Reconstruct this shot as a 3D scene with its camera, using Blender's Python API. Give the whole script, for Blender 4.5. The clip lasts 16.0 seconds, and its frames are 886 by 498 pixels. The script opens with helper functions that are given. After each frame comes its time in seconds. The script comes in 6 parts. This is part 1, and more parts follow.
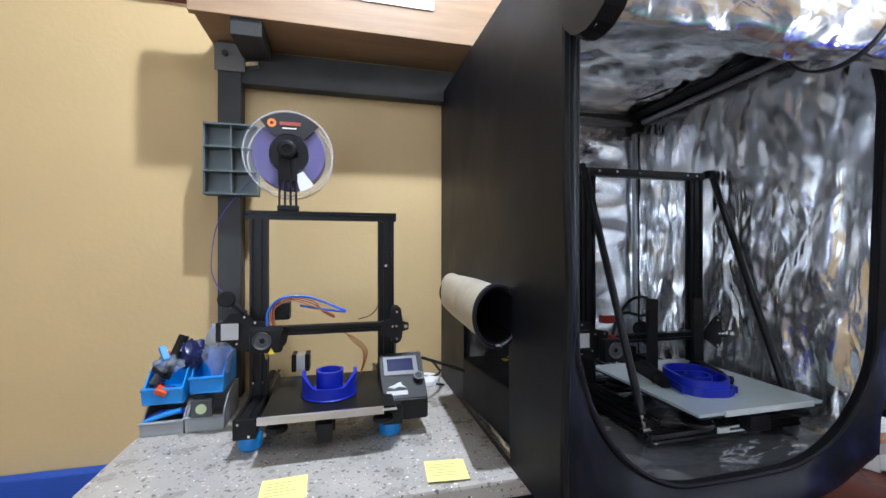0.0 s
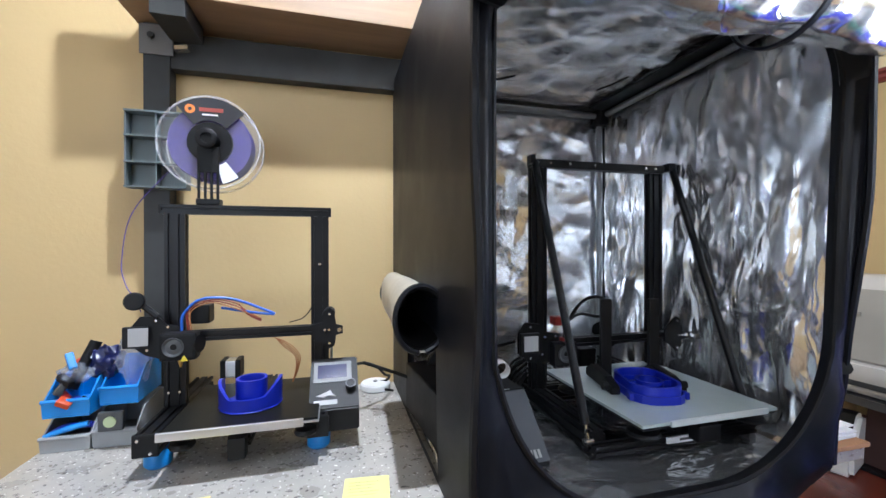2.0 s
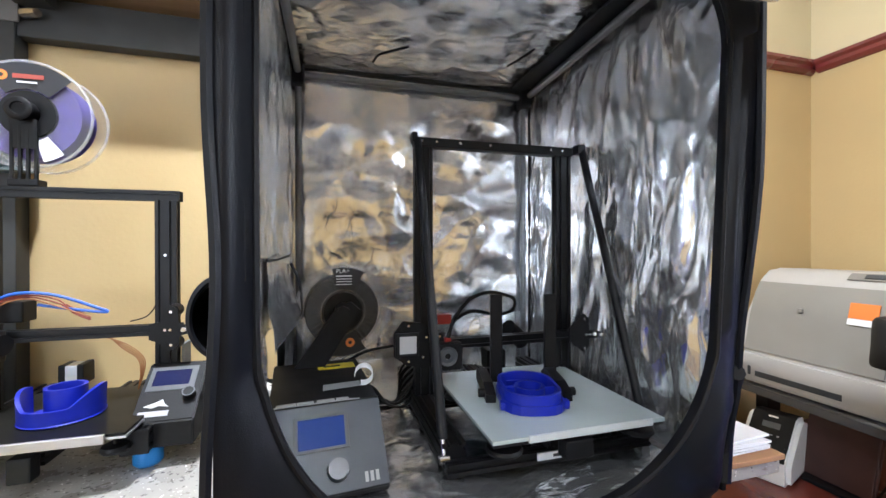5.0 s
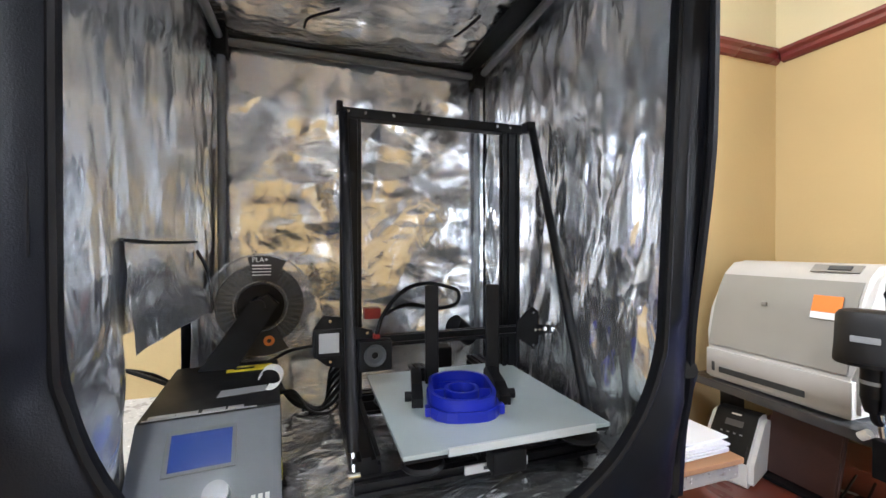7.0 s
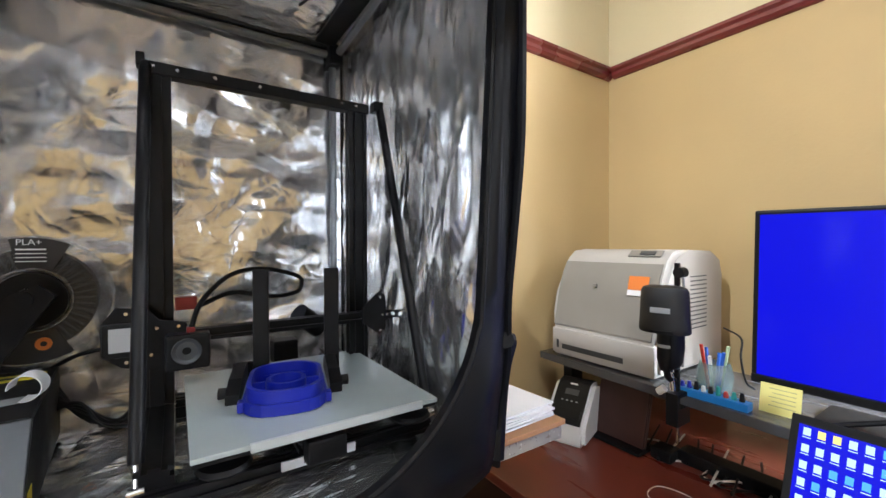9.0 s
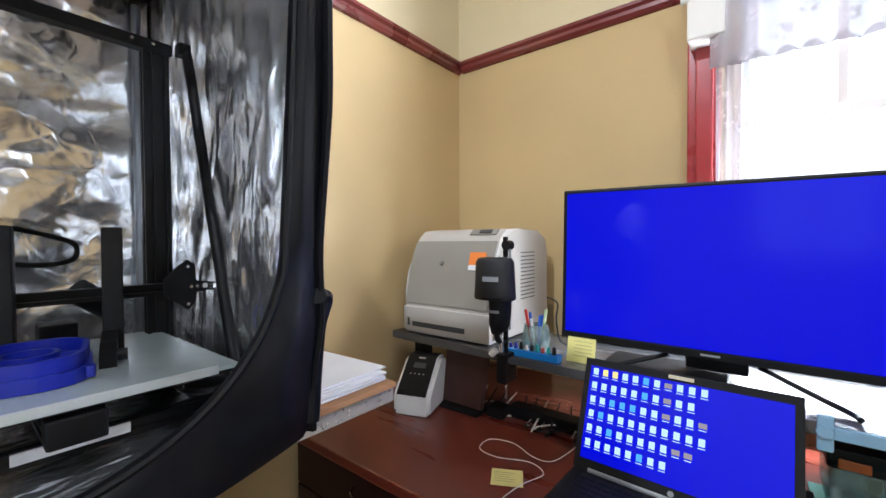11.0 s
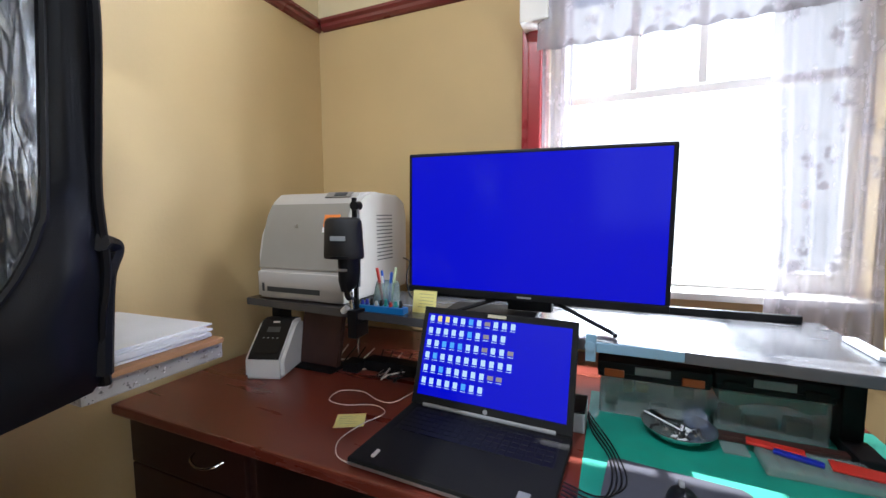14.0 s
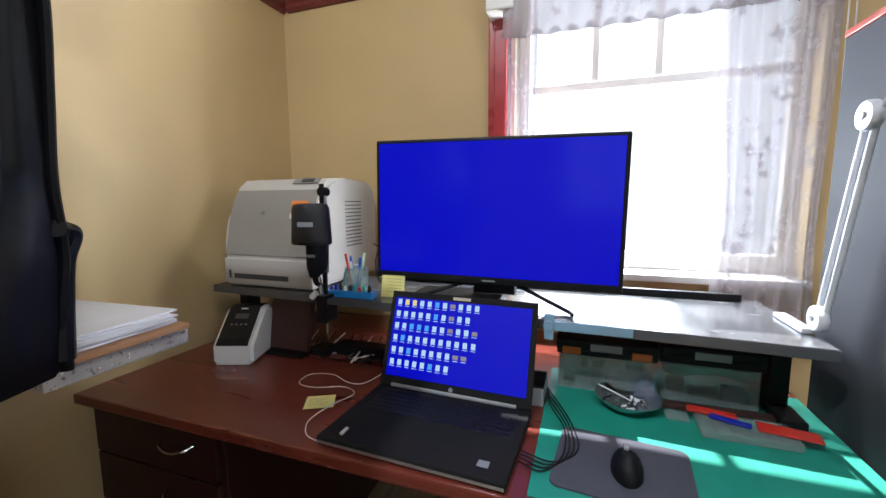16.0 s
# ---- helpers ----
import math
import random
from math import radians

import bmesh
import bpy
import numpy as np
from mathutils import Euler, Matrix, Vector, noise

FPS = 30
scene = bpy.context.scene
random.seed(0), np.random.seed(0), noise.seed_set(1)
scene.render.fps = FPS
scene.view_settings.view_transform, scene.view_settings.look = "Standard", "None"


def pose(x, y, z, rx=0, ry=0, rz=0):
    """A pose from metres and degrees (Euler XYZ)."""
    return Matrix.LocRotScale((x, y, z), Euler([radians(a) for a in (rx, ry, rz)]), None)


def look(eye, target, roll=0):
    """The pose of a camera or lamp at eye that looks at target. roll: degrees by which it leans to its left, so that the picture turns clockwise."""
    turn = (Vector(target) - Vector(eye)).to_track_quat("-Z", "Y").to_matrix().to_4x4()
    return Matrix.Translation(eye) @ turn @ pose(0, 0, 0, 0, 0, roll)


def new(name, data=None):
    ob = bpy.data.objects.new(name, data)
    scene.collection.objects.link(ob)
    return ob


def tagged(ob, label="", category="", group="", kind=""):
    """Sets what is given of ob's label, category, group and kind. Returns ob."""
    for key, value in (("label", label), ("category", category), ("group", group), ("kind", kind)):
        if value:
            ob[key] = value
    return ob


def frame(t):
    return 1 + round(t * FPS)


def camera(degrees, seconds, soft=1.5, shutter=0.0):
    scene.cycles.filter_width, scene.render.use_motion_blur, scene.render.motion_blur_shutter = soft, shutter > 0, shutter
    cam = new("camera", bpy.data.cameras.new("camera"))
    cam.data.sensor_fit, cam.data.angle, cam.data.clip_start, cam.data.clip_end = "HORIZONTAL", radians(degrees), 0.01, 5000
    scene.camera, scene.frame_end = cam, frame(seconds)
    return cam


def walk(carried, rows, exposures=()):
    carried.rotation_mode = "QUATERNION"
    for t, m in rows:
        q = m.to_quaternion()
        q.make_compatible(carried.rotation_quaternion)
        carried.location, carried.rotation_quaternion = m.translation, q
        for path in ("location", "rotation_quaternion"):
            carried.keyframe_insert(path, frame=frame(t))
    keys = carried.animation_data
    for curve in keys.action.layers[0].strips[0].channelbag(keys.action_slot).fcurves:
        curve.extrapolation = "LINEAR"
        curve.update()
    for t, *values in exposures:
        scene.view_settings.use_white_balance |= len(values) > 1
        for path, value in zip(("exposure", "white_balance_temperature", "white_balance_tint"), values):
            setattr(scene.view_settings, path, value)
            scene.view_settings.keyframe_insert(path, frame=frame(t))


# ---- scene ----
cam = camera(95.8, 16.0)
METRES, EYE, TILT, LEAN, TURN = 0.97, 1.46, 0.0, 0.0, -14.0
ROWS = [
    (0.0, 0.0, 0.0, 0.0, 0.0, 0.0, -0.0),
    (0.5, 0.0265, 0.0148, 0.0042, -0.32, -0.01, 0.05),
    (1.0, 0.045, 0.0314, 0.0007, -0.63, -0.08, 0.07),
    (1.5, 0.0808, 0.0452, 0.0001, -0.84, -0.08, 0.12),
    (2.0, 0.126, 0.0681, -0.0042, -1.06, -0.15, 0.09),
    (2.5, 0.1751, 0.1002, -0.01, -1.25, -0.19, 0.1),
    (3.0, 0.2204, 0.1245, -0.011, -1.34, -0.14, 0.11),
    (3.5, 0.2765, 0.1287, -0.0118, -1.49, -0.19, 0.08),
    (4.0, 0.3272, 0.1383, -0.0182, -1.62, -0.2, 0.09),
    (6.5, 0.4689, 0.2399, -0.0425, -2.92, -0.3, 0.06),
    (7.0, 0.4992, 0.2621, -0.0544, -4.38, -0.33, 0.07),
    (7.5, 0.5258, 0.2725, -0.0646, -7.07, -0.29, 0.11),
    (8.0, 0.5493, 0.2725, -0.071, -10.32, -0.36, 0.13),
    (8.5, 0.5766, 0.268, -0.0763, -14.62, -0.5, 0.17),
    (9.0, 0.5983, 0.2695, -0.0869, -19.8, -0.57, 0.21),
    (9.5, 0.6191, 0.271, -0.1033, -24.78, -0.64, 0.27),
    (12.0, 0.714, 0.1864, -0.1786, -43.97, -2.28, 0.38),
    (12.5, 0.7228, 0.1627, -0.1874, -46.53, -3.24, 0.4),
    (13.0, 0.7278, 0.1428, -0.19, -48.78, -3.92, 0.39),
    (13.5, 0.7343, 0.123, -0.1914, -50.86, -4.45, 0.37),
    (14.0, 0.7395, 0.0997, -0.1959, -52.86, -4.86, 0.37),
    (14.5, 0.7396, 0.0796, -0.1995, -54.35, -5.46, 0.36),
    (15.0, 0.7319, 0.0656, -0.198, -55.4, -6.07, 0.38),
    (15.5, 0.7277, 0.0625, -0.196, -56.03, -6.46, 0.36),
    (16.0, 0.726, 0.062, -0.1963, -56.55, -6.83, 0.36),
]
EXPOSURES = [(0.0, 1.7, 5600), (2.5, 1.92, 5650), (4.0, 2.15, 5800), (6.5, 2.4, 6000), (7.5, 2.35, 6050), (9.5, 1.95, 6100), (12.0, 1.75, 5700), (13.5, 1.6, 5750), (14.5, 1.45, 5900), (16.0, 1.36, 5950)]
walk(cam, [(t, pose(0, 0, EYE, TILT, LEAN, TURN) @ pose(METRES * x, METRES * y, METRES * z, 90 + pitch, roll, yaw)) for t, x, y, z, yaw, pitch, roll in ROWS],
     exposures=EXPOSURES)

# ---- light ----
world = bpy.data.worlds.new("sky")
scene.world = world
world.use_nodes = True
wn = world.node_tree
sky = wn.nodes.new("ShaderNodeTexSky")
sky.sky_type, sky.sun_disc = "NISHITA", False
sky.sun_elevation, sky.sun_rotation = radians(69), radians(85)
wn.links.new(sky.outputs[0], wn.nodes["Background"].inputs[0])
wn.nodes["Background"].inputs[1].default_value = 0.05

sun = new("sun", bpy.data.lights.new("sun", "SUN"))
sun.data.energy, sun.data.angle, sun.data.color = 5.0, radians(0.5), (1.0, 0.95, 0.88)
sun.matrix_basis = look((3.63, 0.0, 4.45), (2.7, -0.06, 2.0))

# daylight of the sky in the window opening
day = new("window_daylight", bpy.data.lights.new("window_daylight", "AREA"))
day.data.shape, day.data.size, day.data.size_y = "RECTANGLE", 1.0, 1.0
day.data.energy, day.data.color = 82.0, (0.97, 0.98, 1.0)
day.matrix_basis = look((3.0, -1.55, 2.6), (1.7, 0.9, 1.2))

# light from the bright yard, level through the clear lower sash
day = new("window_daylight", bpy.data.lights.new("window_daylight", "AREA"))
day.data.shape, day.data.size, day.data.size_y = "RECTANGLE", 0.58, 0.62
day.data.energy, day.data.color = 14.0, (0.93, 0.97, 1.0)
day.matrix_basis = look((2.52, -0.17, 1.36), (1.5, -0.12, 1.30))

# downlights in the room's ceiling
LAMPS = ((0.16, 0.55, 15.0), (0.35, -0.75, 5.0))
for lx, ly, watts in LAMPS:
    bulb = new("ceiling_bulb", bpy.data.lights.new("ceiling_bulb", "AREA"))
    bulb.data.shape, bulb.data.size = "DISK", 0.06
    bulb.data.energy, bulb.data.color = watts, (0.97, 0.98, 1.0)
    bulb.location = (lx, ly, 3.0)
# fill light through an unseen west window, added for the foil's cool highlights
day = new("window_daylight", bpy.data.lights.new("window_daylight", "AREA"))
day.data.shape, day.data.size, day.data.size_y = "RECTANGLE", 1.1, 1.3
day.data.energy, day.data.color = 1.4, (0.86, 0.94, 1.0)
day.matrix_basis = look((-2.52, -0.6, 1.75), (0.0, -0.3, 1.5))
# fill light through an unseen south window, added to brighten the tent's inside
day = new("window_daylight", bpy.data.lights.new("window_daylight", "AREA"))
day.data.shape, day.data.size, day.data.size_y = "RECTANGLE", 1.7, 1.4
day.data.energy, day.data.color = 12.0, (0.90, 0.94, 1.0)
day.matrix_basis = look((-1.38, -2.72, 1.8), (0.6, 0.8, 1.5))


# ---- materials ----
def mat(name, col, rough=0.5, metal=0.0, var=0.12, scale=6.0, bump=0.15, bscale=120.0, dist=0.001, coat=0.0, rvar=0.12,
        stretch=(1, 1, 1), alpha=1.0, trans=0.0, emit=0.0, spec=0.5):
    m = bpy.data.materials.new(name)
    m.use_nodes = True
    nt = m.node_tree
    b = nt.nodes["Principled BSDF"]
    tc = nt.nodes.new("ShaderNodeTexCoord")
    mp = nt.nodes.new("ShaderNodeMapping")
    mp.inputs["Scale"].default_value = stretch
    nt.links.new(tc.outputs["Object"], mp.inputs[0])
    n1 = nt.nodes.new("ShaderNodeTexNoise")
    n1.inputs["Scale"].default_value, n1.inputs["Detail"].default_value = scale, 6
    nt.links.new(mp.outputs[0], n1.inputs["Vector"])
    ramp = nt.nodes.new("ShaderNodeValToRGB")
    lo = [max(0, c * (1 - var)) for c in col]
    hi = [min(1, c * (1 + var)) for c in col]
    ramp.color_ramp.elements[0].position, ramp.color_ramp.elements[1].position = 0.3, 0.7
    ramp.color_ramp.elements[0].color, ramp.color_ramp.elements[1].color = (*lo, 1), (*hi, 1)
    nt.links.new(n1.outputs["Fac"], ramp.inputs[0])
    nt.links.new(ramp.outputs[0], b.inputs["Base Color"])
    n2 = nt.nodes.new("ShaderNodeTexNoise")
    n2.inputs["Scale"].default_value, n2.inputs["Detail"].default_value = bscale, 4
    nt.links.new(mp.outputs[0], n2.inputs["Vector"])
    if bump:
        bp = nt.nodes.new("ShaderNodeBump")
        bp.inputs["Strength"].default_value, bp.inputs["Distance"].default_value = bump, dist
        nt.links.new(n2.outputs["Fac"], bp.inputs["Height"])
        nt.links.new(bp.outputs[0], b.inputs["Normal"])
    rr = nt.nodes.new("ShaderNodeMapRange")
    rr.inputs["To Min"].default_value, rr.inputs["To Max"].default_value = max(0.02, rough - rvar), min(1, rough + rvar)
    nt.links.new(n1.outputs["Fac"], rr.inputs["Value"])
    nt.links.new(rr.outputs[0], b.inputs["Roughness"])
    b.inputs["Metallic"].default_value = metal
    b.inputs["Specular IOR Level"].default_value = spec
    b.inputs["Coat Weight"].default_value = coat
    b.inputs["Transmission Weight"].default_value = trans
    b.inputs["Alpha"].default_value = alpha
    if emit:
        nt.links.new(ramp.outputs[0], b.inputs["Emission Color"])
        b.inputs["Emission Strength"].default_value = emit
    return m


def nodes_of(m):
    return m.node_tree, m.node_tree.nodes["Principled BSDF"]


WALL = mat("wall_paint_ochre", (0.535, 0.395, 0.19), 0.6, var=0.05, scale=2.5, bump=0.25, bscale=90, dist=0.002)
CREAM = mat("wall_paint_cream", (0.66, 0.57, 0.36), 0.55, var=0.04, scale=2.5, bump=0.25, bscale=90, dist=0.002)
FRAMERED = mat("red_gloss_window_paint", (0.36, 0.03, 0.035), 0.30, var=0.1, scale=5, coat=0.4)
RED = mat("dark_red_gloss_paint", (0.16, 0.022, 0.022), 0.28, var=0.15, scale=5, bump=0.1, bscale=60, coat=0.3)
NAVY = mat("navy_plastic_bag", (0.008, 0.012, 0.07), 0.3, var=0.3, scale=30)
GREYCLIP = mat("pale_clip_strip", (0.48, 0.52, 0.52), 0.35, var=0.05)
PRINTW = mat("pale_printed_mark", (0.36, 0.36, 0.36), 0.6, var=0.05)
WHITE = mat("white_paint", (0.78, 0.77, 0.74), 0.45, var=0.04, bump=0.1)
CEIL = mat("ceiling_paint", (0.75, 0.74, 0.70), 0.8, var=0.04, scale=3)
FLOOR = mat("floor_boards", (0.34, 0.24, 0.15), 0.45, var=0.3, scale=4, stretch=(1, 8, 1))
STEEL = mat("grey_painted_steel", (0.037, 0.038, 0.037), 0.5, spec=0.3, metal=0.0, var=0.25, scale=9, bump=0.3, bscale=70)
PLYWOOD = mat("shelf_board_pale_wood", (0.33, 0.215, 0.125), 0.5, var=0.14, scale=5, stretch=(1, 10, 10))
BLACK = mat("black_anodised", (0.006, 0.006, 0.007), 0.42, spec=0.25, var=0.3, scale=20, bump=0.1, bscale=300)
BLACKP = mat("black_plastic", (0.007, 0.007, 0.008), 0.5, spec=0.22, var=0.3, scale=20, bump=0.2, bscale=300)
CHROME = mat("steel_screw", (0.62, 0.62, 0.62), 0.25, metal=1.0, var=0.1, bump=0.05)
ALU = mat("brushed_aluminium", (0.62, 0.62, 0.63), 0.38, metal=0.9, var=0.08, stretch=(1, 12, 12), bscale=60)
BLUEP = mat("blue_printed_plastic", (0.008, 0.018, 0.34), 0.42, var=0.15, scale=30, bump=0.5, bscale=500, dist=0.0005, stretch=(0.05, 0.05, 1))
LBLUE = mat("light_blue_plastic", (0.02, 0.22, 0.62), 0.4, var=0.12, scale=12)
GREY = mat("grey_plastic", (0.26, 0.27, 0.28), 0.5, var=0.1, scale=14)
DGREY = mat("dark_grey_plastic", (0.055, 0.06, 0.065), 0.45, var=0.1, scale=14)
CTRL = mat("slate_grey_metal", (0.055, 0.062, 0.074), 0.4, var=0.1, scale=14)
NOTE = mat("yellow_note_paper", (0.80, 0.74, 0.26), 0.7, var=0.04, scale=20)
PAPER = mat("white_paper", (0.78, 0.79, 0.82), 0.75, var=0.03, scale=10)
RUBBER = mat("black_cable_rubber", (0.006, 0.006, 0.006), 0.5, spec=0.25, var=0.3)
CABLEW = mat("white_cable", (0.66, 0.60, 0.54), 0.5, var=0.08)
CABLEB = mat("blue_cable", (0.02, 0.10, 0.48), 0.45)
CABLER = mat("red_wire", (0.22, 0.03, 0.02), 0.5)
CABLEO = mat("brown_wire", (0.33, 0.13, 0.04), 0.5)
BEIGE = mat("printer_light_grey_plastic", (0.45, 0.43, 0.40), 0.5, var=0.03, scale=10, bump=0.15, bscale=400)
BEIGED = mat("printer_grey_plastic", (0.25, 0.235, 0.21), 0.48, var=0.04, scale=10, bump=0.15, bscale=400)
ORANGE = mat("orange_sticker", (0.78, 0.22, 0.04), 0.5, var=0.05)
YELLOW = mat("yellow_sticker", (0.75, 0.60, 0.03), 0.5, var=0.05)
MATG = mat("green_cutting_mat", (0.018, 0.26, 0.19), 0.5, var=0.1, scale=20, bump=0.2, bscale=300)
PAD = mat("grey_mouse_pad", (0.058, 0.06, 0.08), 0.8, var=0.1, scale=40, bump=0.4, bscale=500)
GLASSBED = mat("pale_glass_bed", (0.42, 0.48, 0.48), 0.22, var=0.06, scale=6, bump=0.0, coat=0.3)
DARKBED = mat("black_build_surface", (0.009, 0.009, 0.008), 0.4, var=0.4, scale=8, spec=0.14, bump=0.25, bscale=400)
# cherry with the shade under the desktop put into its colour
SHADECHERRY = mat("shaded_cherry_front", (0.020, 0.006, 0.005), 0.35, var=0.12, scale=3, bump=0.05, bscale=60, stretch=(7, 1, 7))
BLUEBOARD = mat("blue_painted_board", (0.01, 0.06, 0.36), 0.5, var=0.1)
DWOOD = mat("dark_panel", (0.006, 0.006, 0.009), 0.6, spec=0.2, var=0.3, scale=8)
GREYWALL = mat("grey_laminate_panel", (0.050, 0.053, 0.062), 0.8, spec=0.2, var=0.06, scale=4, bump=0.2)
LAMPW = mat("lamp_white_metal", (0.62, 0.64, 0.68), 0.35, var=0.05)
PURPLE = mat("purple_filament", (0.055, 0.036, 0.21), 0.4, var=0.18, scale=60, bump=0.6, bscale=900)
DARKFIL = mat("dark_filament", (0.008, 0.009, 0.011), 0.4, var=0.2, scale=60, bump=0.6, bscale=900)
LABELK = mat("dark_label", (0.02, 0.02, 0.024), 0.4, var=0.1)
SHELFD = mat("desk_riser_laminate", (0.085, 0.087, 0.095), 0.24, spec=0.8, var=0.12, scale=6, stretch=(6, 1, 1))
LEATHER = mat("dark_brown_leather", (0.05, 0.02, 0.016), 0.4, var=0.2, scale=12, bump=0.4, bscale=200)
PINK = mat("red_plastic", (0.55, 0.03, 0.02), 0.4)
TEAL = mat("teal_plastic", (0.02, 0.30, 0.26), 0.4)
SILVER = mat("polished_steel", (0.72, 0.72, 0.72), 0.18, metal=1.0, var=0.06, scale=4, bump=0.05)
SKIN = mat("laptop_black", (0.014, 0.014, 0.014), 0.7, spec=0.12, var=0.1, scale=20, bump=0.2, bscale=600)
GREEN = mat("pale_green_pad", (0.45, 0.55, 0.33), 0.6)
DEVICEW = mat("white_plastic", (0.72, 0.72, 0.71), 0.38, var=0.02)


def screen(name, col, strength):
    m = bpy.data.materials.new(name)
    m.use_nodes = True
    nt, b = nodes_of(m)
    b.inputs["Base Color"].default_value = (0.01, 0.01, 0.012, 1)
    b.inputs["Roughness"].default_value = 0.13
    b.inputs["Specular IOR Level"].default_value = 0.18
    b.inputs["Emission Color"].default_value = (*col, 1)
    b.inputs["Emission Strength"].default_value = strength
    return m


TVBLUE = screen("screen_blue", (0.0, 0.0, 0.72), 0.26)
LAPBLUE = screen("laptop_screen_blue", (0.0, 0.0, 0.72), 0.26)
LAPBLUE.node_tree.nodes["Principled BSDF"].inputs["Roughness"].default_value = 0.42
ICON = screen("screen_icon_white", (0.55, 0.75, 0.95), 0.34)
ICONB = screen("screen_icon_blue", (0.1, 0.4, 0.95), 0.34)
ICOND = screen("screen_icon_dark", (0.30, 0.26, 0.28), 0.34)
ICONY = screen("screen_icon_yellow", (0.9, 0.75, 0.25), 0.34)
LCD = screen("lcd_blue", (0.03, 0.09, 0.42), 0.10)
LCDDIM = screen("lcd_dim", (0.03, 0.06, 0.50), 0.045)
OUTSIDE = screen("bright_outdoors", (0.95, 0.98, 1.0), 0.62)
# weak glow behind the two unseen windows, added as fill
FILLOUT = screen("fill_outdoors", (0.88, 0.95, 1.0), 0.22)


def granite():
    m = mat("speckled_worktop", (0.36, 0.34, 0.31), 0.3, var=0.14, scale=16, bump=0.03)
    nt, b = nodes_of(m)
    base = b.inputs["Base Color"].links[0].from_socket
    tc = nt.nodes.new("ShaderNodeTexCoord")
    last = base
    for sc, lo, hi, col in ((110, 0.62, 0.68, (0.10, 0.09, 0.085)), (60, 0.66, 0.71, (0.17, 0.14, 0.11)), (150, 0.66, 0.7, (0.80, 0.79, 0.76))):
        n = nt.nodes.new("ShaderNodeTexNoise")
        n.inputs["Scale"].default_value, n.inputs["Detail"].default_value = sc, 2
        mp = nt.nodes.new("ShaderNodeMapping")
        mp.inputs["Location"].default_value = (sc, 0.3 * sc, 0)
        nt.links.new(tc.outputs["Object"], mp.inputs[0])
        nt.links.new(mp.outputs[0], n.inputs["Vector"])
        r = nt.nodes.new("ShaderNodeMapRange")
        r.inputs["From Min"].default_value, r.inputs["From Max"].default_value = lo, hi
        nt.links.new(n.outputs["Fac"], r.inputs["Value"])
        mx = nt.nodes.new("ShaderNodeMix")
        mx.data_type = "RGBA"
        nt.links.new(r.outputs[0], mx.inputs["Factor"])
        nt.links.new(last, mx.inputs["A"])
        mx.inputs["B"].default_value = (*col, 1)
        last = mx.outputs["Result"]
    nt.links.new(last, b.inputs["Base Color"])
    return m


def foil(name="crinkled_foil", depth=0.012, stretch=(1, 1, 1), rough=0.21):
    """Metallised film: sharp creases between flat facets over a finer crumple."""
    m = mat(name, (0.94, 0.955, 0.975), rough, metal=1.0, var=0.03, scale=7, rvar=0.07)
    nt, b = nodes_of(m)
    bp = b.inputs["Normal"].links[0].from_node
    tc = nt.nodes.new("ShaderNodeTexCoord")
    wob = nt.nodes.new("ShaderNodeTexNoise")
    wob.inputs["Scale"].default_value, wob.inputs["Detail"].default_value = 9, 3
    mp = nt.nodes.new("ShaderNodeMapping")
    mp.inputs["Scale"].default_value = stretch
    nt.links.new(tc.outputs["Object"], mp.inputs[0])
    nt.links.new(mp.outputs[0], wob.inputs["Vector"])
    add = nt.nodes.new("ShaderNodeVectorMath")
    add.operation = "MULTIPLY_ADD"
    add.inputs[1].default_value = (0.09, 0.09, 0.09)
    nt.links.new(wob.outputs["Color"], add.inputs[0])
    nt.links.new(mp.outputs[0], add.inputs[2])
    total = None
    for sc, w in ((4.5, 0.22), (12, 0.26), (34, 0.10)):
        vo = nt.nodes.new("ShaderNodeTexVoronoi")
        vo.feature = "F1"
        vo.inputs["Scale"].default_value = sc
        nt.links.new(add.outputs[0], vo.inputs["Vector"])
        k = nt.nodes.new("ShaderNodeMath")
        k.operation = "MULTIPLY_ADD"
        k.inputs[1].default_value = w
        nt.links.new(vo.outputs["Distance"], k.inputs[0])
        if total is not None:
            nt.links.new(total, k.inputs[2])
        else:
            k.inputs[2].default_value = 0.0
        total = k.outputs[0]
    for sc, w in ((6.5, 0.0004 / depth), (14, 0.0003 / depth)):
        vo = nt.nodes.new("ShaderNodeTexVoronoi")
        vo.feature = "DISTANCE_TO_EDGE"
        vo.inputs["Scale"].default_value = sc
        nt.links.new(add.outputs[0], vo.inputs["Vector"])
        k = nt.nodes.new("ShaderNodeMapRange")
        k.inputs["From Max"].default_value, k.inputs["To Min"].default_value, k.inputs["To Max"].default_value = 0.05, w, 0.0
        nt.links.new(vo.outputs["Distance"], k.inputs["Value"])
        j = nt.nodes.new("ShaderNodeMath")
        nt.links.new(total, j.inputs[0])
        nt.links.new(k.outputs[0], j.inputs[1])
        total = j.outputs[0]
    bp.inputs["Strength"].default_value, bp.inputs["Distance"].default_value = 1.0, depth
    b.inputs["Metallic"].default_value = 0.93
    nt.links.new(total, bp.inputs["Height"])
    return m


def fabric():
    m = mat("black_oxford_fabric", (0.0052, 0.0057, 0.0082), 0.46, spec=0.25, var=0.25, scale=7, bump=0.5, bscale=700, dist=0.0006)
    return m


def cherry():
    return mat("cherry_wood_veneer", (0.15, 0.030, 0.018), 0.28, rvar=0.03, var=0.05, scale=2.5, bump=0.05, bscale=60, stretch=(7, 1, 7), coat=0.2)


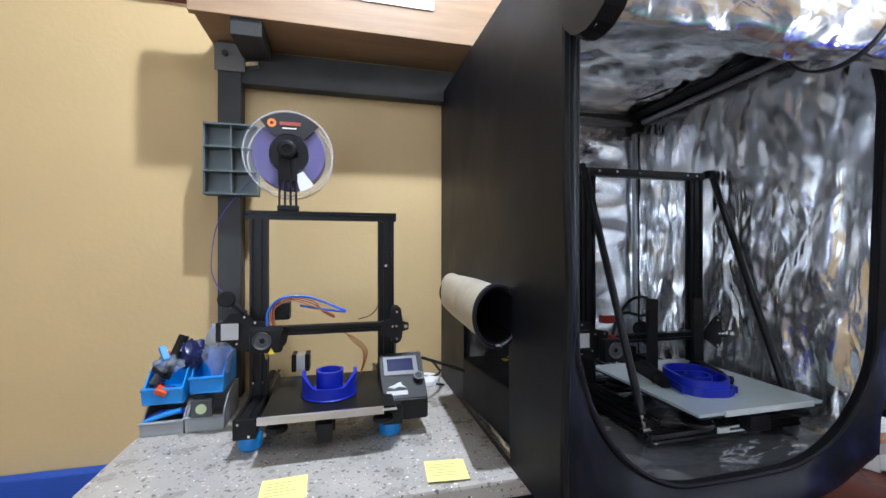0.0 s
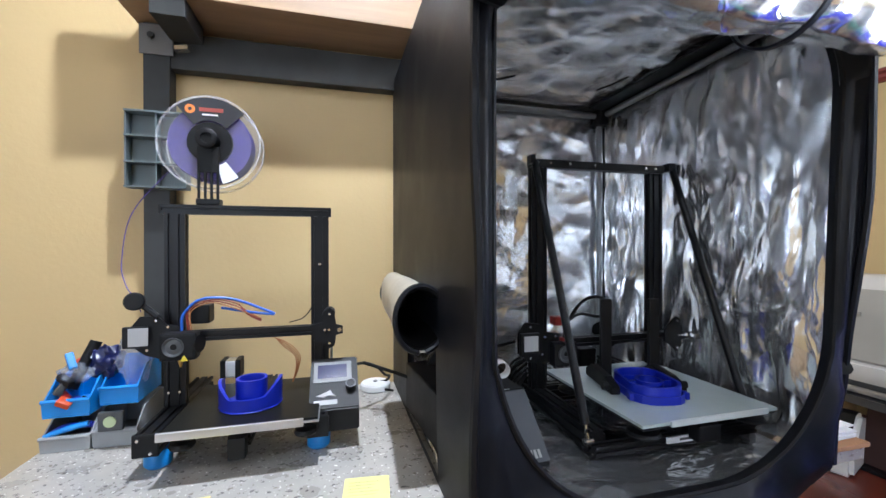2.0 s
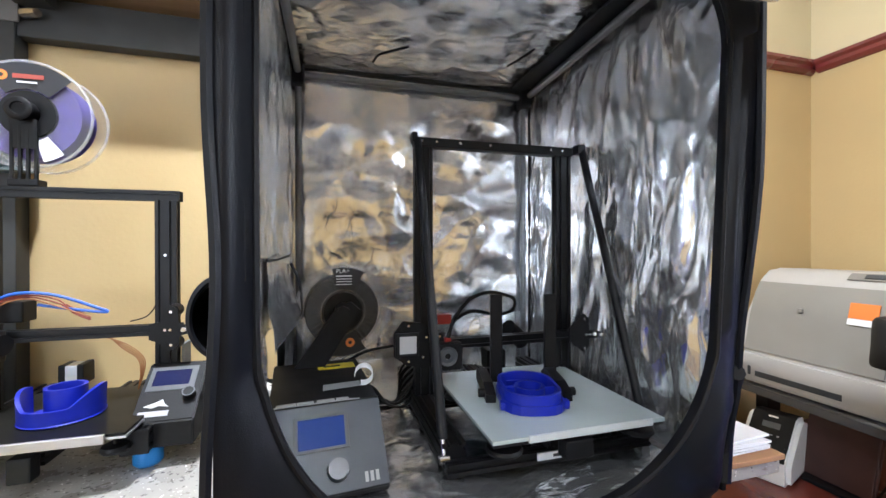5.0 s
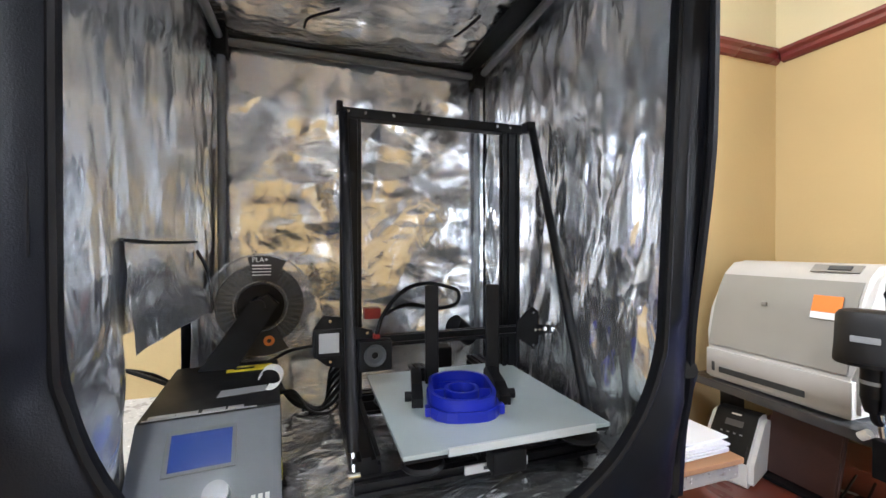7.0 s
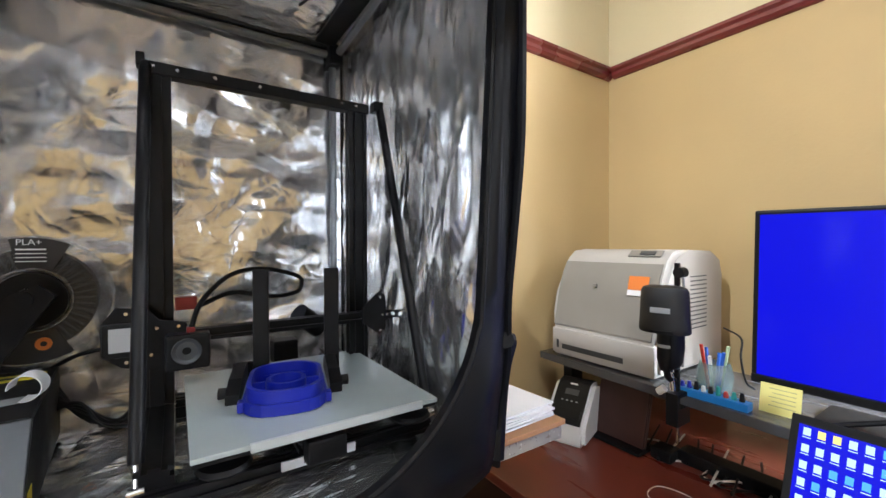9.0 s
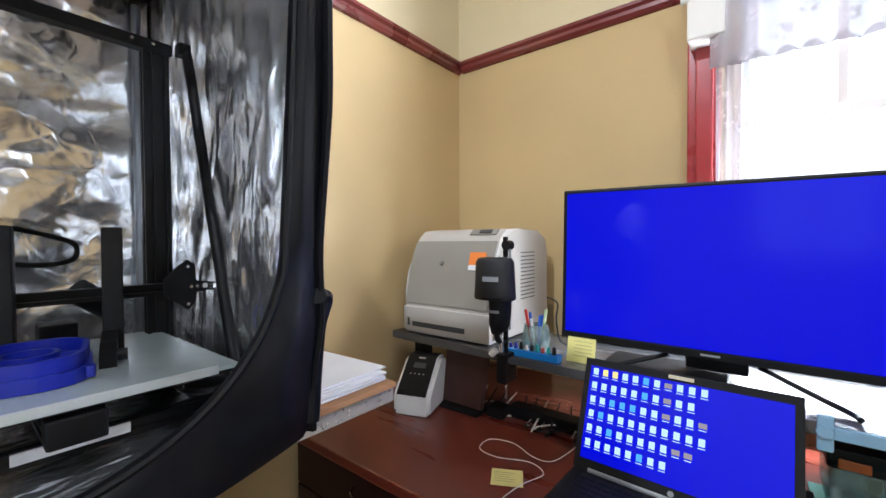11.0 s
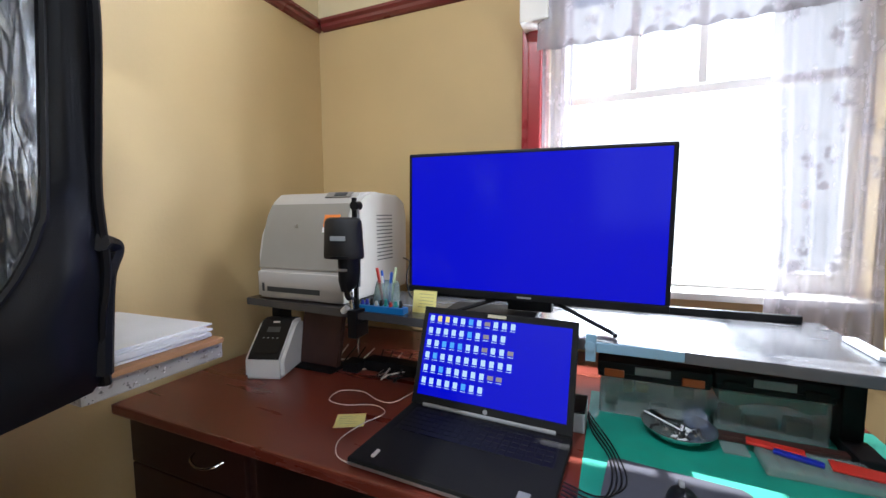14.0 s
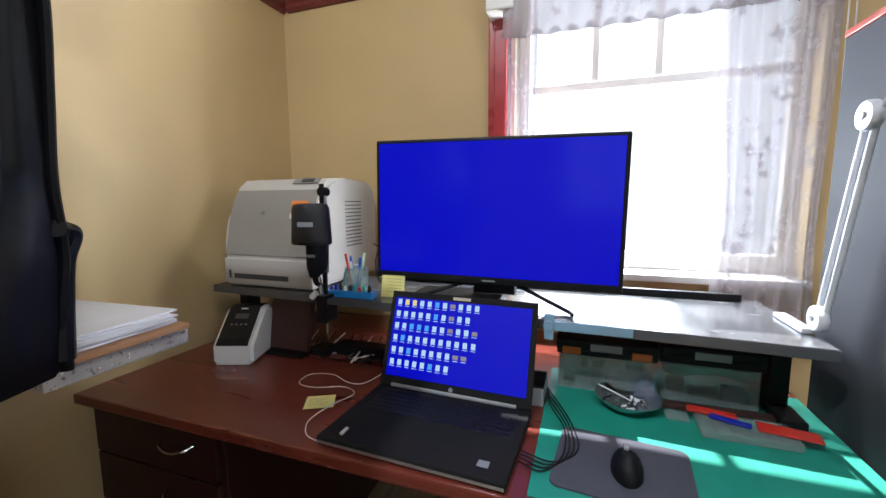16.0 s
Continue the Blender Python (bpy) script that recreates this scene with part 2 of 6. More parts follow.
def clear(name, col=(0.9, 0.92, 0.92), rough=0.12, weight=0.75):
    m = bpy.data.materials.new(name)
    m.use_nodes = True
    nt, b = nodes_of(m)
    b.inputs["Base Color"].default_value = (*col, 1)
    b.inputs["Roughness"].default_value = rough
    tr = nt.nodes.new("ShaderNodeBsdfTransparent")
    tr.inputs[0].default_value = (*col, 1)
    mx = nt.nodes.new("ShaderNodeMixShader")
    mx.inputs[0].default_value = 1 - weight
    nt.links.new(tr.outputs[0], mx.inputs[1])
    nt.links.new(b.outputs[0], mx.inputs[2])
    nt.links.new(mx.outputs[0], nt.nodes["Material Output"].inputs[0])
    return m


def lace():
    """Sheer net with woven flowers: threads stay, gaps let light through."""
    m = bpy.data.materials.new("white_lace")
    m.use_nodes = True
    nt, b = nodes_of(m)
    b.inputs["Base Color"].default_value = (0.58, 0.54, 0.58, 1)
    b.inputs["Roughness"].default_value = 0.8
    tl = nt.nodes.new("ShaderNodeBsdfTranslucent")
    tl.inputs[0].default_value = (0.115, 0.105, 0.12, 1)
    half = nt.nodes.new("ShaderNodeMixShader")
    half.inputs[0].default_value = 0.5
    nt.links.new(b.outputs[0], half.inputs[1])
    nt.links.new(tl.outputs[0], half.inputs[2])
    tr = nt.nodes.new("ShaderNodeBsdfTransparent")
    tc = nt.nodes.new("ShaderNodeTexCoord")
    masks = []
    for sc, lo, hi in ((13, 0.34, 0.42), (52, 0.44, 0.54)):
        vo = nt.nodes.new("ShaderNodeTexVoronoi")
        vo.inputs["Scale"].default_value = sc
        nt.links.new(tc.outputs["Object"], vo.inputs["Vector"])
        k = nt.nodes.new("ShaderNodeMapRange")
        k.inputs["From Min"].default_value, k.inputs["From Max"].default_value = lo, hi
        k.inputs["To Min"].default_value, k.inputs["To Max"].default_value = 1.0, 0.0
        nt.links.new(vo.outputs["Distance"], k.inputs["Value"])
        masks.append(k.outputs[0])
    both = nt.nodes.new("ShaderNodeMath")
    both.operation = "MULTIPLY"
    nt.links.new(masks[0], both.inputs[0])
    nt.links.new(masks[1], both.inputs[1])
    r = nt.nodes.new("ShaderNodeMapRange")
    r.inputs["To Min"].default_value, r.inputs["To Max"].default_value = 0.70, 0.94
    nt.links.new(both.outputs[0], r.inputs["Value"])
    mx = nt.nodes.new("ShaderNodeMixShader")
    nt.links.new(r.outputs[0], mx.inputs[0])
    nt.links.new(tr.outputs[0], mx.inputs[1])
    nt.links.new(half.outputs[0], mx.inputs[2])
    nt.links.new(mx.outputs[0], nt.nodes["Material Output"].inputs[0])
    return m


GRANITE, FOIL, FABRIC, CHERRY, LACE = granite(), foil(), fabric(), cherry(), lace()
FOILSIDE = foil("crumpled_foil", 0.034, (1, 1, 0.5), 0.19)
FOILTOP = foil("crumpled_roof_foil", 0.030, (0.7, 1.4, 1), 0.20)
CLEAR = clear("clear_plastic", (0.985, 0.985, 0.99), 0.06, 0.965)
BOXCLEAR = clear("cloudy_clear_plastic", (0.70, 0.78, 0.77), 0.10, 0.80)
BAG = clear("clear_bag_film", (0.72, 0.78, 0.90), 0.12, 0.82)
CLEARRIM = clear("clear_plastic_edge", (0.93, 0.94, 0.95), 0.10, 0.80)
GLASS = clear("window_glass", (0.97, 0.98, 0.98), 0.02, 0.95)


# ---- building helpers ----
def thing(name, loc, label, category, group="", kind=""):
    e = new(name)
    e.empty_display_size = 0.05
    e.location = loc
    return tagged(e, label, category, group, kind)


def part(name, bm, material, parent=None, label="", smooth=False):
    bmesh.ops.recalc_face_normals(bm, faces=bm.faces)
    me = bpy.data.meshes.new(name)
    bm.to_mesh(me)
    bm.free()
    me.materials.append(material)
    if smooth:
        me.polygons.foreach_set("use_smooth", [True] * len(me.polygons))
        me.set_sharp_from_angle(angle=radians(38))
    ob = new(name, me)
    if parent is not None:
        ob.parent = parent
        if parent.type == "EMPTY":
            ob.matrix_parent_inverse = Matrix.Translation(-parent.location)
    return tagged(ob, label)


def solid(name, bm, material, label, category, group="", kind="", smooth=False):
    return tagged(part(name, bm, material, smooth=smooth), label, category, group, kind)


def box(bm, x0, x1, y0, y1, z0, z1, bev=0.0, seg=2, m=None):
    mt = Matrix.LocRotScale(((x0 + x1) / 2, (y0 + y1) / 2, (z0 + z1) / 2), None, (abs(x1 - x0), abs(y1 - y0), abs(z1 - z0)))
    vs = bmesh.ops.create_cube(bm, size=1, matrix=mt)["verts"]
    if bev:
        es = list({e for v in vs for e in v.link_edges})
        vs = bmesh.ops.bevel(bm, geom=es, offset=bev, segments=seg, affect="EDGES", profile=0.6)["verts"]
        vs = list({v for f in {f for v in vs for f in v.link_faces} for v in f.verts})
    if m is not None:
        bmesh.ops.transform(bm, matrix=m, verts=vs)
    return bm


def B(*a, **k):
    return box(bmesh.new(), *a, **k)


def cyl(bm, p0, p1, r, r1=None, seg=20, caps=True):
    p0, p1 = Vector(p0), Vector(p1)
    d = p1 - p0
    m = Matrix.Translation((p0 + p1) / 2) @ d.to_track_quat("Z", "Y").to_matrix().to_4x4()
    bmesh.ops.create_cone(bm, cap_ends=caps, segments=seg, radius1=r, radius2=r if r1 is None else r1, depth=d.length, matrix=m)
    return bm


def Cy(*a, **k):
    return cyl(bmesh.new(), *a, **k)


def ring(bm, c, axis, prof, seg=48, arc=(0, 360)):
    """Lathe: prof is a list of (radius, height along axis); closed into a ring when its ends meet."""
    q = Vector(axis).to_track_quat("Z", "Y")
    full = arc[1] - arc[0] >= 360
    n = seg if full else seg + 1
    rows = []
    for i in range(n):
        a = radians(arc[0] + (arc[1] - arc[0]) * i / seg)
        rows.append([bm.verts.new(Vector(c) + q @ Vector((r * math.cos(a), r * math.sin(a), h))) for r, h in prof])
    for i in range(n if full else n - 1):
        a, b = rows[i], rows[(i + 1) % n]
        for j in range(len(prof) - 1):
            try:
                bm.faces.new((a[j], b[j], b[j + 1], a[j + 1]))
            except ValueError:
                pass
    bmesh.ops.remove_doubles(bm, verts=bm.verts, dist=1e-6)
    return bm


def prism(bm, poly, o, u, v, w):
    """A flat outline poly of (a, b) in the plane o + a*u + b*v, drawn out along w."""
    o, u, v, w = Vector(o), Vector(u), Vector(v), Vector(w)
    a = [bm.verts.new(o + u * p + v * q) for p, q in poly]
    b = [bm.verts.new(o + u * p + v * q + w) for p, q in poly]
    n = len(poly)
    bm.faces.new(a)
    bm.faces.new(b[::-1])
    for i in range(n):
        bm.faces.new((a[i], b[i], b[(i + 1) % n], a[(i + 1) % n]))
    return bm


def slot_profile(w, d):
    """Outline of a slotted aluminium bar, w by d, a slot for each 20 mm of a side."""
    def side(n, L):
        out, k = [(-L / 2, 0)], max(1, round(L / 0.02))
        for i in range(k):
            c = -L / 2 + L * (i + 0.5) / k
            out += [(c - 0.0032, 0), (c - 0.0032, 0.0045), (c + 0.0032, 0.0045), (c + 0.0032, 0)]
        return out
    poly = []
    for (L, off, rot) in ((w, d / 2, 0), (d, w / 2, 1), (w, d / 2, 2), (d, w / 2, 3)):
        for s, dep in side(0, L):
            p = Vector((s, -off + dep))
            for _ in range(rot):
                p = Vector((-p.y, p.x))
            poly.append((p.x, p.y))
    return poly


def bar(bm, p0, p1, w, d, u=(1, 0, 0)):
    """Slotted bar from p0 to p1; w runs along u."""
    p0, p1, u = Vector(p0), Vector(p1), Vector(u)
    n = (p1 - p0).normalized()
    return prism(bm, slot_profile(w, d), p0, u, n.cross(u), p1 - p0)


def smooth_path(pts, n=8):
    P = [Vector(p) for p in pts]
    P = [P[0] * 2 - P[1]] + P + [P[-1] * 2 - P[-2]]
    out = []
    for i in range(1, len(P) - 2):
        for k in range(n):
            t = k / n
            a, b, c, d = P[i - 1], P[i], P[i + 1], P[i + 2]
            out.append(0.5 * ((2 * b) + (c - a) * t + (2 * a - 5 * b + 4 * c - d) * t * t + (3 * b - a - 3 * c + d) * t ** 3))
    return out + [P[-2]]


def tube(bm, pts, r, seg=8, n=8):
    path = smooth_path(pts, n)
    rows, up = [], None
    for i, p in enumerate(path):
        d = (path[min(i + 1, len(path) - 1)] - path[max(i - 1, 0)]).normalized()
        up = d.orthogonal().normalized() if up is None else (up - d * up.dot(d)).normalized()
        s = d.cross(up)
        rows.append([bm.verts.new(p + (up * math.cos(a) + s * math.sin(a)) * r) for a in [2 * math.pi * k / seg for k in range(seg)]])
    for a, b in zip(rows, rows[1:]):
        for k in range(seg):
            bm.faces.new((a[k], a[(k + 1) % seg], b[(k + 1) % seg], b[k]))
    bm.faces.new(rows[0])
    bm.faces.new(rows[-1][::-1])
    return bm


def Tu(*a, **k):
    return tube(bmesh.new(), *a, **k)


def sheet(bm, f, nu, nv, thick=None):
    """A grid of f(u, v), u and v from 0 to 1."""
    g = [[bm.verts.new(f(i / nu, j / nv)) for j in range(nv + 1)] for i in range(nu + 1)]
    for i in range(nu):
        for j in range(nv):
            bm.faces.new((g[i][j], g[i + 1][j], g[i + 1][j + 1], g[i][j + 1]))
    if thick:
        bm.normal_update()
        bmesh.ops.solidify(bm, geom=bm.faces[:], thickness=thick)
    return bm


def rounded(x0, x1, z0, z1, r, n=8):
    out = []
    for cx, cz, a0 in ((x1 - r, z1 - r, 0), (x0 + r, z1 - r, 90), (x0 + r, z0 + r, 180), (x1 - r, z0 + r, 270)):
        out += [(cx + r * math.cos(radians(a0 + 90 * k / n)), cz + r * math.sin(radians(a0 + 90 * k / n))) for k in range(n + 1)]
    return out


# ---- room ----
TOPZ = 1.052   # worktop height
DESK = 0.74    # desk height
RISER = 0.965  # top of the desk riser
CEILZ = 3.2
solid("floor", B(-2.4, 2.33, -2.6, 1.25, -0.1, 0), FLOOR, "brown wooden floor boards", "floor", kind="structure")
solid("ceiling", B(-2.5, 2.5, -2.7, 1.37, CEILZ, CEILZ + 0.1), CEIL, "white painted ceiling", "ceiling", kind="structure")
solid("wall_north", B(-2.4, 2.33, 1.25, 1.37, 0, 2.165), WALL, "ochre painted plaster wall", "wall", kind="structure")
solid("wall_north_upper", B(-2.4, 2.33, 1.25, 1.37, 2.165, CEILZ), CREAM, "cream painted wall above the picture rail", "wall", kind="structure")
bm = bmesh.new()
box(bm, -2.5, -2.4, -2.7, -1.15, 0, CEILZ)
box(bm, -2.5, -2.4, -0.05, 1.37, 0, CEILZ)
box(bm, -2.5, -2.4, -1.15, -0.05, 0, 1.1)
box(bm, -2.5, -2.4, -1.15, -0.05, 2.4, CEILZ)
solid("wall_west", bm, WALL, "ochre painted plaster wall with a window", "wall", kind="structure")
# west window is unseen, added as a source for the fill light
w2 = thing("fill_window_west", (-2.45, -0.6, 1.1), "unseen white framed window added to light the foil", "window", kind="structure")
bm = bmesh.new()
for y0, y1, z0, z1 in ((-1.149, -1.09, 1.101, 2.399), (-0.11, -0.051, 1.101, 2.399), (-1.09, -0.11, 1.101, 1.16), (-1.09, -0.11, 2.34, 2.399), (-0.63, -0.57, 1.16, 2.34)):
    box(bm, -2.47, -2.43, y0, y1, z0, z1, bev=0.003)
part("window_frame", bm, WHITE, w2)
part("pane", B(-2.452, -2.448, -1.09, -0.11, 1.16, 2.34), GLASS, w2).visible_shadow = False
# glowing panel behind the added west window
solid("fill_backdrop_west", B(-6.05, -6.0, -6, 5, -2.0, 5.0), FILLOUT, "bright hazy outdoors", "backdrop", kind="structure")
bm = bmesh.new()
box(bm, -2.4, -2.3, -2.7, -2.6, 0, CEILZ)
box(bm, -0.46, 2.33, -2.7, -2.6, 0, CEILZ)
box(bm, -2.3, -0.46, -2.7, -2.6, 0, 1.05)
box(bm, -2.3, -0.46, -2.7, -2.6, 2.55, CEILZ)
solid("wall_south", bm, WALL, "ochre painted plaster wall with a window", "wall", kind="structure")
# south window is unseen too, added to throw light into the tent
w3 = thing("fill_window_south", (-1.65, -2.65, 1.05), "unseen white framed window added to brighten the tent", "window", kind="structure")
bm = bmesh.new()
for x0, x1, z0, z1 in ((-2.299, -2.24, 1.051, 2.549), (-0.52, -0.461, 1.051, 2.549), (-2.24, -0.52, 1.051, 1.11), (-2.24, -0.52, 2.49, 2.549), (-1.41, -1.35, 1.11, 2.49)):
    box(bm, x0, x1, -2.67, -2.63, z0, z1, bev=0.003)
part("window_frame", bm, WHITE, w3)
part("pane", B(-2.24, -0.52, -2.652, -2.648, 1.11, 2.49), GLASS, w3).visible_shadow = False
# panel that glows outside the added south window
solid("fill_backdrop_south", B(-6, 6, -6.05, -6.0, -2.0, 5.0), FILLOUT, "bright hazy outdoors", "backdrop", kind="structure")
WY0, WY1, WZ0, WZ1 = -0.80, 0.165, 0.98, 3.08
bm = bmesh.new()
box(bm, 2.33, 2.47, WY1, 1.37, 0, 2.165)
box(bm, 2.33, 2.47, -2.7, WY0, 0, 2.165)
box(bm, 2.33, 2.47, WY0, WY1, 0, WZ0)
solid("wall_east", bm, WALL, "ochre painted plaster wall with a window", "wall", kind="structure")
bm = bmesh.new()
box(bm, 2.33, 2.47, WY1, 1.37, 2.165, CEILZ)
box(bm, 2.33, 2.47, -2.7, WY0, 2.165, CEILZ)
box(bm, 2.33, 2.47, WY0, WY1, WZ1, CEILZ)
solid("wall_east_upper", bm, CREAM, "cream painted wall above the picture rail", "wall", kind="structure")


def rail_profile():
    return [(0, 0), (0.012, 0.004), (0.02, 0.016), (0.02, 0.03), (0.03, 0.04), (0.03, 0.052), (0, 0.056)]


bm = bmesh.new()
prism(bm, rail_profile(), (-2.4, 1.25, 2.14), (0, -1, 0), (0, 0, 1), (4.73, 0, 0))
prism(bm, rail_profile(), (2.33, 1.222, 2.14), (-1, 0, 0), (0, 0, 1), (0, -0.95, 0))
solid("trim", bm, RED, "dark red painted wooden picture rail", "picture rail", kind="structure")

# window with red architrave, white sashes and lace
win = thing("window_1", (2.4, -0.27, WZ0), "white sash window with dark red painted frame", "window", kind="structure")
bm = bmesh.new()
box(bm, 2.285, 2.329, WY1 + 0.003, WY1 + 0.095, WZ0 - 0.06, WZ1 + 0.09, bev=0.006)
box(bm, 2.27, 2.29, WY1 + 0.02, WY1 + 0.07, WZ0 - 0.06, WZ1 + 0.09, bev=0.006)
box(bm, 2.285, 2.329, WY0 - 0.003, WY1 + 0.003, WZ1 + 0.003, WZ1 + 0.09, bev=0.006)
part("window_frame", bm, FRAMERED, win, "dark red gloss architrave")
part("window_sill", B(2.26, 2.45, WY0, WY1, WZ0, WZ0 + 0.025, bev=0.005), WHITE, win)
bm = bmesh.new()
for y0, y1, z0, z1 in ((WY0 + 0.002, WY0 + 0.05, WZ0 + 0.026, WZ1), (WY1 - 0.05, WY1 - 0.002, WZ0 + 0.026, WZ1), (WY0 + 0.05, WY1 - 0.05, WZ1 - 0.05, WZ1 - 0.002),
                       (WY0 + 0.05, WY1 - 0.05, WZ0 + 0.026, WZ0 + 0.09), (WY0 + 0.05, WY1 - 0.05, 1.69, 1.72)):
    box(bm, 2.40, 2.44, y0, y1, z0, z1, bev=0.003)
for y in (-0.131, -0.349):
    box(bm, 2.405, 2.435, y - 0.012, y + 0.012, 1.726, WZ1 - 0.051, bev=0.002)
part("sash", bm, WHITE, win)
part("pane", B(2.417, 2.421, WY0 + 0.05, WY1 - 0.05, WZ0 + 0.09, WZ1 - 0.05), GLASS, win).visible_shadow = False
solid("backdrop", B(7.0, 7.05, -7, 6, -2.0, 4.2), OUTSIDE, "bright hazy outdoors", "backdrop", kind="structure")
solid("ground", B(2.6, 60, -40, 40, -1.2, -1.0), mat("outdoor_ground", (0.2, 0.2, 0.18), 0.9), "pale ground outside", "ground", kind="structure")


def lace_panel(name, y0, y1, z0, z1, folds, depth, label, x=2.235, gather=0.0, scallop=0.0):
    def f(u, v):
        z = z0 + (z1 - z0) * v
        pinch = 1 - gather * math.exp(-((v - 0.30) / 0.22) ** 2)
        yc = y0 * 0.65 + y1 * 0.35
        y = yc + (y0 + (y1 - y0) * u - yc) * pinch
        if v == 0:
            z += scallop * abs(math.sin(u * math.pi * folds * 1.5))
        w = depth * (math.sin(u * folds * 2 * math.pi + 0.8 * math.sin(3 * v)) + 0.4 * math.sin(u * folds * 5.1 + 2 * v))
        return Vector((x + w, y, z))
    return solid(name, sheet(bmesh.new(), f, 90, 40), LACE, label, "curtain", smooth=True)


lace_panel("lace_curtain", -0.80, -0.50, 0.80, 2.05, 5, 0.016, "white floral lace curtain gathered beside the window", gather=0.12)
lace_panel("lace_curtain", 0.07, 0.175, 1.30, 2.05, 3, 0.01, "narrow white lace curtain at the window edge")
lace_panel("lace_valance", -0.80, 0.19, 1.84, 2.09, 11, 0.008, "white lace valance across the top of the window", x=2.21, scallop=0.03)
cr = thing("curtain_rail", (2.23, -0.3, 2.09), "white painted curtain rail box over the window", "curtain rail")
part("rail", Cy((2.215, -0.85, 2.085), (2.215, 0.27, 2.085), 0.011), WHITE, cr)
part("end_box", B(2.19, 2.284, 0.15, 0.250, 1.945, 2.07, bev=0.006), WHITE, cr)
part("end_box", B(2.19, 2.284, -0.88, -0.80, 1.955, 2.07, bev=0.006), WHITE, cr)

bc = thing("bead_chain", (2.2, -0.80, 1.25), "thin white bead chain hanging beside the curtain", "blind chain")
part("chain", Tu([(2.2, -0.785, 2.05), (2.2, -0.79, 1.7), (2.2, -0.795, 1.4), (2.2, -0.80, 1.26), (2.2, -0.81, 1.25), (2.2, -0.815, 1.4), (2.2, -0.80, 2.05)], 0.002, seg=6), DEVICEW, bc, smooth=True)
part("chain_weight", Cy((2.2, -0.805, 1.25), (2.2, -0.805, 1.215), 0.006, 0.004, seg=12), DEVICEW, bc, smooth=True)

# ceiling lamps that light the room
for lx, ly, watts in LAMPS:
    cl = thing("ceiling_lamp", (lx, ly, CEILZ), "white ceiling downlight on a short stem", "lamp", group="ceiling lamps")
    part("rose", Cy((lx, ly, CEILZ - 0.001), (lx, ly, CEILZ - 0.03), 0.05, 0.035), WHITE, cl)
    part("holder", Cy((lx, ly, CEILZ - 0.03), (lx, ly, CEILZ - 0.12), 0.018), WHITE, cl)
    part("shade", ring(bmesh.new(), (lx, ly, 3.0), (0, 0, 1), [(0.045, -0.004), (0.047, 0.0), (0.042, 0.055), (0.018, 0.082), (0.016, 0.080), (0.038, 0.052), (0.042, 0.0), (0.045, -0.004)], seg=32), WHITE, cl, smooth=True)

# ---- worktop and what is under and over it ----
bm = bmesh.new()
box(bm, -0.435, 1.038, 0.66, 1.248, TOPZ - 0.035, TOPZ, bev=0.006)
solid("worktop", bm, GRANITE, "pale grey speckled stone worktop", "worktop")
TOPE = 1.016   # lower slab at the end
solid("worktop_end", B(1.040, 1.28, 0.655, 1.248, TOPE - 0.035, TOPE, bev=0.004), GRANITE, "lower end slab of speckled stone worktop", "worktop")
solid("base_cabinet", B(-0.30, 0.98, 0.80, 1.24, 0.0, TOPZ - 0.036, bev=0.004), DWOOD, "black cabinet under the worktop", "cabinet")
solid("blue_board", B(-1.7, -0.46, 1.21, 1.246, 0.0, 0.89, bev=0.004), BLUEBOARD, "blue painted board standing against the wall", "board")

sr = thing("shelf_rack", (-0.3, 1.2, 2.0), "grey steel angle rack carrying a pale wooden shelf", "shelf rack")
part("post", B(-0.331, -0.272, 1.202, 1.246, TOPZ, 2.026, bev=0.002), STEEL, sr)
part("cross_beam", B(-0.272, 1.15, 1.208, 1.246, 1.918, 2.012, bev=0.002), STEEL, sr)
part("bracket_arm", B(-0.268, -0.196, 1.072, 1.207, 1.985, 2.029, bev=0.002), STEEL, sr)
part("bracket_plate", B(-0.338, -0.262, 1.196, 1.2015, 1.945, 2.02, bev=0.002), mat("worn_grey_plate", (0.14, 0.135, 0.125), 0.45, metal=0.3), sr, "worn steel plate with bolt holes")
part("bolt", Cy((-0.31, 1.2, 1.99), (-0.31, 1.188, 1.99), 0.008, seg=6), STEEL, sr)
part("bolt", Cy((-0.255, 1.2, 1.965), (-0.22, 1.185, 1.965), 0.011, seg=6), CHROME, sr)
part("shelf_board", B(-0.352, 1.2, 1.085, 1.248, 2.031, 2.05, bev=0.002), PLYWOOD, sr, "pale wooden shelf board")
part("shelf_front", B(-0.36, 1.2, 1.066, 1.0845, 2.028, 2.24, bev=0.002), PLYWOOD, sr, "pale wooden front board")
part("label_card", B(0.03, 0.24, 1.063, 1.0655, 2.1085, 2.20), PAPER, sr, "white card on the front board")

# ---- foil-lined tent on the worktop ----
TX0, TX1, TY0, TY1, TZ0, TZ1 = 0.303, 1.036, 0.50, 1.236, 1.054, 1.95
FX1 = 1.003   # the right side leans in a little at the front


def front_x(z):
    """The front's right edge, out a little towards its foot."""
    return 1.012 + 0.036 * max(0.0, 1.75 - z)


def front_back(z):
    """How far the right edge's foot is drawn back."""
    return 0.14 * max(0.0, 1.75 - z) ** 1.5


def lean_in(bm):
    for v in bm.verts:
        w = min(1.0, max(0.0, 1 - (v.co.y - TY0) / 0.20)) ** 1.5
        v.co.x += (front_x(v.co.z) - FX1) * w
        v.co.y += front_back(v.co.z) * w
    return bm


tent = thing("grow_tent", (0.67, 0.9, TOPZ), "black fabric tent with crinkled silver foil lining and open front", "tent")


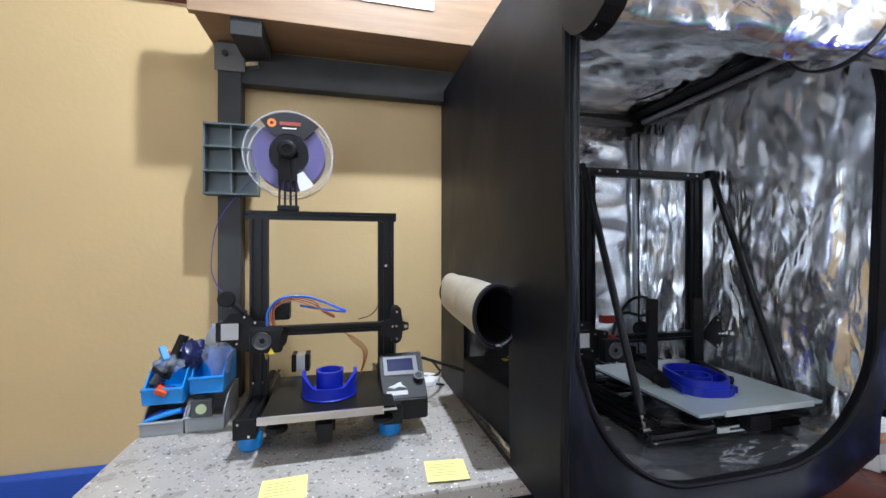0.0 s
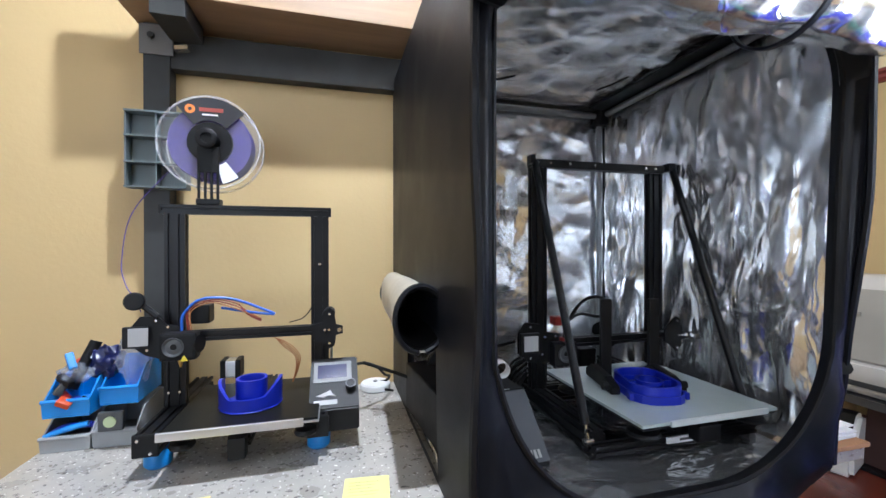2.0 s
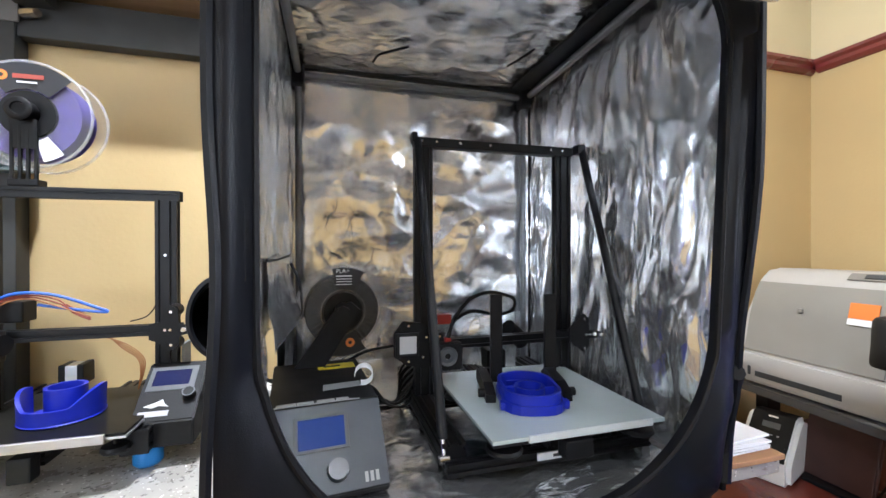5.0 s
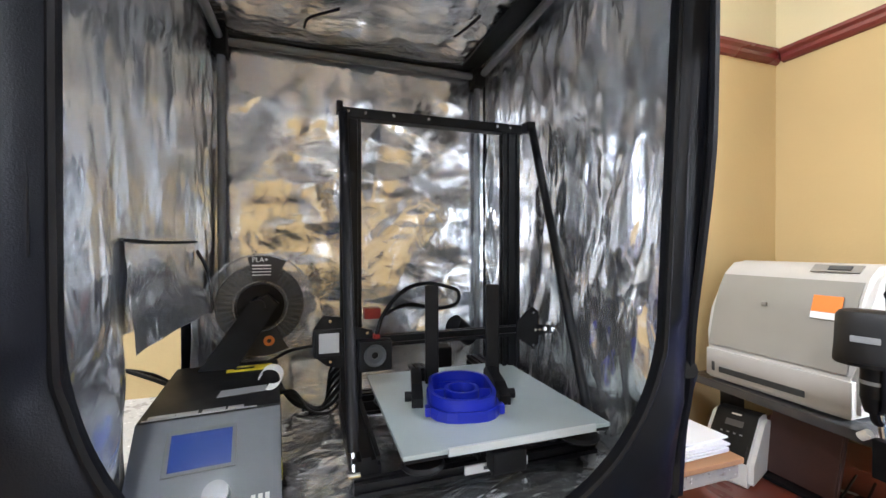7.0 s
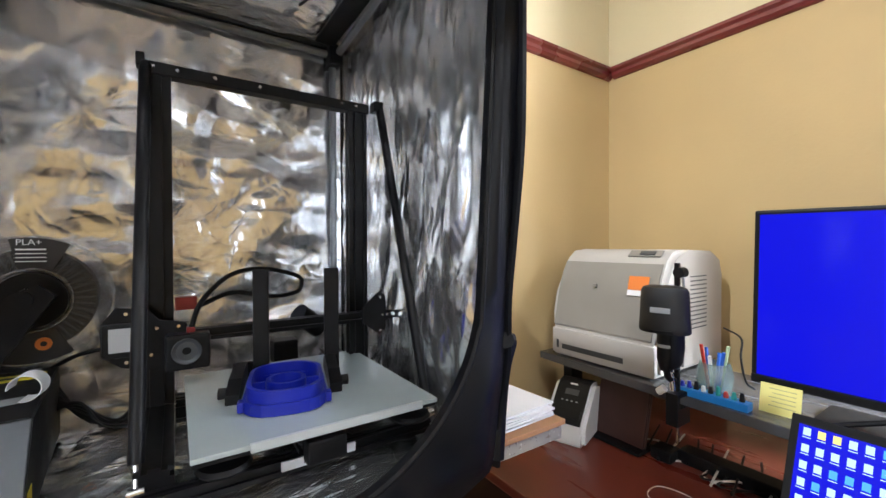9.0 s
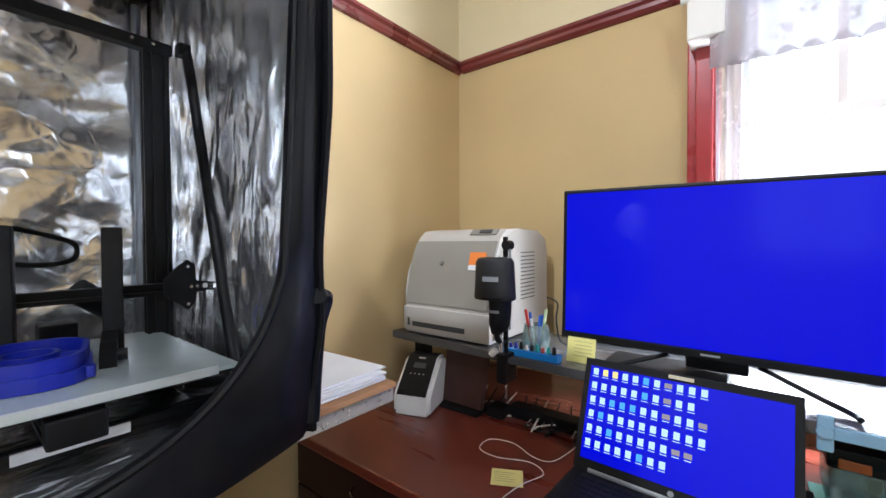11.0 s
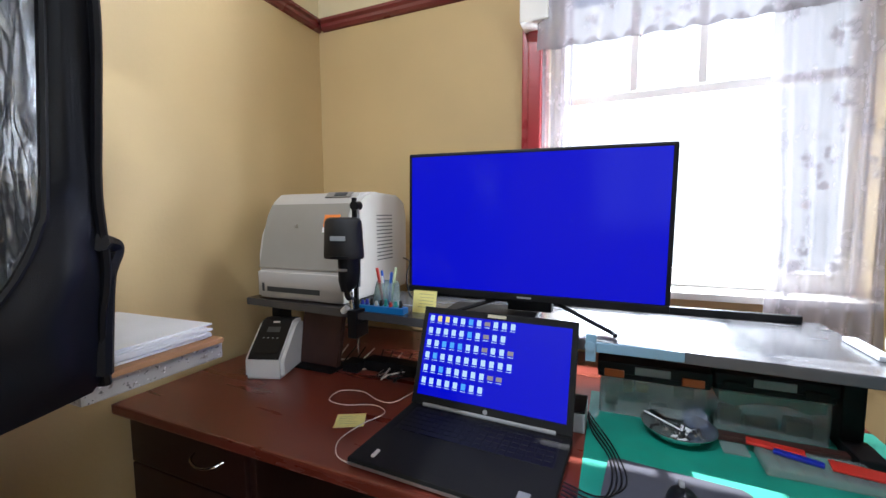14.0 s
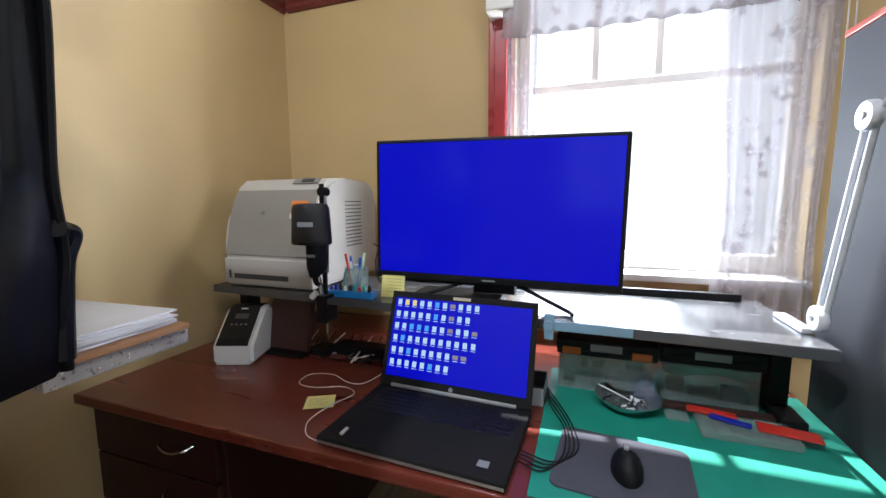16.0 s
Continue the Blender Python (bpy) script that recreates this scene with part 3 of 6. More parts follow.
def crinkle(p, amp=0.012, f=6.0, sx=1.0, sy=1.0, sz=1.0):
    q = Vector((p.x * sx, p.y * sy, p.z * sz))
    q = q + noise.noise_vector(q * f * 0.5) * 0.10
    d = noise.voronoi(q * f)[0]
    e = noise.voronoi(q * f * 2.4 + Vector((5, 1, 3)))[0]
    c = noise.noise(q * f * 0.5 + Vector((2, 9, 4)))
    r = 1 - abs(noise.noise(q * f * 0.9 + Vector((4, 4, 4)))) * 2
    return amp * (0.55 * min(d[1] - d[0], 0.5) + 0.27 * min(e[1] - e[0], 0.5) + 0.65 * c + 0.36 * r)


def fold_set(seed, count, lo, hi, spread):
    """Fold directions (degrees), waves a metre, phases and places."""
    rnd = random.Random(seed)
    return [(radians(rnd.uniform(-spread, spread)), rnd.uniform(lo, hi), rnd.random(), Vector((rnd.uniform(-9, 9), rnd.uniform(-9, 9), rnd.uniform(-9, 9)))) for _ in range(count)]


def folded(p, a, b, folds, slope):
    """Triangle waves in many directions, each only where its own patch lies."""
    h = 0.0
    for ang, freq, ph, at in folds:
        g = noise.noise(p * 3.2 + at) * 2.2 + 0.25
        if g > 0:
            q = (a * math.cos(ang) + b * math.sin(ang)) * freq + ph + 0.35 * noise.noise(p * 2.5 - at)
            h += min(g, 1.0) * slope / freq * (abs(q - math.floor(q) - 0.5) - 0.25)
    return 0.011 * math.tanh(h / 0.011)


def behind_front(bm):
    for v in bm.verts:
        side = max(0.0, (v.co.x - 0.646) / (FX1 - 0.646)) ** 2
        v.co.y = max(v.co.y, TY0 + 0.035 + 0.095 * side)
    return bm


BACK_FOLDS = fold_set(4, 12, 3.5, 12, 90)
SIDE_FOLDS = fold_set(9, 14, 6, 18, 34)
ROOF_FOLDS = fold_set(15, 14, 6, 18, 75)


def foil_wall(o, eu, ev, n, nu=80, nv=90, amp=0.011, skip=None, bulge=1.0, folds=None, slope=0.22, **k):
    o, eu, ev, n = Vector(o), Vector(eu), Vector(ev), Vector(n)
    bm = bmesh.new()
    g = []
    for i in range(nu + 1):
        row = []
        for j in range(nv + 1):
            u, v = i / nu, j / nv
            edge = min(1, 8 * min(u, 1 - u, v, 1 - v))
            p = o + eu * u + ev * v
            h = crinkle(p, amp, **k)
            h = bulge * math.tanh(h / bulge) if h > 0 else max(h, -0.014)
            if folds:
                h += folded(p, u * eu.length, v * ev.length, folds, slope)
            row.append(bm.verts.new(p + n * h * (0.15 + 0.85 * edge)))
        g.append(row)
    for i in range(nu):
        for j in range(nv):
            p = o + eu * ((i + 0.5) / nu) + ev * ((j + 0.5) / nv)
            if skip is None or not skip(p):
                bm.faces.new((g[i][j], g[i + 1][j], g[i + 1][j + 1], g[i][j + 1]))
    return bm


VY0, VY1, VZ0, VZ1 = 0.702, 0.990, 1.07, 1.300   # vent opening of the left side


def in_vent(p):
    return VY0 < p.y < VY1 and VZ0 < p.z < VZ1


def cloth_wall(o, eu, ev, n, skip=None, nu=60, nv=70, amp=0.004):
    bm = foil_wall(o, eu, ev, n, nu, nv, amp, skip, f=3.0)
    return bm


part("side_panel", cloth_wall((TX0, TY0, TZ0), (0, TY1 - TY0, 0), (0, 0, TZ1 - TZ0), (-1, 0, 0), in_vent), FABRIC, tent, smooth=True)
part("side_panel", lean_in(cloth_wall((FX1, TY0, TZ0 - 0.026), (TX1 - FX1, TY1 - TY0, 0), (0, 0, TZ1 - TZ0 + 0.03), (1, 0, 0), amp=0.011)), FABRIC, tent, smooth=True)
part("back_panel", cloth_wall((TX0, TY1, TZ0), (TX1 - TX0, 0, 0), (0, 0, TZ1 - TZ0), (0, 1, 0), amp=0.002), FABRIC, tent, smooth=True)
part("roof_panel", cloth_wall((TX0, TY0, TZ1), (TX1 - TX0, 0, 0), (0, TY1 - TY0, 0), (0, 0, 1)), FABRIC, tent, smooth=True)
part("lining", foil_wall((TX0 + 0.014, TY0 + 0.03, TZ0), (0, TY1 - TY0 - 0.04, 0), (0, 0, 0.86), (1, 0, 0), 120, 150, 0.006, in_vent, f=5, sz=0.5, folds=SIDE_FOLDS, slope=0.10), FOILSIDE, tent, "crinkled silver foil lining", smooth=True)
part("lining", lean_in(foil_wall((FX1 - 0.006, TY0 + 0.03, TZ0), (TX1 - FX1 - 0.009, TY1 - TY0 - 0.04, 0), (0, 0, 0.86), (-1, 0, 0), 170, 190, 0.012, bulge=0.008, f=5, sz=0.55, folds=SIDE_FOLDS, slope=0.14)), FOILSIDE, tent, "crinkled silver foil lining", smooth=True)
part("lining", foil_wall((TX0 + 0.01, TY1 - 0.022, TZ0), (TX1 - TX0 - 0.03, 0, 0), (0, 0, 0.86), (0, -1, 0), 180, 190, 0.005, f=4.4, folds=BACK_FOLDS, slope=0.10), FOIL, tent, "crinkled silver foil lining", smooth=True)
part("lining", foil_wall((TX0 + 0.01, TY0 + 0.01, 1.925), (TX1 - TX0 - 0.03, 0, 0), (0, TY1 - TY0 - 0.03, 0), (0, 0, -1), 130, 130, 0.010, f=6, sy=1.6, folds=ROOF_FOLDS, slope=0.17), FOILTOP, tent, "crinkled silver foil lining", smooth=True)
part("floor_lining", behind_front(foil_wall((TX0 + 0.01, TY0 + 0.02, TZ0 + 0.010), (FX1 - TX0 - 0.02, 0, 0), (0, TY1 - TY0 - 0.04, 0), (0, 0, 1), 130, 120, 0.006, f=7, folds=BACK_FOLDS, slope=0.12)), FOILTOP, tent, "crinkled silver foil lining", smooth=True)


def opening(k=10):
    """Doorway outline: tall sides, wide sagging curves at the foot."""
    out = []
    for cx, cz, rx, rz, a0 in ((0.853, 1.74, 0.14, 0.14, 0), (0.477, 1.74, 0.14, 0.14, 90), (0.557, 1.348, 0.22, 0.27, 180), (0.720, 1.322, 0.25, 0.244, 270)):
        out += [(cx + rx * math.cos(radians(a0 + 90 * q / k)), cz + rz * math.sin(radians(a0 + 90 * q / k))) for q in range(k + 1)]
    return out


def front_panel():
    """Cloth front with a rounded doorway, its rim turned inwards."""
    bm = bmesh.new()
    inner = opening(24)
    cx, cz = 0.646, 1.48
    rows = []
    for x, z in inner:
        dx, dz = x - cx, z - cz
        s = min((FX1 - cx if dx > 0 else cx - TX0) / max(abs(dx), 1e-6), (TZ1 - cz if dz > 0 else cz - 1.028) / max(abs(dz), 1e-6))
        row = [bm.verts.new((x, TY0 + 0.045, z))]
        for k in range(13):
            t = k / 12
            px, pz = x + dx * (s - 1) * t, z + dz * (s - 1) * t
            side = t * max(0.0, (px - cx) / (FX1 - cx)) ** 2
            px += (front_x(pz) - FX1) * side
            q = Vector((px, 0, pz))
            row.append(bm.verts.new((px, TY0 + front_back(pz) * side + 0.033 * (1 - t) ** 2 + (0.014 * noise.noise(q * 9) + 0.009 * noise.noise(q * 22) + 0.004 * noise.noise(q * 55)) * math.sin(3.14 * t), pz)))
        rows.append(row)
    n = len(rows)
    for i in range(n):
        a, b = rows[i], rows[(i + 1) % n]
        for j in range(len(a) - 1):
            bm.faces.new((a[j], b[j], b[j + 1], a[j + 1]))
    return bm


part("front_panel", front_panel(), FABRIC, tent, smooth=True)
zip_pts = [(x, TY0 + 0.030, z) for x, z in opening(6)]
for q in range(2):
    hem = [(0.337 - 0.010 - 0.011 * q + 0.0015 * math.sin(19 * z), TY0 + 0.016 - 0.005 * q, z) for z in (1.40, 1.46, 1.52, 1.58, 1.64, 1.70)]
    part("hem_seam", Tu(hem, 0.0016, seg=5), FABRIC, tent, smooth=True)
part("zip", Tu(zip_pts + [zip_pts[0]], 0.0045, seg=6, n=3), BLACKP, tent, "black zip round the doorway", smooth=True)
part("piping", Tu([(TX0 - 0.002, TY0, 1.032), (TX0 - 0.006, TY0 - 0.004, 1.2), (TX0 + 0.003, TY0 - 0.002, 1.4), (TX0 - 0.004, TY0 - 0.003, 1.6), (TX0, TY0, 1.9)], 0.006, seg=6), FABRIC, tent, smooth=True)
part("piping", Tu([(front_x(z) + d, TY0 - 0.003 + front_back(z), z) for z, d in ((1.032, 0.002), (1.12, -0.003), (1.2, 0.004), (1.3, -0.003), (1.4, 0.0), (1.5, 0.004), (1.6, 0.002), (1.9, 0.0))], 0.006, seg=6), FABRIC, tent, smooth=True)
# poles and corner joints
POLE = mat("grey_pole", (0.22, 0.23, 0.24), 0.35, metal=0.6)
BX0, BX1, BY = TX0 + 0.03, TX1 - 0.047, TY1 - 0.04
for p0, p1 in (((BX0, BY, 1.06), (BX0, BY, 1.90)), ((BX1, BY, 1.06), (BX1, BY, 1.90)), ((BX0, BY, 1.895), (BX1, BY, 1.895)),
               ((FX1 - 0.035, TY0 + 0.03, 1.895), (BX1 + 0.01, BY, 1.895)), ((BX0, TY0 + 0.03, 1.895), (BX0, BY, 1.895)), ((FX1 - 0.045, TY0 + 0.16, 1.068), (BX1 + 0.015, BY, 1.068))):
    part("pole", Cy(p0, p1, 0.009, seg=14), POLE, tent, smooth=True)
for x in (BX0, BX1):
    bm = bmesh.new()
    box(bm, x - 0.016, x + 0.016, BY - 0.03, BY + 0.016, 1.86, 1.915, bev=0.006)
    part("corner_joint", bm, BLACKP, tent, "black plastic corner joint")
part("seam_strip", B(FX1 - 0.07, FX1 - 0.02, TY0 + 0.04, BY - 0.03, 1.906, 1.912), FABRIC, tent, "black fabric strip along the roof edge")
for x, y, a in ((0.52, 1.10, 80), (0.86, 1.03, 20)):
    part("slit", Tu([(x, y, 1.908), (x + 0.012, y - 0.05, 1.906), (x + 0.008 + 0.0008 * a, y - 0.10, 1.908)], 0.003, seg=5), FABRIC, tent)

# foil flap sewn over the vent, hanging loose at its foot
def flap(u, v):
    y = 0.694 + 0.290 * u
    z = 1.278 + 0.008 * math.sin(2.2 * u) + (1.414 - 1.278) * v
    hang = 0.022 + 0.030 * (1 - v) ** 1.5 * (0.35 + 0.65 * u) + 0.006 * noise.noise(Vector((u * 4, v * 3, 7)))
    return Vector((TX0 + hang, y, z))


part("vent_flap", sheet(bmesh.new(), flap, 30, 18), FOIL, tent, "silver foil flap over the vent", smooth=True)
part("flap_seam", Tu([(TX0 + 0.024, 0.680, 1.416), (TX0 + 0.025, 0.80, 1.414), (TX0 + 0.024, 0.998, 1.417)], 0.0022, seg=5), FABRIC, tent)
part("flap_binding", Tu([(TX0 + 0.028, 0.986, 1.40), (TX0 + 0.045, 0.986, 1.36), (TX0 + 0.052, 0.986, 1.30), (TX0 + 0.050, 0.980, 1.282)], 0.0035, seg=6), FABRIC, tent, "black binding of the flap")

# vent sleeve outside the left side: a rolled flap, foil inside out
def sleeve(r, x):
    def f(u, v):
        a = 2 * math.pi * v
        rr = r * (1 + 0.10 * noise.noise(Vector((u * 3, v * 5, 1))))
        y = VY0 - 0.02 + (VY1 - VY0 + 0.02) * u
        return Vector((x + rr * 0.8 * (1 - 0.25 * u) * math.cos(a), y, 1.338 + 0.012 * u + rr * (1 - 0.15 * u) * math.sin(a)))
    return sheet(bmesh.new(), f, 14, 36, 0.003)


part("vent_sleeve", sleeve(0.056, TX0 - 0.032), mat("sleeve_silver_cloth", (0.50, 0.47, 0.40), 0.42, metal=0.5, var=0.12, scale=12, bump=0.5, bscale=40, dist=0.004), tent, "dull silver sleeve with black binding", smooth=True)
part("sleeve_lining", sleeve(0.052, TX0 - 0.032), mat("matt_black_cloth", (0.004, 0.004, 0.004), 0.9, spec=0.05), tent, smooth=True)
part("sleeve_end", Cy((TX0 - 0.032, VY1 - 0.012, 1.35), (TX0 - 0.032, VY1 - 0.006, 1.35), 0.036), FABRIC, tent)
pts = [(TX0 - 0.032 + 0.043 * math.cos(t), VY0 - 0.02, 1.338 + 0.056 * math.sin(t)) for t in [radians(-80 + 345 * k / 14) for k in range(15)]]
part("binding", Tu(pts, 0.0045, seg=6, n=3), FABRIC, tent, smooth=True)


# door flap rolled up over the doorway
def roll(u, v):
    x = 0.300 + 0.665 * u
    a = 2 * math.pi * v
    r = 0.058 + 0.014 * noise.noise(Vector((u * 5, math.cos(a), math.sin(a)))) + 0.006 * noise.noise(Vector((u * 14, 3 * math.cos(a), 3 * math.sin(a))))
    return Vector((x, 0.442 + r * 0.75 * math.cos(a), 1.795 + 0.012 * u + r * math.sin(a)))


part("door_roll", sheet(bmesh.new(), roll, 80, 48), FOIL, tent, "rolled-up silver door flap", smooth=True)
part("door_roll_end", Cy((0.292, 0.442, 1.795), (0.318, 0.442, 1.796), 0.06, 0.066), FABRIC, tent)
part("roll_strap", ring(bmesh.new(), (0.72, 0.442, 1.805), (1, 0, 0), [(0.070, -0.004), (0.074, -0.004), (0.074, 0.004), (0.070, 0.004), (0.070, -0.004)]), FABRIC, tent, smooth=True)
part("strap", Tu([(front_x(1.235) - 0.005, TY0 + 0.045, 1.237), (FX1 + 0.036, TY0 + 0.06, 1.235), (FX1 + 0.052, TY0 + 0.07, 1.225), (FX1 + 0.040, TY0 + 0.07, 1.19), (FX1 + 0.036, TY0 + 0.075, 1.13), (FX1 + 0.030, TY0 + 0.075, 1.05)], 0.012, seg=8), FABRIC, tent, "rolled black tie strap", smooth=True)

# ---- desk ----
dk = thing("desk", (1.85, 0.3, 0), "cherry-red wooden desk with drawers", "desk")
bm = bmesh.new()
box(bm, 1.355, 2.325, -0.664, 1.225, DESK - 0.03, DESK, bev=0.006)
part("desktop", bm, CHERRY, dk)
# carcass and drawers: unlit look painted in as near-black wood
part("pedestal", B(1.40, 2.28, 0.72, 1.205, 0.02, DESK - 0.031, bev=0.003), SHADECHERRY, dk)
part("side", B(1.40, 2.28, -0.64, -0.61, 0.0, DESK - 0.031, bev=0.003), SHADECHERRY, dk)
part("back_board", B(2.10, 2.12, -0.609, 0.719, 0.2, DESK - 0.031), SHADECHERRY, dk)
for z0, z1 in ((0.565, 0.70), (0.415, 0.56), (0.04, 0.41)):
    d = part("drawer", B(1.382, 1.3995, 0.735, 1.19, z0, z1, bev=0.003), SHADECHERRY, dk)
    zc = (z0 + z1) / 2 + 0.02
    part("handle", Tu([(1.384, 0.81, zc), (1.362, 0.825, zc - 0.006), (1.354, 0.865, zc - 0.012), (1.362, 0.905, zc - 0.006), (1.384, 0.92, zc)], 0.0035), CHROME, d, "chrome bow handle", smooth=True)

pn = thing("partition", (1.5, -0.675, 0), "grey laminate partition with a red top edge", "partition")
part("panel", B(1.05, 1.925, -0.70, -0.665, 0.0, 1.635, bev=0.003), GREYWALL, pn)
part("capping", B(1.048, 1.927, -0.702, -0.663, 1.636, 1.652, bev=0.003), mat("red_edge", (0.35, 0.05, 0.03), 0.4), pn, "red capping strip")

rs = thing("desk_riser", (1.85, 0.2, DESK), "black laminate monitor riser on black metal legs", "desk shelf")
bm = prism(bmesh.new(), [(1.797, 1.190), (2.12, 1.190), (2.12, -0.610), (1.696, -0.610)], (0, 0, RISER - 0.026), (1, 0, 0), (0, 1, 0), (0, 0, 0.026))
bmesh.ops.bevel(bm, geom=bm.edges[:], offset=0.002, segments=2, affect="EDGES")
part("board", bm, SHELFD, rs)
for y in (1.10, 0.33, -0.575):
    part("leg", B(1.85, 1.91, y - 0.02, y + 0.02, DESK, RISER - 0.027, bev=0.002), BLACKP, rs)
part("back_rail", B(2.09, 2.11, -0.56, 0.60, RISER + 0.0005, RISER + 0.022, bev=0.003), BLACKP, rs)
part("leg_bar", B(1.76, 1.849, -0.600, -0.550, DESK + 0.0035, DESK + 0.03, bev=0.003), BLACKP, rs)

# ---- television on the riser ----
tv = thing("television", (1.88, 0.146, RISER), "black flat television showing a plain blue screen", "television")
# turned a touch towards the chair and sitting a little out of level
TVM = Matrix.Translation((1.872, -0.2165, 1.014)) @ Matrix.Rotation(radians(1.5), 4, "Z") @ Matrix.Rotation(radians(0.9), 4, "X") @ Matrix.Translation((-1.872, 0.2165, -1.014))
part("body", B(1.872, 1.925, -0.2165, 0.5265, 1.014, 1.4485, bev=0.006, m=TVM), BLACKP, tv)
part("screen", B(1.8685, 1.8725, -0.2035, 0.5135, 1.036, 1.437, m=TVM), TVBLUE, tv, "glossy screen lit plain blue")
part("bezel", B(1.866, 1.8725, -0.2145, 0.5245, 1.0145, 1.0345, bev=0.002, m=TVM), BLACKP, tv)
part("maker_mark", B(1.8645, 1.8665, 0.135, 0.175, 1.022, 1.027, m=TVM), GREY, tv)
part("neck", B(1.885, 1.925, 0.08, 0.21, RISER + 0.02, 1.03, bev=0.004), BLACKP, tv)
for y, s in ((0.40, 1), (-0.09, -1)):
    part("foot", Tu([(1.885, y - 0.15 * s, 1.012), (1.83, y - 0.06 * s, RISER + 0.02), (1.79, y - 0.01 * s, RISER + 0.008), (1.765, y, RISER + 0.007)], 0.006), BLACKP, tv, smooth=True)
part("base", B(1.80, 1.97, 0.12, 0.40, RISER + 0.001, RISER + 0.014, bev=0.004), BLACKP, tv)

# ---- colour laser printer ----
PX, PY = 0.078, 0.090
lp = thing("laser_printer", (1.99, 0.9, RISER), "light grey desktop laser printer with curved front", "printer")


def printer_body():
    """Side outline with its bowed front, drawn out over the width."""
    prof = [(1.735, RISER + 0.006), (1.735, 1.075), (1.745, 1.12), (1.762, 1.20), (1.785, 1.27), (1.815, 1.325), (1.85, 1.352), (1.92, 1.358), (2.10, 1.352), (2.15, 1.33), (2.17, 1.27), (2.17, RISER + 0.006)]
    bm = prism(bmesh.new(), prof, (PX, 0.652 + PY, 0), (1, 0, 0), (0, 0, 1), (0, 0.40, 0))
    es = [e for e in bm.edges if len({round(v.co.y, 4) for v in e.verts}) == 1]
    bmesh.ops.bevel(bm, geom=es, offset=0.014, segments=3, affect="EDGES")
    return bm


part("body", printer_body(), BEIGE, lp, smooth=True)


def printer_front():
    prof = [(1.7305, 1.082), (1.741, 1.12), (1.758, 1.20), (1.781, 1.27), (1.806, 1.313), (1.812, 1.309), (1.79, 1.27), (1.768, 1.2), (1.75, 1.12), (1.742, 1.082)]
    return prism(bmesh.new(), prof, (PX, 0.672 + PY, 0), (1, 0, 0), (0, 0, 1), (0, 0.368, 0))


fd = part("front_door", printer_front(), BEIGED, lp, "mid-grey curved front door", smooth=True)
part("maker_mark", B(1.7585 + PX, 1.764 + PX, 0.878 + PY, 0.892 + PY, 1.227, 1.240, bev=0.002), BEIGED, fd)
part("sticker", prism(bmesh.new(), [(0, 0), (0.066, 0), (0.066, 0.045), (0, 0.045)], (1.7645 + PX, 0.70 + PY, 1.23), (0, 1, 0), (0.29, 0, 0.957), (-0.002, 0, 0.0006)), ORANGE, fd, "orange paper sticker")
part("sticker", prism(bmesh.new(), [(0, 0), (0.066, 0), (0.066, 0.018), (0, 0.018)], (1.7590 + PX, 0.70 + PY, 1.212), (0, 1, 0), (0.27, 0, 0.96), (-0.002, 0, 0.0006)), PAPER, fd, "white paper strip")
tr = part("paper_tray", B(1.728 + PX, 1.75 + PX, 0.66 + PY, 1.045 + PY, RISER + 0.012, 1.068, bev=0.004), BEIGE, lp)
part("tray_slot", B(1.7265 + PX, 1.7285 + PX, 0.76 + PY, 1.00 + PY, RISER + 0.03, RISER + 0.048), DGREY, tr, "dark tray slot")
part("tray_gap", B(1.7268 + PX, 1.7285 + PX, 1.015 + PY, 1.025 + PY, RISER + 0.03, RISER + 0.06), DGREY, tr)
part("control_strip", prism(bmesh.new(), [(0, 0), (0.11, 0), (0.11, 0.03), (0, 0.03)], (1.822 + PX, 0.69 + PY, 1.334), (0, 1, 0), (0.78, 0, 0.62), (-0.002, 0, 0.003)), BEIGED, lp, "grey control strip")
part("display", prism(bmesh.new(), [(0, 0), (0.05, 0), (0.05, 0.015), (0, 0.015)], (1.824 + PX, 0.71 + PY, 1.341), (0, 1, 0), (0.78, 0, 0.62), (-0.002, 0, 0.003)), DGREY, lp)
for k in range(13):
    part("vent_slot", B(1.93 + PX, 2.04 + PX, 0.6505 + PY, 0.653 + PY, 1.10 + 0.014 * k, 1.104 + 0.014 * k), DGREY, lp)

# ---- laptop ----
lt = thing("laptop", (1.54, 0.21, DESK), "open black laptop with desktop icons on a blue screen", "laptop")
part("base", B(1.394, 1.672, 0.003, 0.425, DESK + 0.003, DESK + 0.021, bev=0.004), SKIN, lt)
LM = Matrix.Translation((1.668, 0, DESK + 0.022)) @ Matrix.Rotation(radians(20), 4, "Y")
lid = part("lid", B(-0.004, 0.004, 0.003, 0.425, 0.0, 0.262, bev=0.003, m=LM), SKIN, lt)
part("screen", B(-0.0055, -0.0035, 0.018, 0.410, 0.026, 0.244, m=LM), LAPBLUE, lid, "screen lit blue")
part("maker_mark", Cy(LM @ Vector((-0.0042, 0.214, 0.014)), LM @ Vector((-0.0056, 0.214, 0.014)), 0.006), GREY, lid)
part("webcam_label", B(-0.0056, -0.004, 0.185, 0.235, 0.249, 0.257, m=LM), mat("pale_label", (0.5, 0.46, 0.34), 0.6), lid)
part("hinge", Cy((1.668, 0.04, DESK + 0.024), (1.668, 0.388, DESK + 0.024), 0.006), GREY, lt)

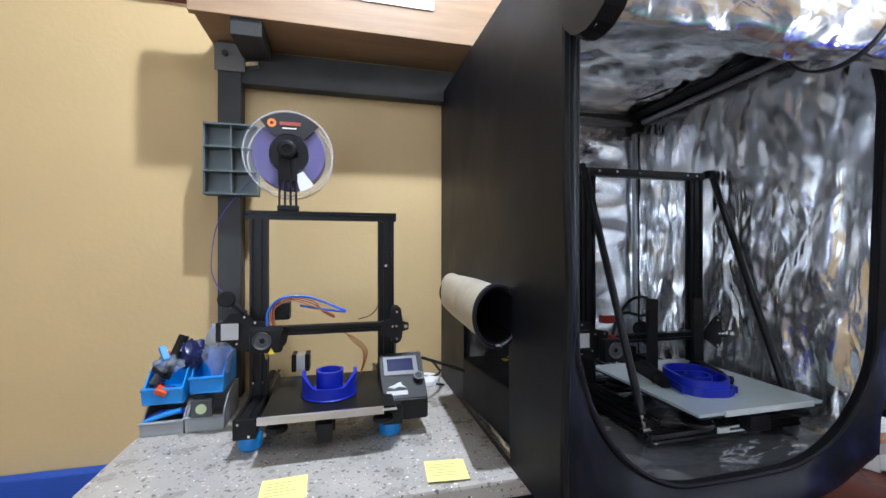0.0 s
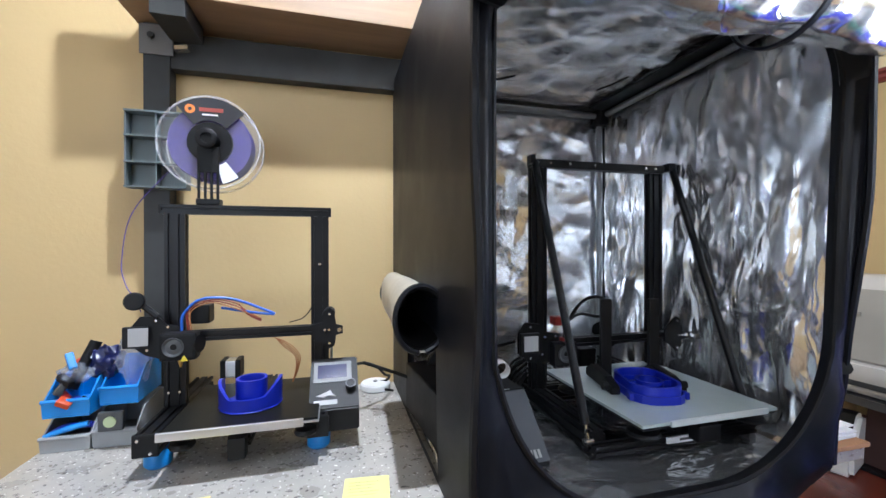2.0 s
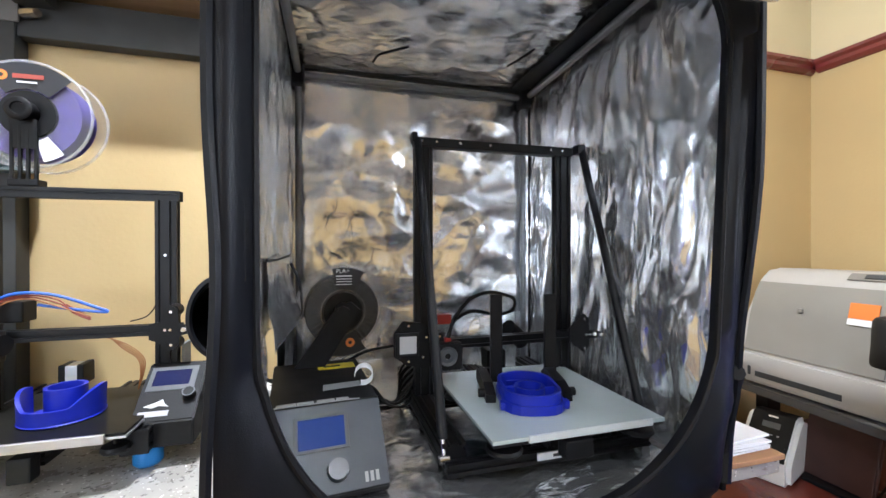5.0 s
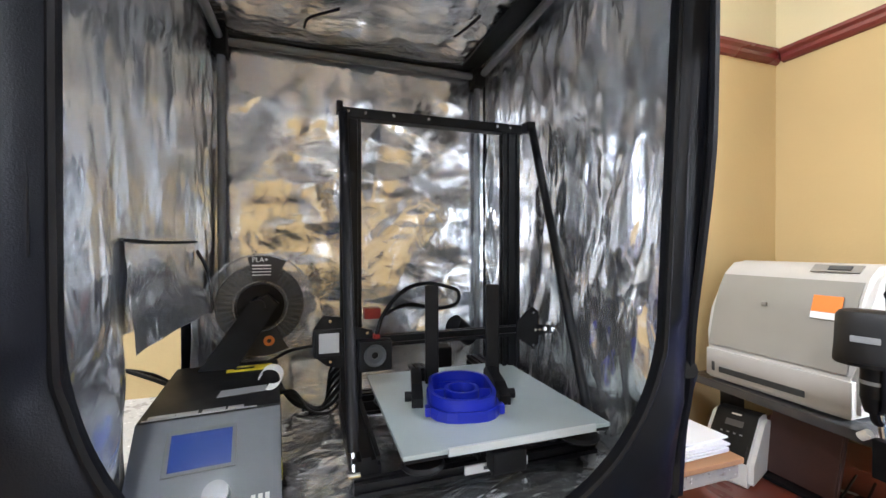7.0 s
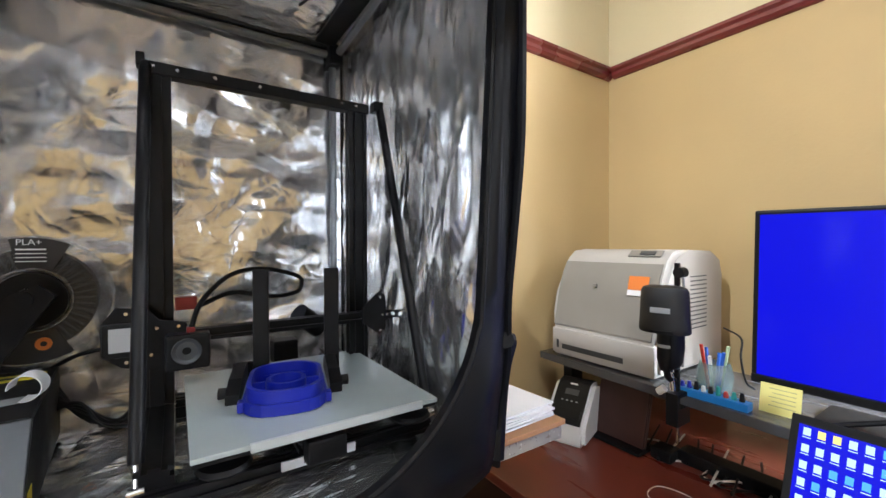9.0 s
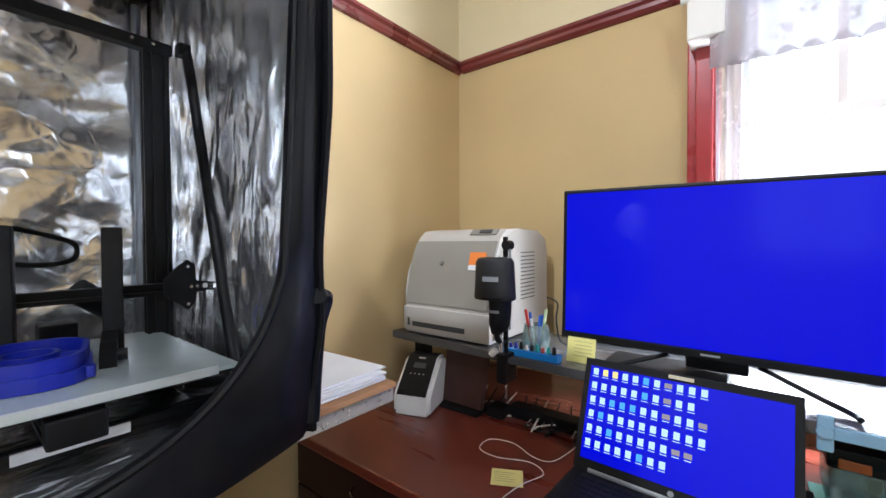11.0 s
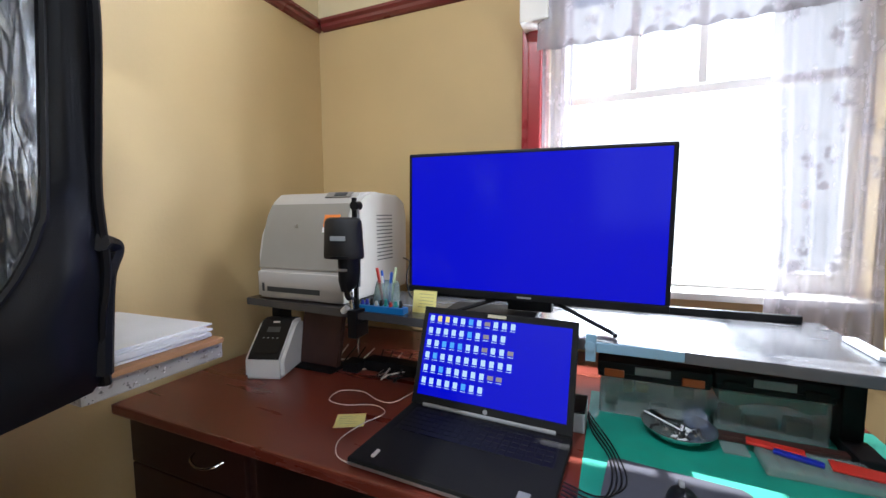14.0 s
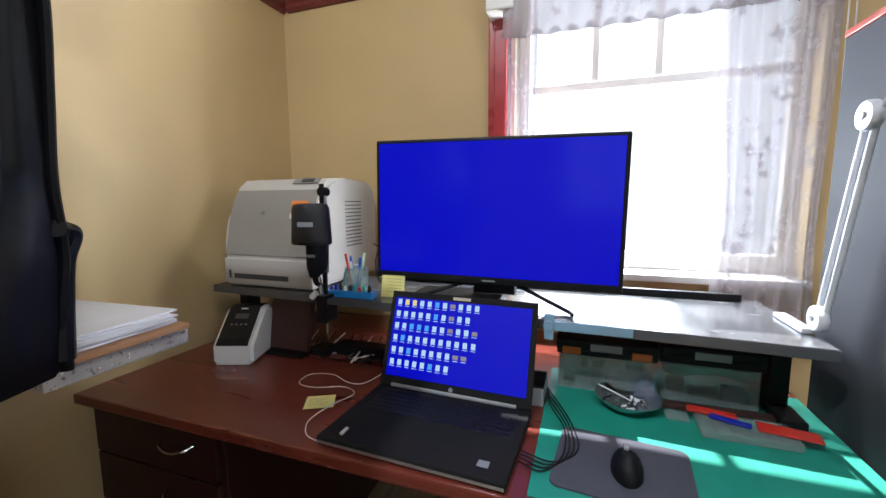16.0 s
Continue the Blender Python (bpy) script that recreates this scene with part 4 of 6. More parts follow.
# keyboard and icons of the laptop
kb = part("keyboard", B(1.535, 1.652, 0.022, 0.398, DESK + 0.0206, DESK + 0.0211), BLACKP, lt, "black chiclet keyboard")
key = part("key", B(-0.008, 0.008, -0.0082, 0.0082, 0, 0.0014, bev=0.0005, seg=1), BLACKP, kb)
first = True
for r in range(6):
    for k in range(19):
        if r == 5 and 4 <= k <= 8:
            continue
        o = key if first else key.copy()
        if not first:
            scene.collection.objects.link(o)
        first = False
        o.location = (1.640 - 0.0192 * r, 0.387 - 0.0195 * k, DESK + 0.0212)
        if r == 5 and k == 3:
            o.scale, o.location.y = (1, 6.3, 1), 0.387 - 0.0195 * 5.5
part("touchpad", B(1.42, 1.49, 0.16, 0.27, DESK + 0.0208, DESK + 0.0212), SKIN, lt)
part("sticker", B(1.425, 1.445, 0.045, 0.068, DESK + 0.0208, DESK + 0.0214), GREY, lt, "small silver sticker")
part("base_edge", B(1.3925, 1.3945, 0.006, 0.422, DESK + 0.006, DESK + 0.012), ALU, lt, "silver front edge")
random.seed(5)
for row in range(6):
    for k in range(11 if row < 4 else 10):
        if (row == 5 and k in (8, 9)) or (k == 10 and row in (1, 4)):
            continue
        y, z = 0.396 - 0.0232 * k, 0.231 - 0.0335 * row
        m = ICON if random.random() < 0.72 else (ICOND if k > 6 else random.choice((ICONB, ICONB, ICONY)))
        w, h = (0.0060, 0.0078) if m is not ICOND else (0.0078, 0.0055)
        part("icon", B(-0.0062, -0.0054, y - w, y + w, z - h, z + h, m=LM), m, lid)
        part("icon_caption", B(-0.0060, -0.0054, y - 0.007, y + 0.007, z - h - 0.005, z - h - 0.0032, m=LM), ICON, lid)


lt.location, lt.rotation_euler = (1.517, 0.207, DESK), (0, 0, radians(-2.5))


def screw(bm, p, n, r=0.0035, h=0.003):
    p, n = Vector(p), Vector(n)
    return cyl(bm, p, p + n * h, r, r * 0.75, seg=10)


def screws(parent, pts, n=(0, -1, 0), r=0.0035):
    for p in pts:
        part("screw", screw(bmesh.new(), p, n, r), CHROME, parent, "steel screw head", smooth=True)


def spool(c, axis, parent_label, fil, width=0.062, R=0.098):
    """A clear-flanged spool with its filament wound on."""
    s = thing("filament_spool", c, parent_label, "spool")
    n = Vector(axis).normalized()
    c = Vector(c)
    for k in (-1, 1):
        cc = c + n * (k * width / 2)
        part("flange", ring(bmesh.new(), cc, axis, [(0.030, -0.0012), (R, -0.0012), (R + 0.001, 0), (R, 0.0012), (0.030, 0.0012), (0.030, -0.0012)], seg=64), CLEAR, s, "clear plastic flange", smooth=True)
        part("rim", ring(bmesh.new(), cc, axis, [(R - 0.002, -0.003), (R + 0.0015, -0.003), (R + 0.0015, 0.003), (R - 0.002, 0.003), (R - 0.002, -0.003)], seg=64), CLEARRIM, s, "moulded clear edge", smooth=True)
    h = width / 2 - 0.004
    prof = [(0.044, -h)] + [(0.0795 + 0.0012 * (i % 2), -h + 2 * h * i / 24) for i in range(25)] + [(0.044, h), (0.044, -h)]
    part("filament", ring(bmesh.new(), c, axis, prof, seg=64), fil, s, smooth=True)
    part("hub", ring(bmesh.new(), c, axis, [(0.020, -width / 2 - 0.002), (0.043, -width / 2 - 0.002), (0.043, width / 2 + 0.002), (0.020, width / 2 + 0.002), (0.020, -width / 2 - 0.002)], seg=40), BLACKP, s, smooth=True)
    return s


def sector(c, axis, r0, r1, a0, a1, off):
    """A flat label piece, a sector of a ring in front of a flange."""
    return ring(bmesh.new(), Vector(c) + Vector(axis).normalized() * off, axis, [(r0, 0.0), (r1, 0.0), (r1, 0.0008), (r0, 0.0008), (r0, 0.0)], seg=20, arc=(a0, a1))


# ---- small 3D printer on the open worktop ----
ep = thing("small_printer", (-0.04, 0.95, TOPZ), "black open-frame 3D printer with blue feet on the worktop", "3D printer")
for x in (-0.185, 0.101):
    part("upright", bar(bmesh.new(), (x, 0.985, 1.115), (x, 0.985, 1.527), 0.038, 0.02), BLACK, ep)
    part("side_rail", bar(bmesh.new(), (x, 0.845, 1.112), (x, 1.17, 1.112), 0.038, 0.038), BLACK, ep)
    part("rail_cap", B(x - 0.021, x + 0.021, 0.838, 0.8445, 1.092, 1.133, bev=0.003), BLACKP, ep)
part("top_bar", bar(bmesh.new(), (-0.211, 0.985, 1.537), (0.122, 0.985, 1.537), 0.02, 0.02, u=(0, 1, 0)), BLACK, ep)
for x in (-0.212, 0.123):
    part("bar_cap", B(x - 0.0025, x + 0.0025, 0.975, 0.995, 1.527, 1.547, bev=0.001), BLACKP, ep)
part("cross_rail", bar(bmesh.new(), (-0.165, 1.0, 1.112), (0.081, 1.0, 1.112), 0.038, 0.038, u=(0, 1, 0)), BLACK, ep)
part("bed_rail", bar(bmesh.new(), (-0.035, 0.835, 1.105), (-0.035, 1.20, 1.105), 0.038, 0.019), BLACK, ep)
for x, y in ((-0.185, 0.893), (0.101, 0.893), (-0.185, 1.14), (0.101, 1.14)):
    bm = bmesh.new()
    ring(bm, (x, y, TOPZ + 0.0005), (0, 0, 1), [(0.0, 0.0), (0.019, 0.0), (0.023, 0.005), (0.023, 0.024), (0.020, 0.033), (0.0, 0.033)], seg=28)
    part("foot", bm, LBLUE, ep, "blue printed foot", smooth=True)
screws(ep, [(-0.196, 0.837, 1.124), (-0.176, 0.837, 1.100), (-0.196, 0.974, 1.16), (-0.176, 0.974, 1.16), (0.101, 0.974, 1.42), (0.101, 0.974, 1.19)])
bed = part("heated_bed", B(-0.152, 0.105, 0.803, 1.052, 1.137, 1.1405, bev=0.001), ALU, ep, "aluminium bed plate")
part("build_surface", B(-0.150, 0.103, 0.805, 1.050, 1.1415, 1.1455, bev=0.001), DARKBED, bed, "black coated build surface with pale edge")
part("edge_strip", B(-0.155, 0.078, 0.797, 0.8025, 1.1335, 1.148, bev=0.001), ALU, bed, "pale grey clip strip")
part("carriage", B(-0.10, 0.03, 0.88, 0.99, 1.122, 1.130, bev=0.002), BLACKP, ep)
for x in (-0.125, 0.08):
    for y in (0.83, 1.02):
        part("levelling_knob", ring(bmesh.new(), (x, y, 1.108), (0, 0, 1), [(0.004, 0), (0.019, 0), (0.021, 0.004), (0.019, 0.01), (0.004, 0.012), (0.004, 0.027), (0.0, 0.027)], seg=24), BLACKP, ep, smooth=True)
part("belt_tensioner", B(-0.05, -0.02, 0.81, 0.834, 1.082, 1.12, bev=0.003), BLACKP, ep)
mo = part("bed_motor", B(-0.125, -0.085, 1.075, 1.115, 1.15, 1.19, bev=0.004), ALU, ep, "steel stepper motor with black ends")
part("motor_end", B(-0.127, -0.115, 1.073, 1.117, 1.148, 1.192, bev=0.003), BLACKP, mo)
part("motor_end", B(-0.095, -0.083, 1.073, 1.117, 1.148, 1.192, bev=0.003), BLACKP, mo)
# gantry
part("gantry_bar", bar(bmesh.new(), (-0.235, 0.955, 1.278), (0.135, 0.955, 1.278), 0.02, 0.02, u=(0, 1, 0)), BLACK, ep)
bm = prism(bmesh.new(), [(0.085, 1.262), (0.11, 1.25), (0.122, 1.238), (0.134, 1.25), (0.136, 1.266), (0.150, 1.270), (0.150, 1.286), (0.136, 1.29), (0.132, 1.318), (0.122, 1.326), (0.11, 1.318), (0.105, 1.295), (0.085, 1.29)], (0, 0.942, 0), (1, 0, 0), (0, 0, 1), (0, -0.004, 0))
gp = part("gantry_plate", bm, BLACKP, ep)
screws(gp, [(0.122, 0.938, 1.313), (0.122, 0.938, 1.250), (0.112, 0.938, 1.279), (0.121, 0.938, 1.279)])
screws(gp, [(0.143, 0.938, 1.278)], r=0.006)
for z in (1.313, 1.250):
    part("roller", Cy((0.122, 0.943, z), (0.122, 0.972, z), 0.012, seg=20), BLACKP, ep, smooth=True)
bm = prism(bmesh.new(), [(-0.165, 1.30), (-0.165, 1.255), (-0.195, 1.235), (-0.225, 1.245), (-0.25, 1.265), (-0.252, 1.30), (-0.235, 1.322), (-0.205, 1.322), (-0.19, 1.305)], (0, 0.948, 0), (1, 0, 0), (0, 0, 1), (0, -0.004, 0))
ex = part("extruder_plate", bm, BLACKP, ep)
screws(ex, [(-0.207, 0.944, 1.313), (-0.222, 0.944, 1.256), (-0.186, 0.944, 1.30), (-0.195, 0.944, 1.262)])
part("extruder_motor", B(-0.262, -0.22, 0.935, 0.943, 1.262, 1.304, bev=0.003), BLACKP, ex)
part("label", B(-0.2505, -0.2165, 0.932, 0.9335, 1.2665, 1.3015, bev=0.0007), PRINTW, ex, "white square label with rounded border")
part("feed_knob", ring(bmesh.new(), (-0.243, 0.945, 1.352), (0.25, -1, 0.15), [(0, 0), (0.016, 0), (0.0175, 0.003), (0.0175, 0.012), (0.015, 0.015), (0, 0.015)], seg=28), BLACKP, ex, smooth=True)
part("feed_arm", Tu([(-0.24, 0.95, 1.35), (-0.222, 0.948, 1.335), (-0.205, 0.946, 1.32)], 0.006), BLACKP, ex, smooth=True)
hot = part("print_head", B(-0.192, -0.128, 0.912, 0.944, 1.238, 1.292, bev=0.006), BLACKP, ep, "black print head shroud")
part("fan", ring(bmesh.new(), (-0.166, 0.911, 1.266), (0, -1, 0), [(0.006, 0), (0.018, 0), (0.019, 0.003), (0.018, 0.004), (0.014, 0.001), (0.006, 0.002), (0.006, 0)], seg=28), DGREY, hot, smooth=True)
part("part_fan", ring(bmesh.new(), (-0.136, 0.93, 1.268), (1, -0.3, 0), [(0.0, 0), (0.017, 0), (0.018, 0.012), (0.0, 0.012)], seg=24), BLACKP, hot, smooth=True)
part("warning_sticker", prism(bmesh.new(), [(-0.007, 0), (0.007, 0), (0, 0.012)], (-0.148, 0.9105, 1.238), (1, 0, 0), (0, 0, 1), (0, -0.001, 0)), YELLOW, hot, "yellow warning triangle")
part("nozzle", Cy((-0.16, 0.93, 1.238), (-0.16, 0.93, 1.222), 0.006, 0.002, seg=12), mat("brass", (0.6, 0.4, 0.12), 0.3, metal=1.0), hot)
hm = part("head_motor", B(-0.155, -0.118, 0.962, 1.0, 1.30, 1.338, bev=0.003), BLACKP, ep)
# tubes and wires
part("feed_tube", Tu([(-0.160, 0.935, 1.292), (-0.158, 0.94, 1.325), (-0.13, 0.95, 1.352), (-0.075, 0.96, 1.35), (-0.01, 0.97, 1.322), (0.005, 0.972, 1.313), (-0.03, 0.968, 1.318), (-0.095, 0.96, 1.332)], 0.0028), CABLEB, ep, "blue feed tube", smooth=True)
for k, m in enumerate((CABLER, CABLER, CABLEO)):
    o = 0.003 * k
    part("wire", Tu([(-0.15 + o, 0.94, 1.29), (-0.152 + o, 0.945, 1.335 - o), (-0.11, 0.955, 1.350 - o), (-0.065, 0.96, 1.34 - 2 * o), (-0.045 + o, 0.965, 1.315), (-0.02, 0.968, 1.30 + o), (-0.035 + o, 0.97, 1.31), (-0.06, 0.975, 1.33)], 0.0013, seg=6), m, ep, smooth=True)
for k in range(4):
    o = 0.006 * k
    part("wire", Tu([(0.0 - o, 0.985, 1.268), (0.02 + 0.5 * o, 0.99, 1.24 + 0.3 * o), (0.045 + o * 0.6, 0.995, 1.215), (0.048 + o * 0.3, 1.0, 1.185), (0.04, 1.01, 1.15)], 0.0011, seg=6), CABLEO, ep, smooth=True)
part("switch_wire", Tu([(0.035, 0.99, 1.29), (0.065, 0.985, 1.30), (0.083, 0.98, 1.325), (0.088, 0.985, 1.36)], 0.0012, seg=6), RUBBER, ep, smooth=True)
# control box with slanted face
bm = prism(bmesh.new(), [(0.862, 1.090), (1.0, 1.090), (1.0, 1.20), (0.955, 1.212), (0.862, 1.135)], (0.083, 0, 0), (0, 1, 0), (0, 0, 1), (0.098, 0, 0))
bmesh.ops.bevel(bm, geom=bm.edges[:], offset=0.0025, segments=2, affect="EDGES")
cb = part("control_box", bm, BLACKP, ep, "black control box with slanted face")
SL = Matrix.Translation((0.132, 0.862, 1.135)) @ Matrix.Rotation(math.atan2(0.077, 0.093), 4, "X")
part("display_frame", B(-0.042, 0.036, 0.060, 0.110, 0.0002, 0.0016, bev=0.0006, m=SL), DGREY, cb)
part("display", B(-0.034, 0.026, 0.070, 0.102, 0.0012, 0.0024, m=SL), LCDDIM, cb, "dim blue display")
part("knob", Cy(SL @ Vector((0.033, 0.047, 0)), SL @ Vector((0.033, 0.047, 0.014)), 0.0105, 0.0095, seg=28), BLACKP, cb, smooth=True)
part("knob_ring", ring(bmesh.new(), SL @ Vector((0.033, 0.047, 0.0145)), SL.to_3x3() @ Vector((0, 0, 1)), [(0.0085, -0.002), (0.0105, -0.002), (0.0105, 0.0005), (0.0085, 0.0005), (0.0085, -0.002)], seg=28), DGREY, cb, smooth=True)
bm = bmesh.new()
box(bm, -0.040, 0.006, 0.010, 0.020, 0.0003, 0.0012, m=SL)
part("maker_mark", bm, PRINTW, cb, "white lettering bar")
part("maker_mark", prism(bmesh.new(), [(-0.036, 0.030), (-0.02, 0.036), (-0.008, 0.042), (-0.004, 0.034), (0.004, 0.027), (-0.012, 0.030), (-0.022, 0.026)], SL @ Vector((0, 0, 0.0003)), SL.to_3x3() @ Vector((1, 0, 0)), SL.to_3x3() @ Vector((0, 1, 0)), SL.to_3x3() @ Vector((0, 0, 0.001))), PRINTW, cb, "white emblem shape")
screws(cb, [(0.094, 0.861, 1.101), (0.112, 0.861, 1.115)], r=0.0042)
part("socket_plate", B(0.1225, 0.128, 0.99, 1.03, 1.15, 1.24, bev=0.001), GREY, ep, "grey socket plate")
part("power_plug", B(0.128, 0.165, 0.998, 1.022, 1.165, 1.185, bev=0.004), BLACKP, ep)
solid("power_cable", Tu([(0.165, 1.01, 1.175), (0.20, 1.03, 1.175), (0.235, 1.06, 1.155), (0.262, 1.10, 1.12), (0.28, 1.15, 1.10), (0.275, 1.19, 1.075), (0.25, 1.20, 1.068), (0.258, 1.17, 1.06), (0.29, 1.15, 1.058)], 0.0035), RUBBER, "black power cable looped down to the worktop", "cable", smooth=True)
pk = thing("charger_puck", (0.245, 1.2, TOPZ), "round white plastic puck on the worktop", "puck")
part("body", ring(bmesh.new(), (0.245, 1.195, TOPZ + 0.0005), (0, 0, 1), [(0, 0), (0.04, 0), (0.043, 0.004), (0.042, 0.016), (0.038, 0.02), (0, 0.021)], seg=40), DEVICEW, pk, smooth=True)
part("button", Cy((0.245, 1.195, TOPZ + 0.021), (0.245, 1.195, TOPZ + 0.024), 0.006, seg=16), GREY, pk)

# spool on the small printer's top bar
hd = thing("spool_holder", (-0.123, 0.985, 1.547), "black slotted spool holder clipped on the top bar", "spool holder")
for x in (-0.141, -0.129, -0.117, -0.105):
    part("rib", B(x - 0.0025, x + 0.0025, 0.974, 0.979, 1.548, 1.66, bev=0.001), BLACKP, hd)
part("clip", B(-0.146, -0.10, 0.972, 0.998, 1.5475, 1.56, bev=0.002), BLACKP, hd)
part("plate", B(-0.1435, -0.1025, 0.9745, 0.9785, 1.615, 1.67, bev=0.002), BLACKP, hd)
part("axle", Cy((-0.123, 0.962, 1.685), (-0.123, 1.075, 1.685), 0.0185, seg=28), BLACKP, hd, smooth=True)
part("axle_cap", ring(bmesh.new(), (-0.123, 0.966, 1.685), (0, -1, 0), [(0, 0), (0.020, 0), (0.021, 0.004), (0.017, 0.007), (0.011, 0.007), (0.010, 0.004), (0, 0.004)], seg=28), BLACKP, hd, smooth=True)
C1 = (-0.123, 1.015, 1.680)
sp = spool(C1, (0.04, -1, 0), "clear spool of purple filament on a black holder", PURPLE)
# the lathe's zero angle lies along the face's first axis
part("label", sector(C1, (0.04, -1, 0), 0.046, 0.094, 45, 130, 0.0335), LABELK, sp, "dark curved paper label")
part("label_mark", ring(bmesh.new(), Vector(C1) + Vector((-0.035, -0.0352, 0.068)), (0.04, -1, 0), [(0.004, 0), (0.0095, 0), (0.0095, 0.001), (0.004, 0.001), (0.004, 0)], seg=24), ORANGE, sp, "coloured ring emblem")
part("label_bar", B(C1[0] - 0.018, C1[0] + 0.028, C1[1] - 0.0362, C1[1] - 0.0352, C1[2] + 0.064, C1[2] + 0.072), mat("label_red", (0.35, 0.07, 0.05), 0.5), sp, "printed lettering bar")
part("label_bar", B(C1[0] - 0.012, C1[0] + 0.018, C1[1] - 0.0362, C1[1] - 0.0352, C1[2] + 0.056, C1[2] + 0.059), PAPER, sp)
part("label_card", sector(C1, (0.04, -1, 0), 0.050, 0.090, -74, -52, 0.0335), PAPER, sp, "white paper corner")
solid("filament_strand", Tu([(-0.20, 1.01, 1.63), (-0.27, 1.0, 1.53), (-0.285, 0.99, 1.43), (-0.27, 0.97, 1.385), (-0.25, 0.955, 1.36), (-0.235, 0.95, 1.33)], 0.0011, seg=6), PURPLE, "thin purple filament running down to the extruder", "filament", smooth=True)

# grey storage tray hung on the steel post
TRAYG = mat("slate_plastic", (0.10, 0.125, 0.13), 0.5, var=0.1, scale=14)
gt = thing("wall_tray", (-0.29, 1.18, 1.6), "grey plastic compartment tray hung on the steel post", "tray")
part("back", B(-0.354, -0.222, 1.188, 1.194, 1.603, 1.790, bev=0.001), TRAYG, gt)
for z in (1.603, 1.663, 1.726, 1.786):
    part("ledge", B(-0.354, -0.222, 1.155, 1.1875, z, z + 0.005, bev=0.001), TRAYG, gt)
for x in (-0.354, -0.29, -0.226):
    part("divider", B(x, x + 0.004, 1.160, 1.1875, 1.6085, 1.7855), TRAYG, gt)


# stacked parts bins with clutter
def bin_box(x0, x1, y0, y1, z0, h, material, label):
    e = thing("parts_bin", ((x0 + x1) / 2, (y0 + y1) / 2, z0), label, "parts bin", group="parts bins")
    t = 0.003
    part("bottom", B(x0, x1, y0, y1, z0 + 0.0005, z0 + 0.004, bev=0.001), material, e)
    part("back", B(x0, x1, y1 - t, y1, z0 + 0.0045, z0 + h), material, e)
    part("front", prism(bmesh.new(), [(x0, 0.0045), (x1, 0.0045), (x1 + 0.002, h * 0.45), (x0 - 0.002, h * 0.45)], (0, y0, z0), (1, 0, 0), (0, 0, 1), (0, t, 0)), material, e)
    for x in (x0, x1 - t):
        part("side", prism(bmesh.new(), [(y0 + t, 0.0045), (y1 - t, 0.0045), (y1 - t, h), (y0 + 0.04, h * 0.9), (y0 + t, h * 0.45)], (x, 0, z0), (0, 1, 0), (0, 0, 1), (t, 0, 0)), material, e)
    part("lip", Tu([(x0 - 0.002, y0, z0 + h * 0.45), (x1 + 0.002, y0, z0 + h * 0.45)], 0.004, seg=8), material, e, smooth=True)
    return e


bin_box(-0.425, -0.343, 0.995, 1.13, TOPZ, 0.065, GREY, "grey stackable parts bin holding blue tools")
bin_box(-0.338, -0.262, 0.995, 1.13, TOPZ, 0.075, GREY, "grey stackable parts bin with a round pale pad")
bin_box(-0.423, -0.345, 0.998, 1.13, TOPZ + 0.067, 0.075, LBLUE, "bright blue stackable parts bin full of clutter")
bin_box(-0.338, -0.27, 1.02, 1.14, TOPZ + 0.077, 0.08, LBLUE, "bright blue stackable parts bin with bagged parts")
random.seed(11)
cols = [(BLACKP, "black"), (BLUEP, "dark blue"), (PINK, "red"), (LBLUE, "blue"), (DGREY, "dark grey")]
for k in range(9):
    m, c = cols[k % 5]
    x, y, z = -0.41 + 0.055 * random.random(), 1.02 + 0.05 * random.random(), TOPZ + 0.075 + 0.012 * k
    solid("loose_part", B(-0.018, 0.018, -0.007, 0.007, -0.007, 0.007, bev=0.003, m=pose(x, y, z, random.uniform(-40, 40), random.uniform(-60, 20), random.uniform(0, 180))), m, c + " plastic part lying in a bin", "part", group="clutter in the bins")
for k in range(4):
    solid("tool", Tu([(-0.42, 1.0 + 0.012 * k, TOPZ + 0.03), (-0.39, 1.0 + 0.01 * k, TOPZ + 0.042), (-0.35, 1.005 + 0.012 * k, TOPZ + 0.05 - 0.006 * k)], 0.006), (LBLUE, BLUEP, BLUEP, BLACKP)[k], "blue handled pliers lying in a grey bin", "tool", group="clutter in the bins", smooth=True)
solid("orange_part", B(-0.012, 0.012, -0.01, 0.01, -0.006, 0.006, bev=0.003, m=pose(-0.385, 0.996, TOPZ + 0.098, 20, 30, 10)), mat("orange_red_plastic", (0.6, 0.08, 0.02), 0.4), "small orange-red plastic part on the blue bin", "part")


def crumple(c, sx, sy, sz, seed):
    bm = bmesh.new()
    bmesh.ops.create_icosphere(bm, subdivisions=4, radius=1)
    for v in bm.verts:
        d = 1 + 0.35 * noise.noise(v.co * 2.2 + Vector((seed, 0, 0))) + 0.16 * noise.noise(v.co * 6 + Vector((seed, 3, 0)))
        v.co = Vector((c[0] + v.co.x * sx * d, c[1] + v.co.y * sy * d, c[2] + v.co.z * sz * d))
    return bm


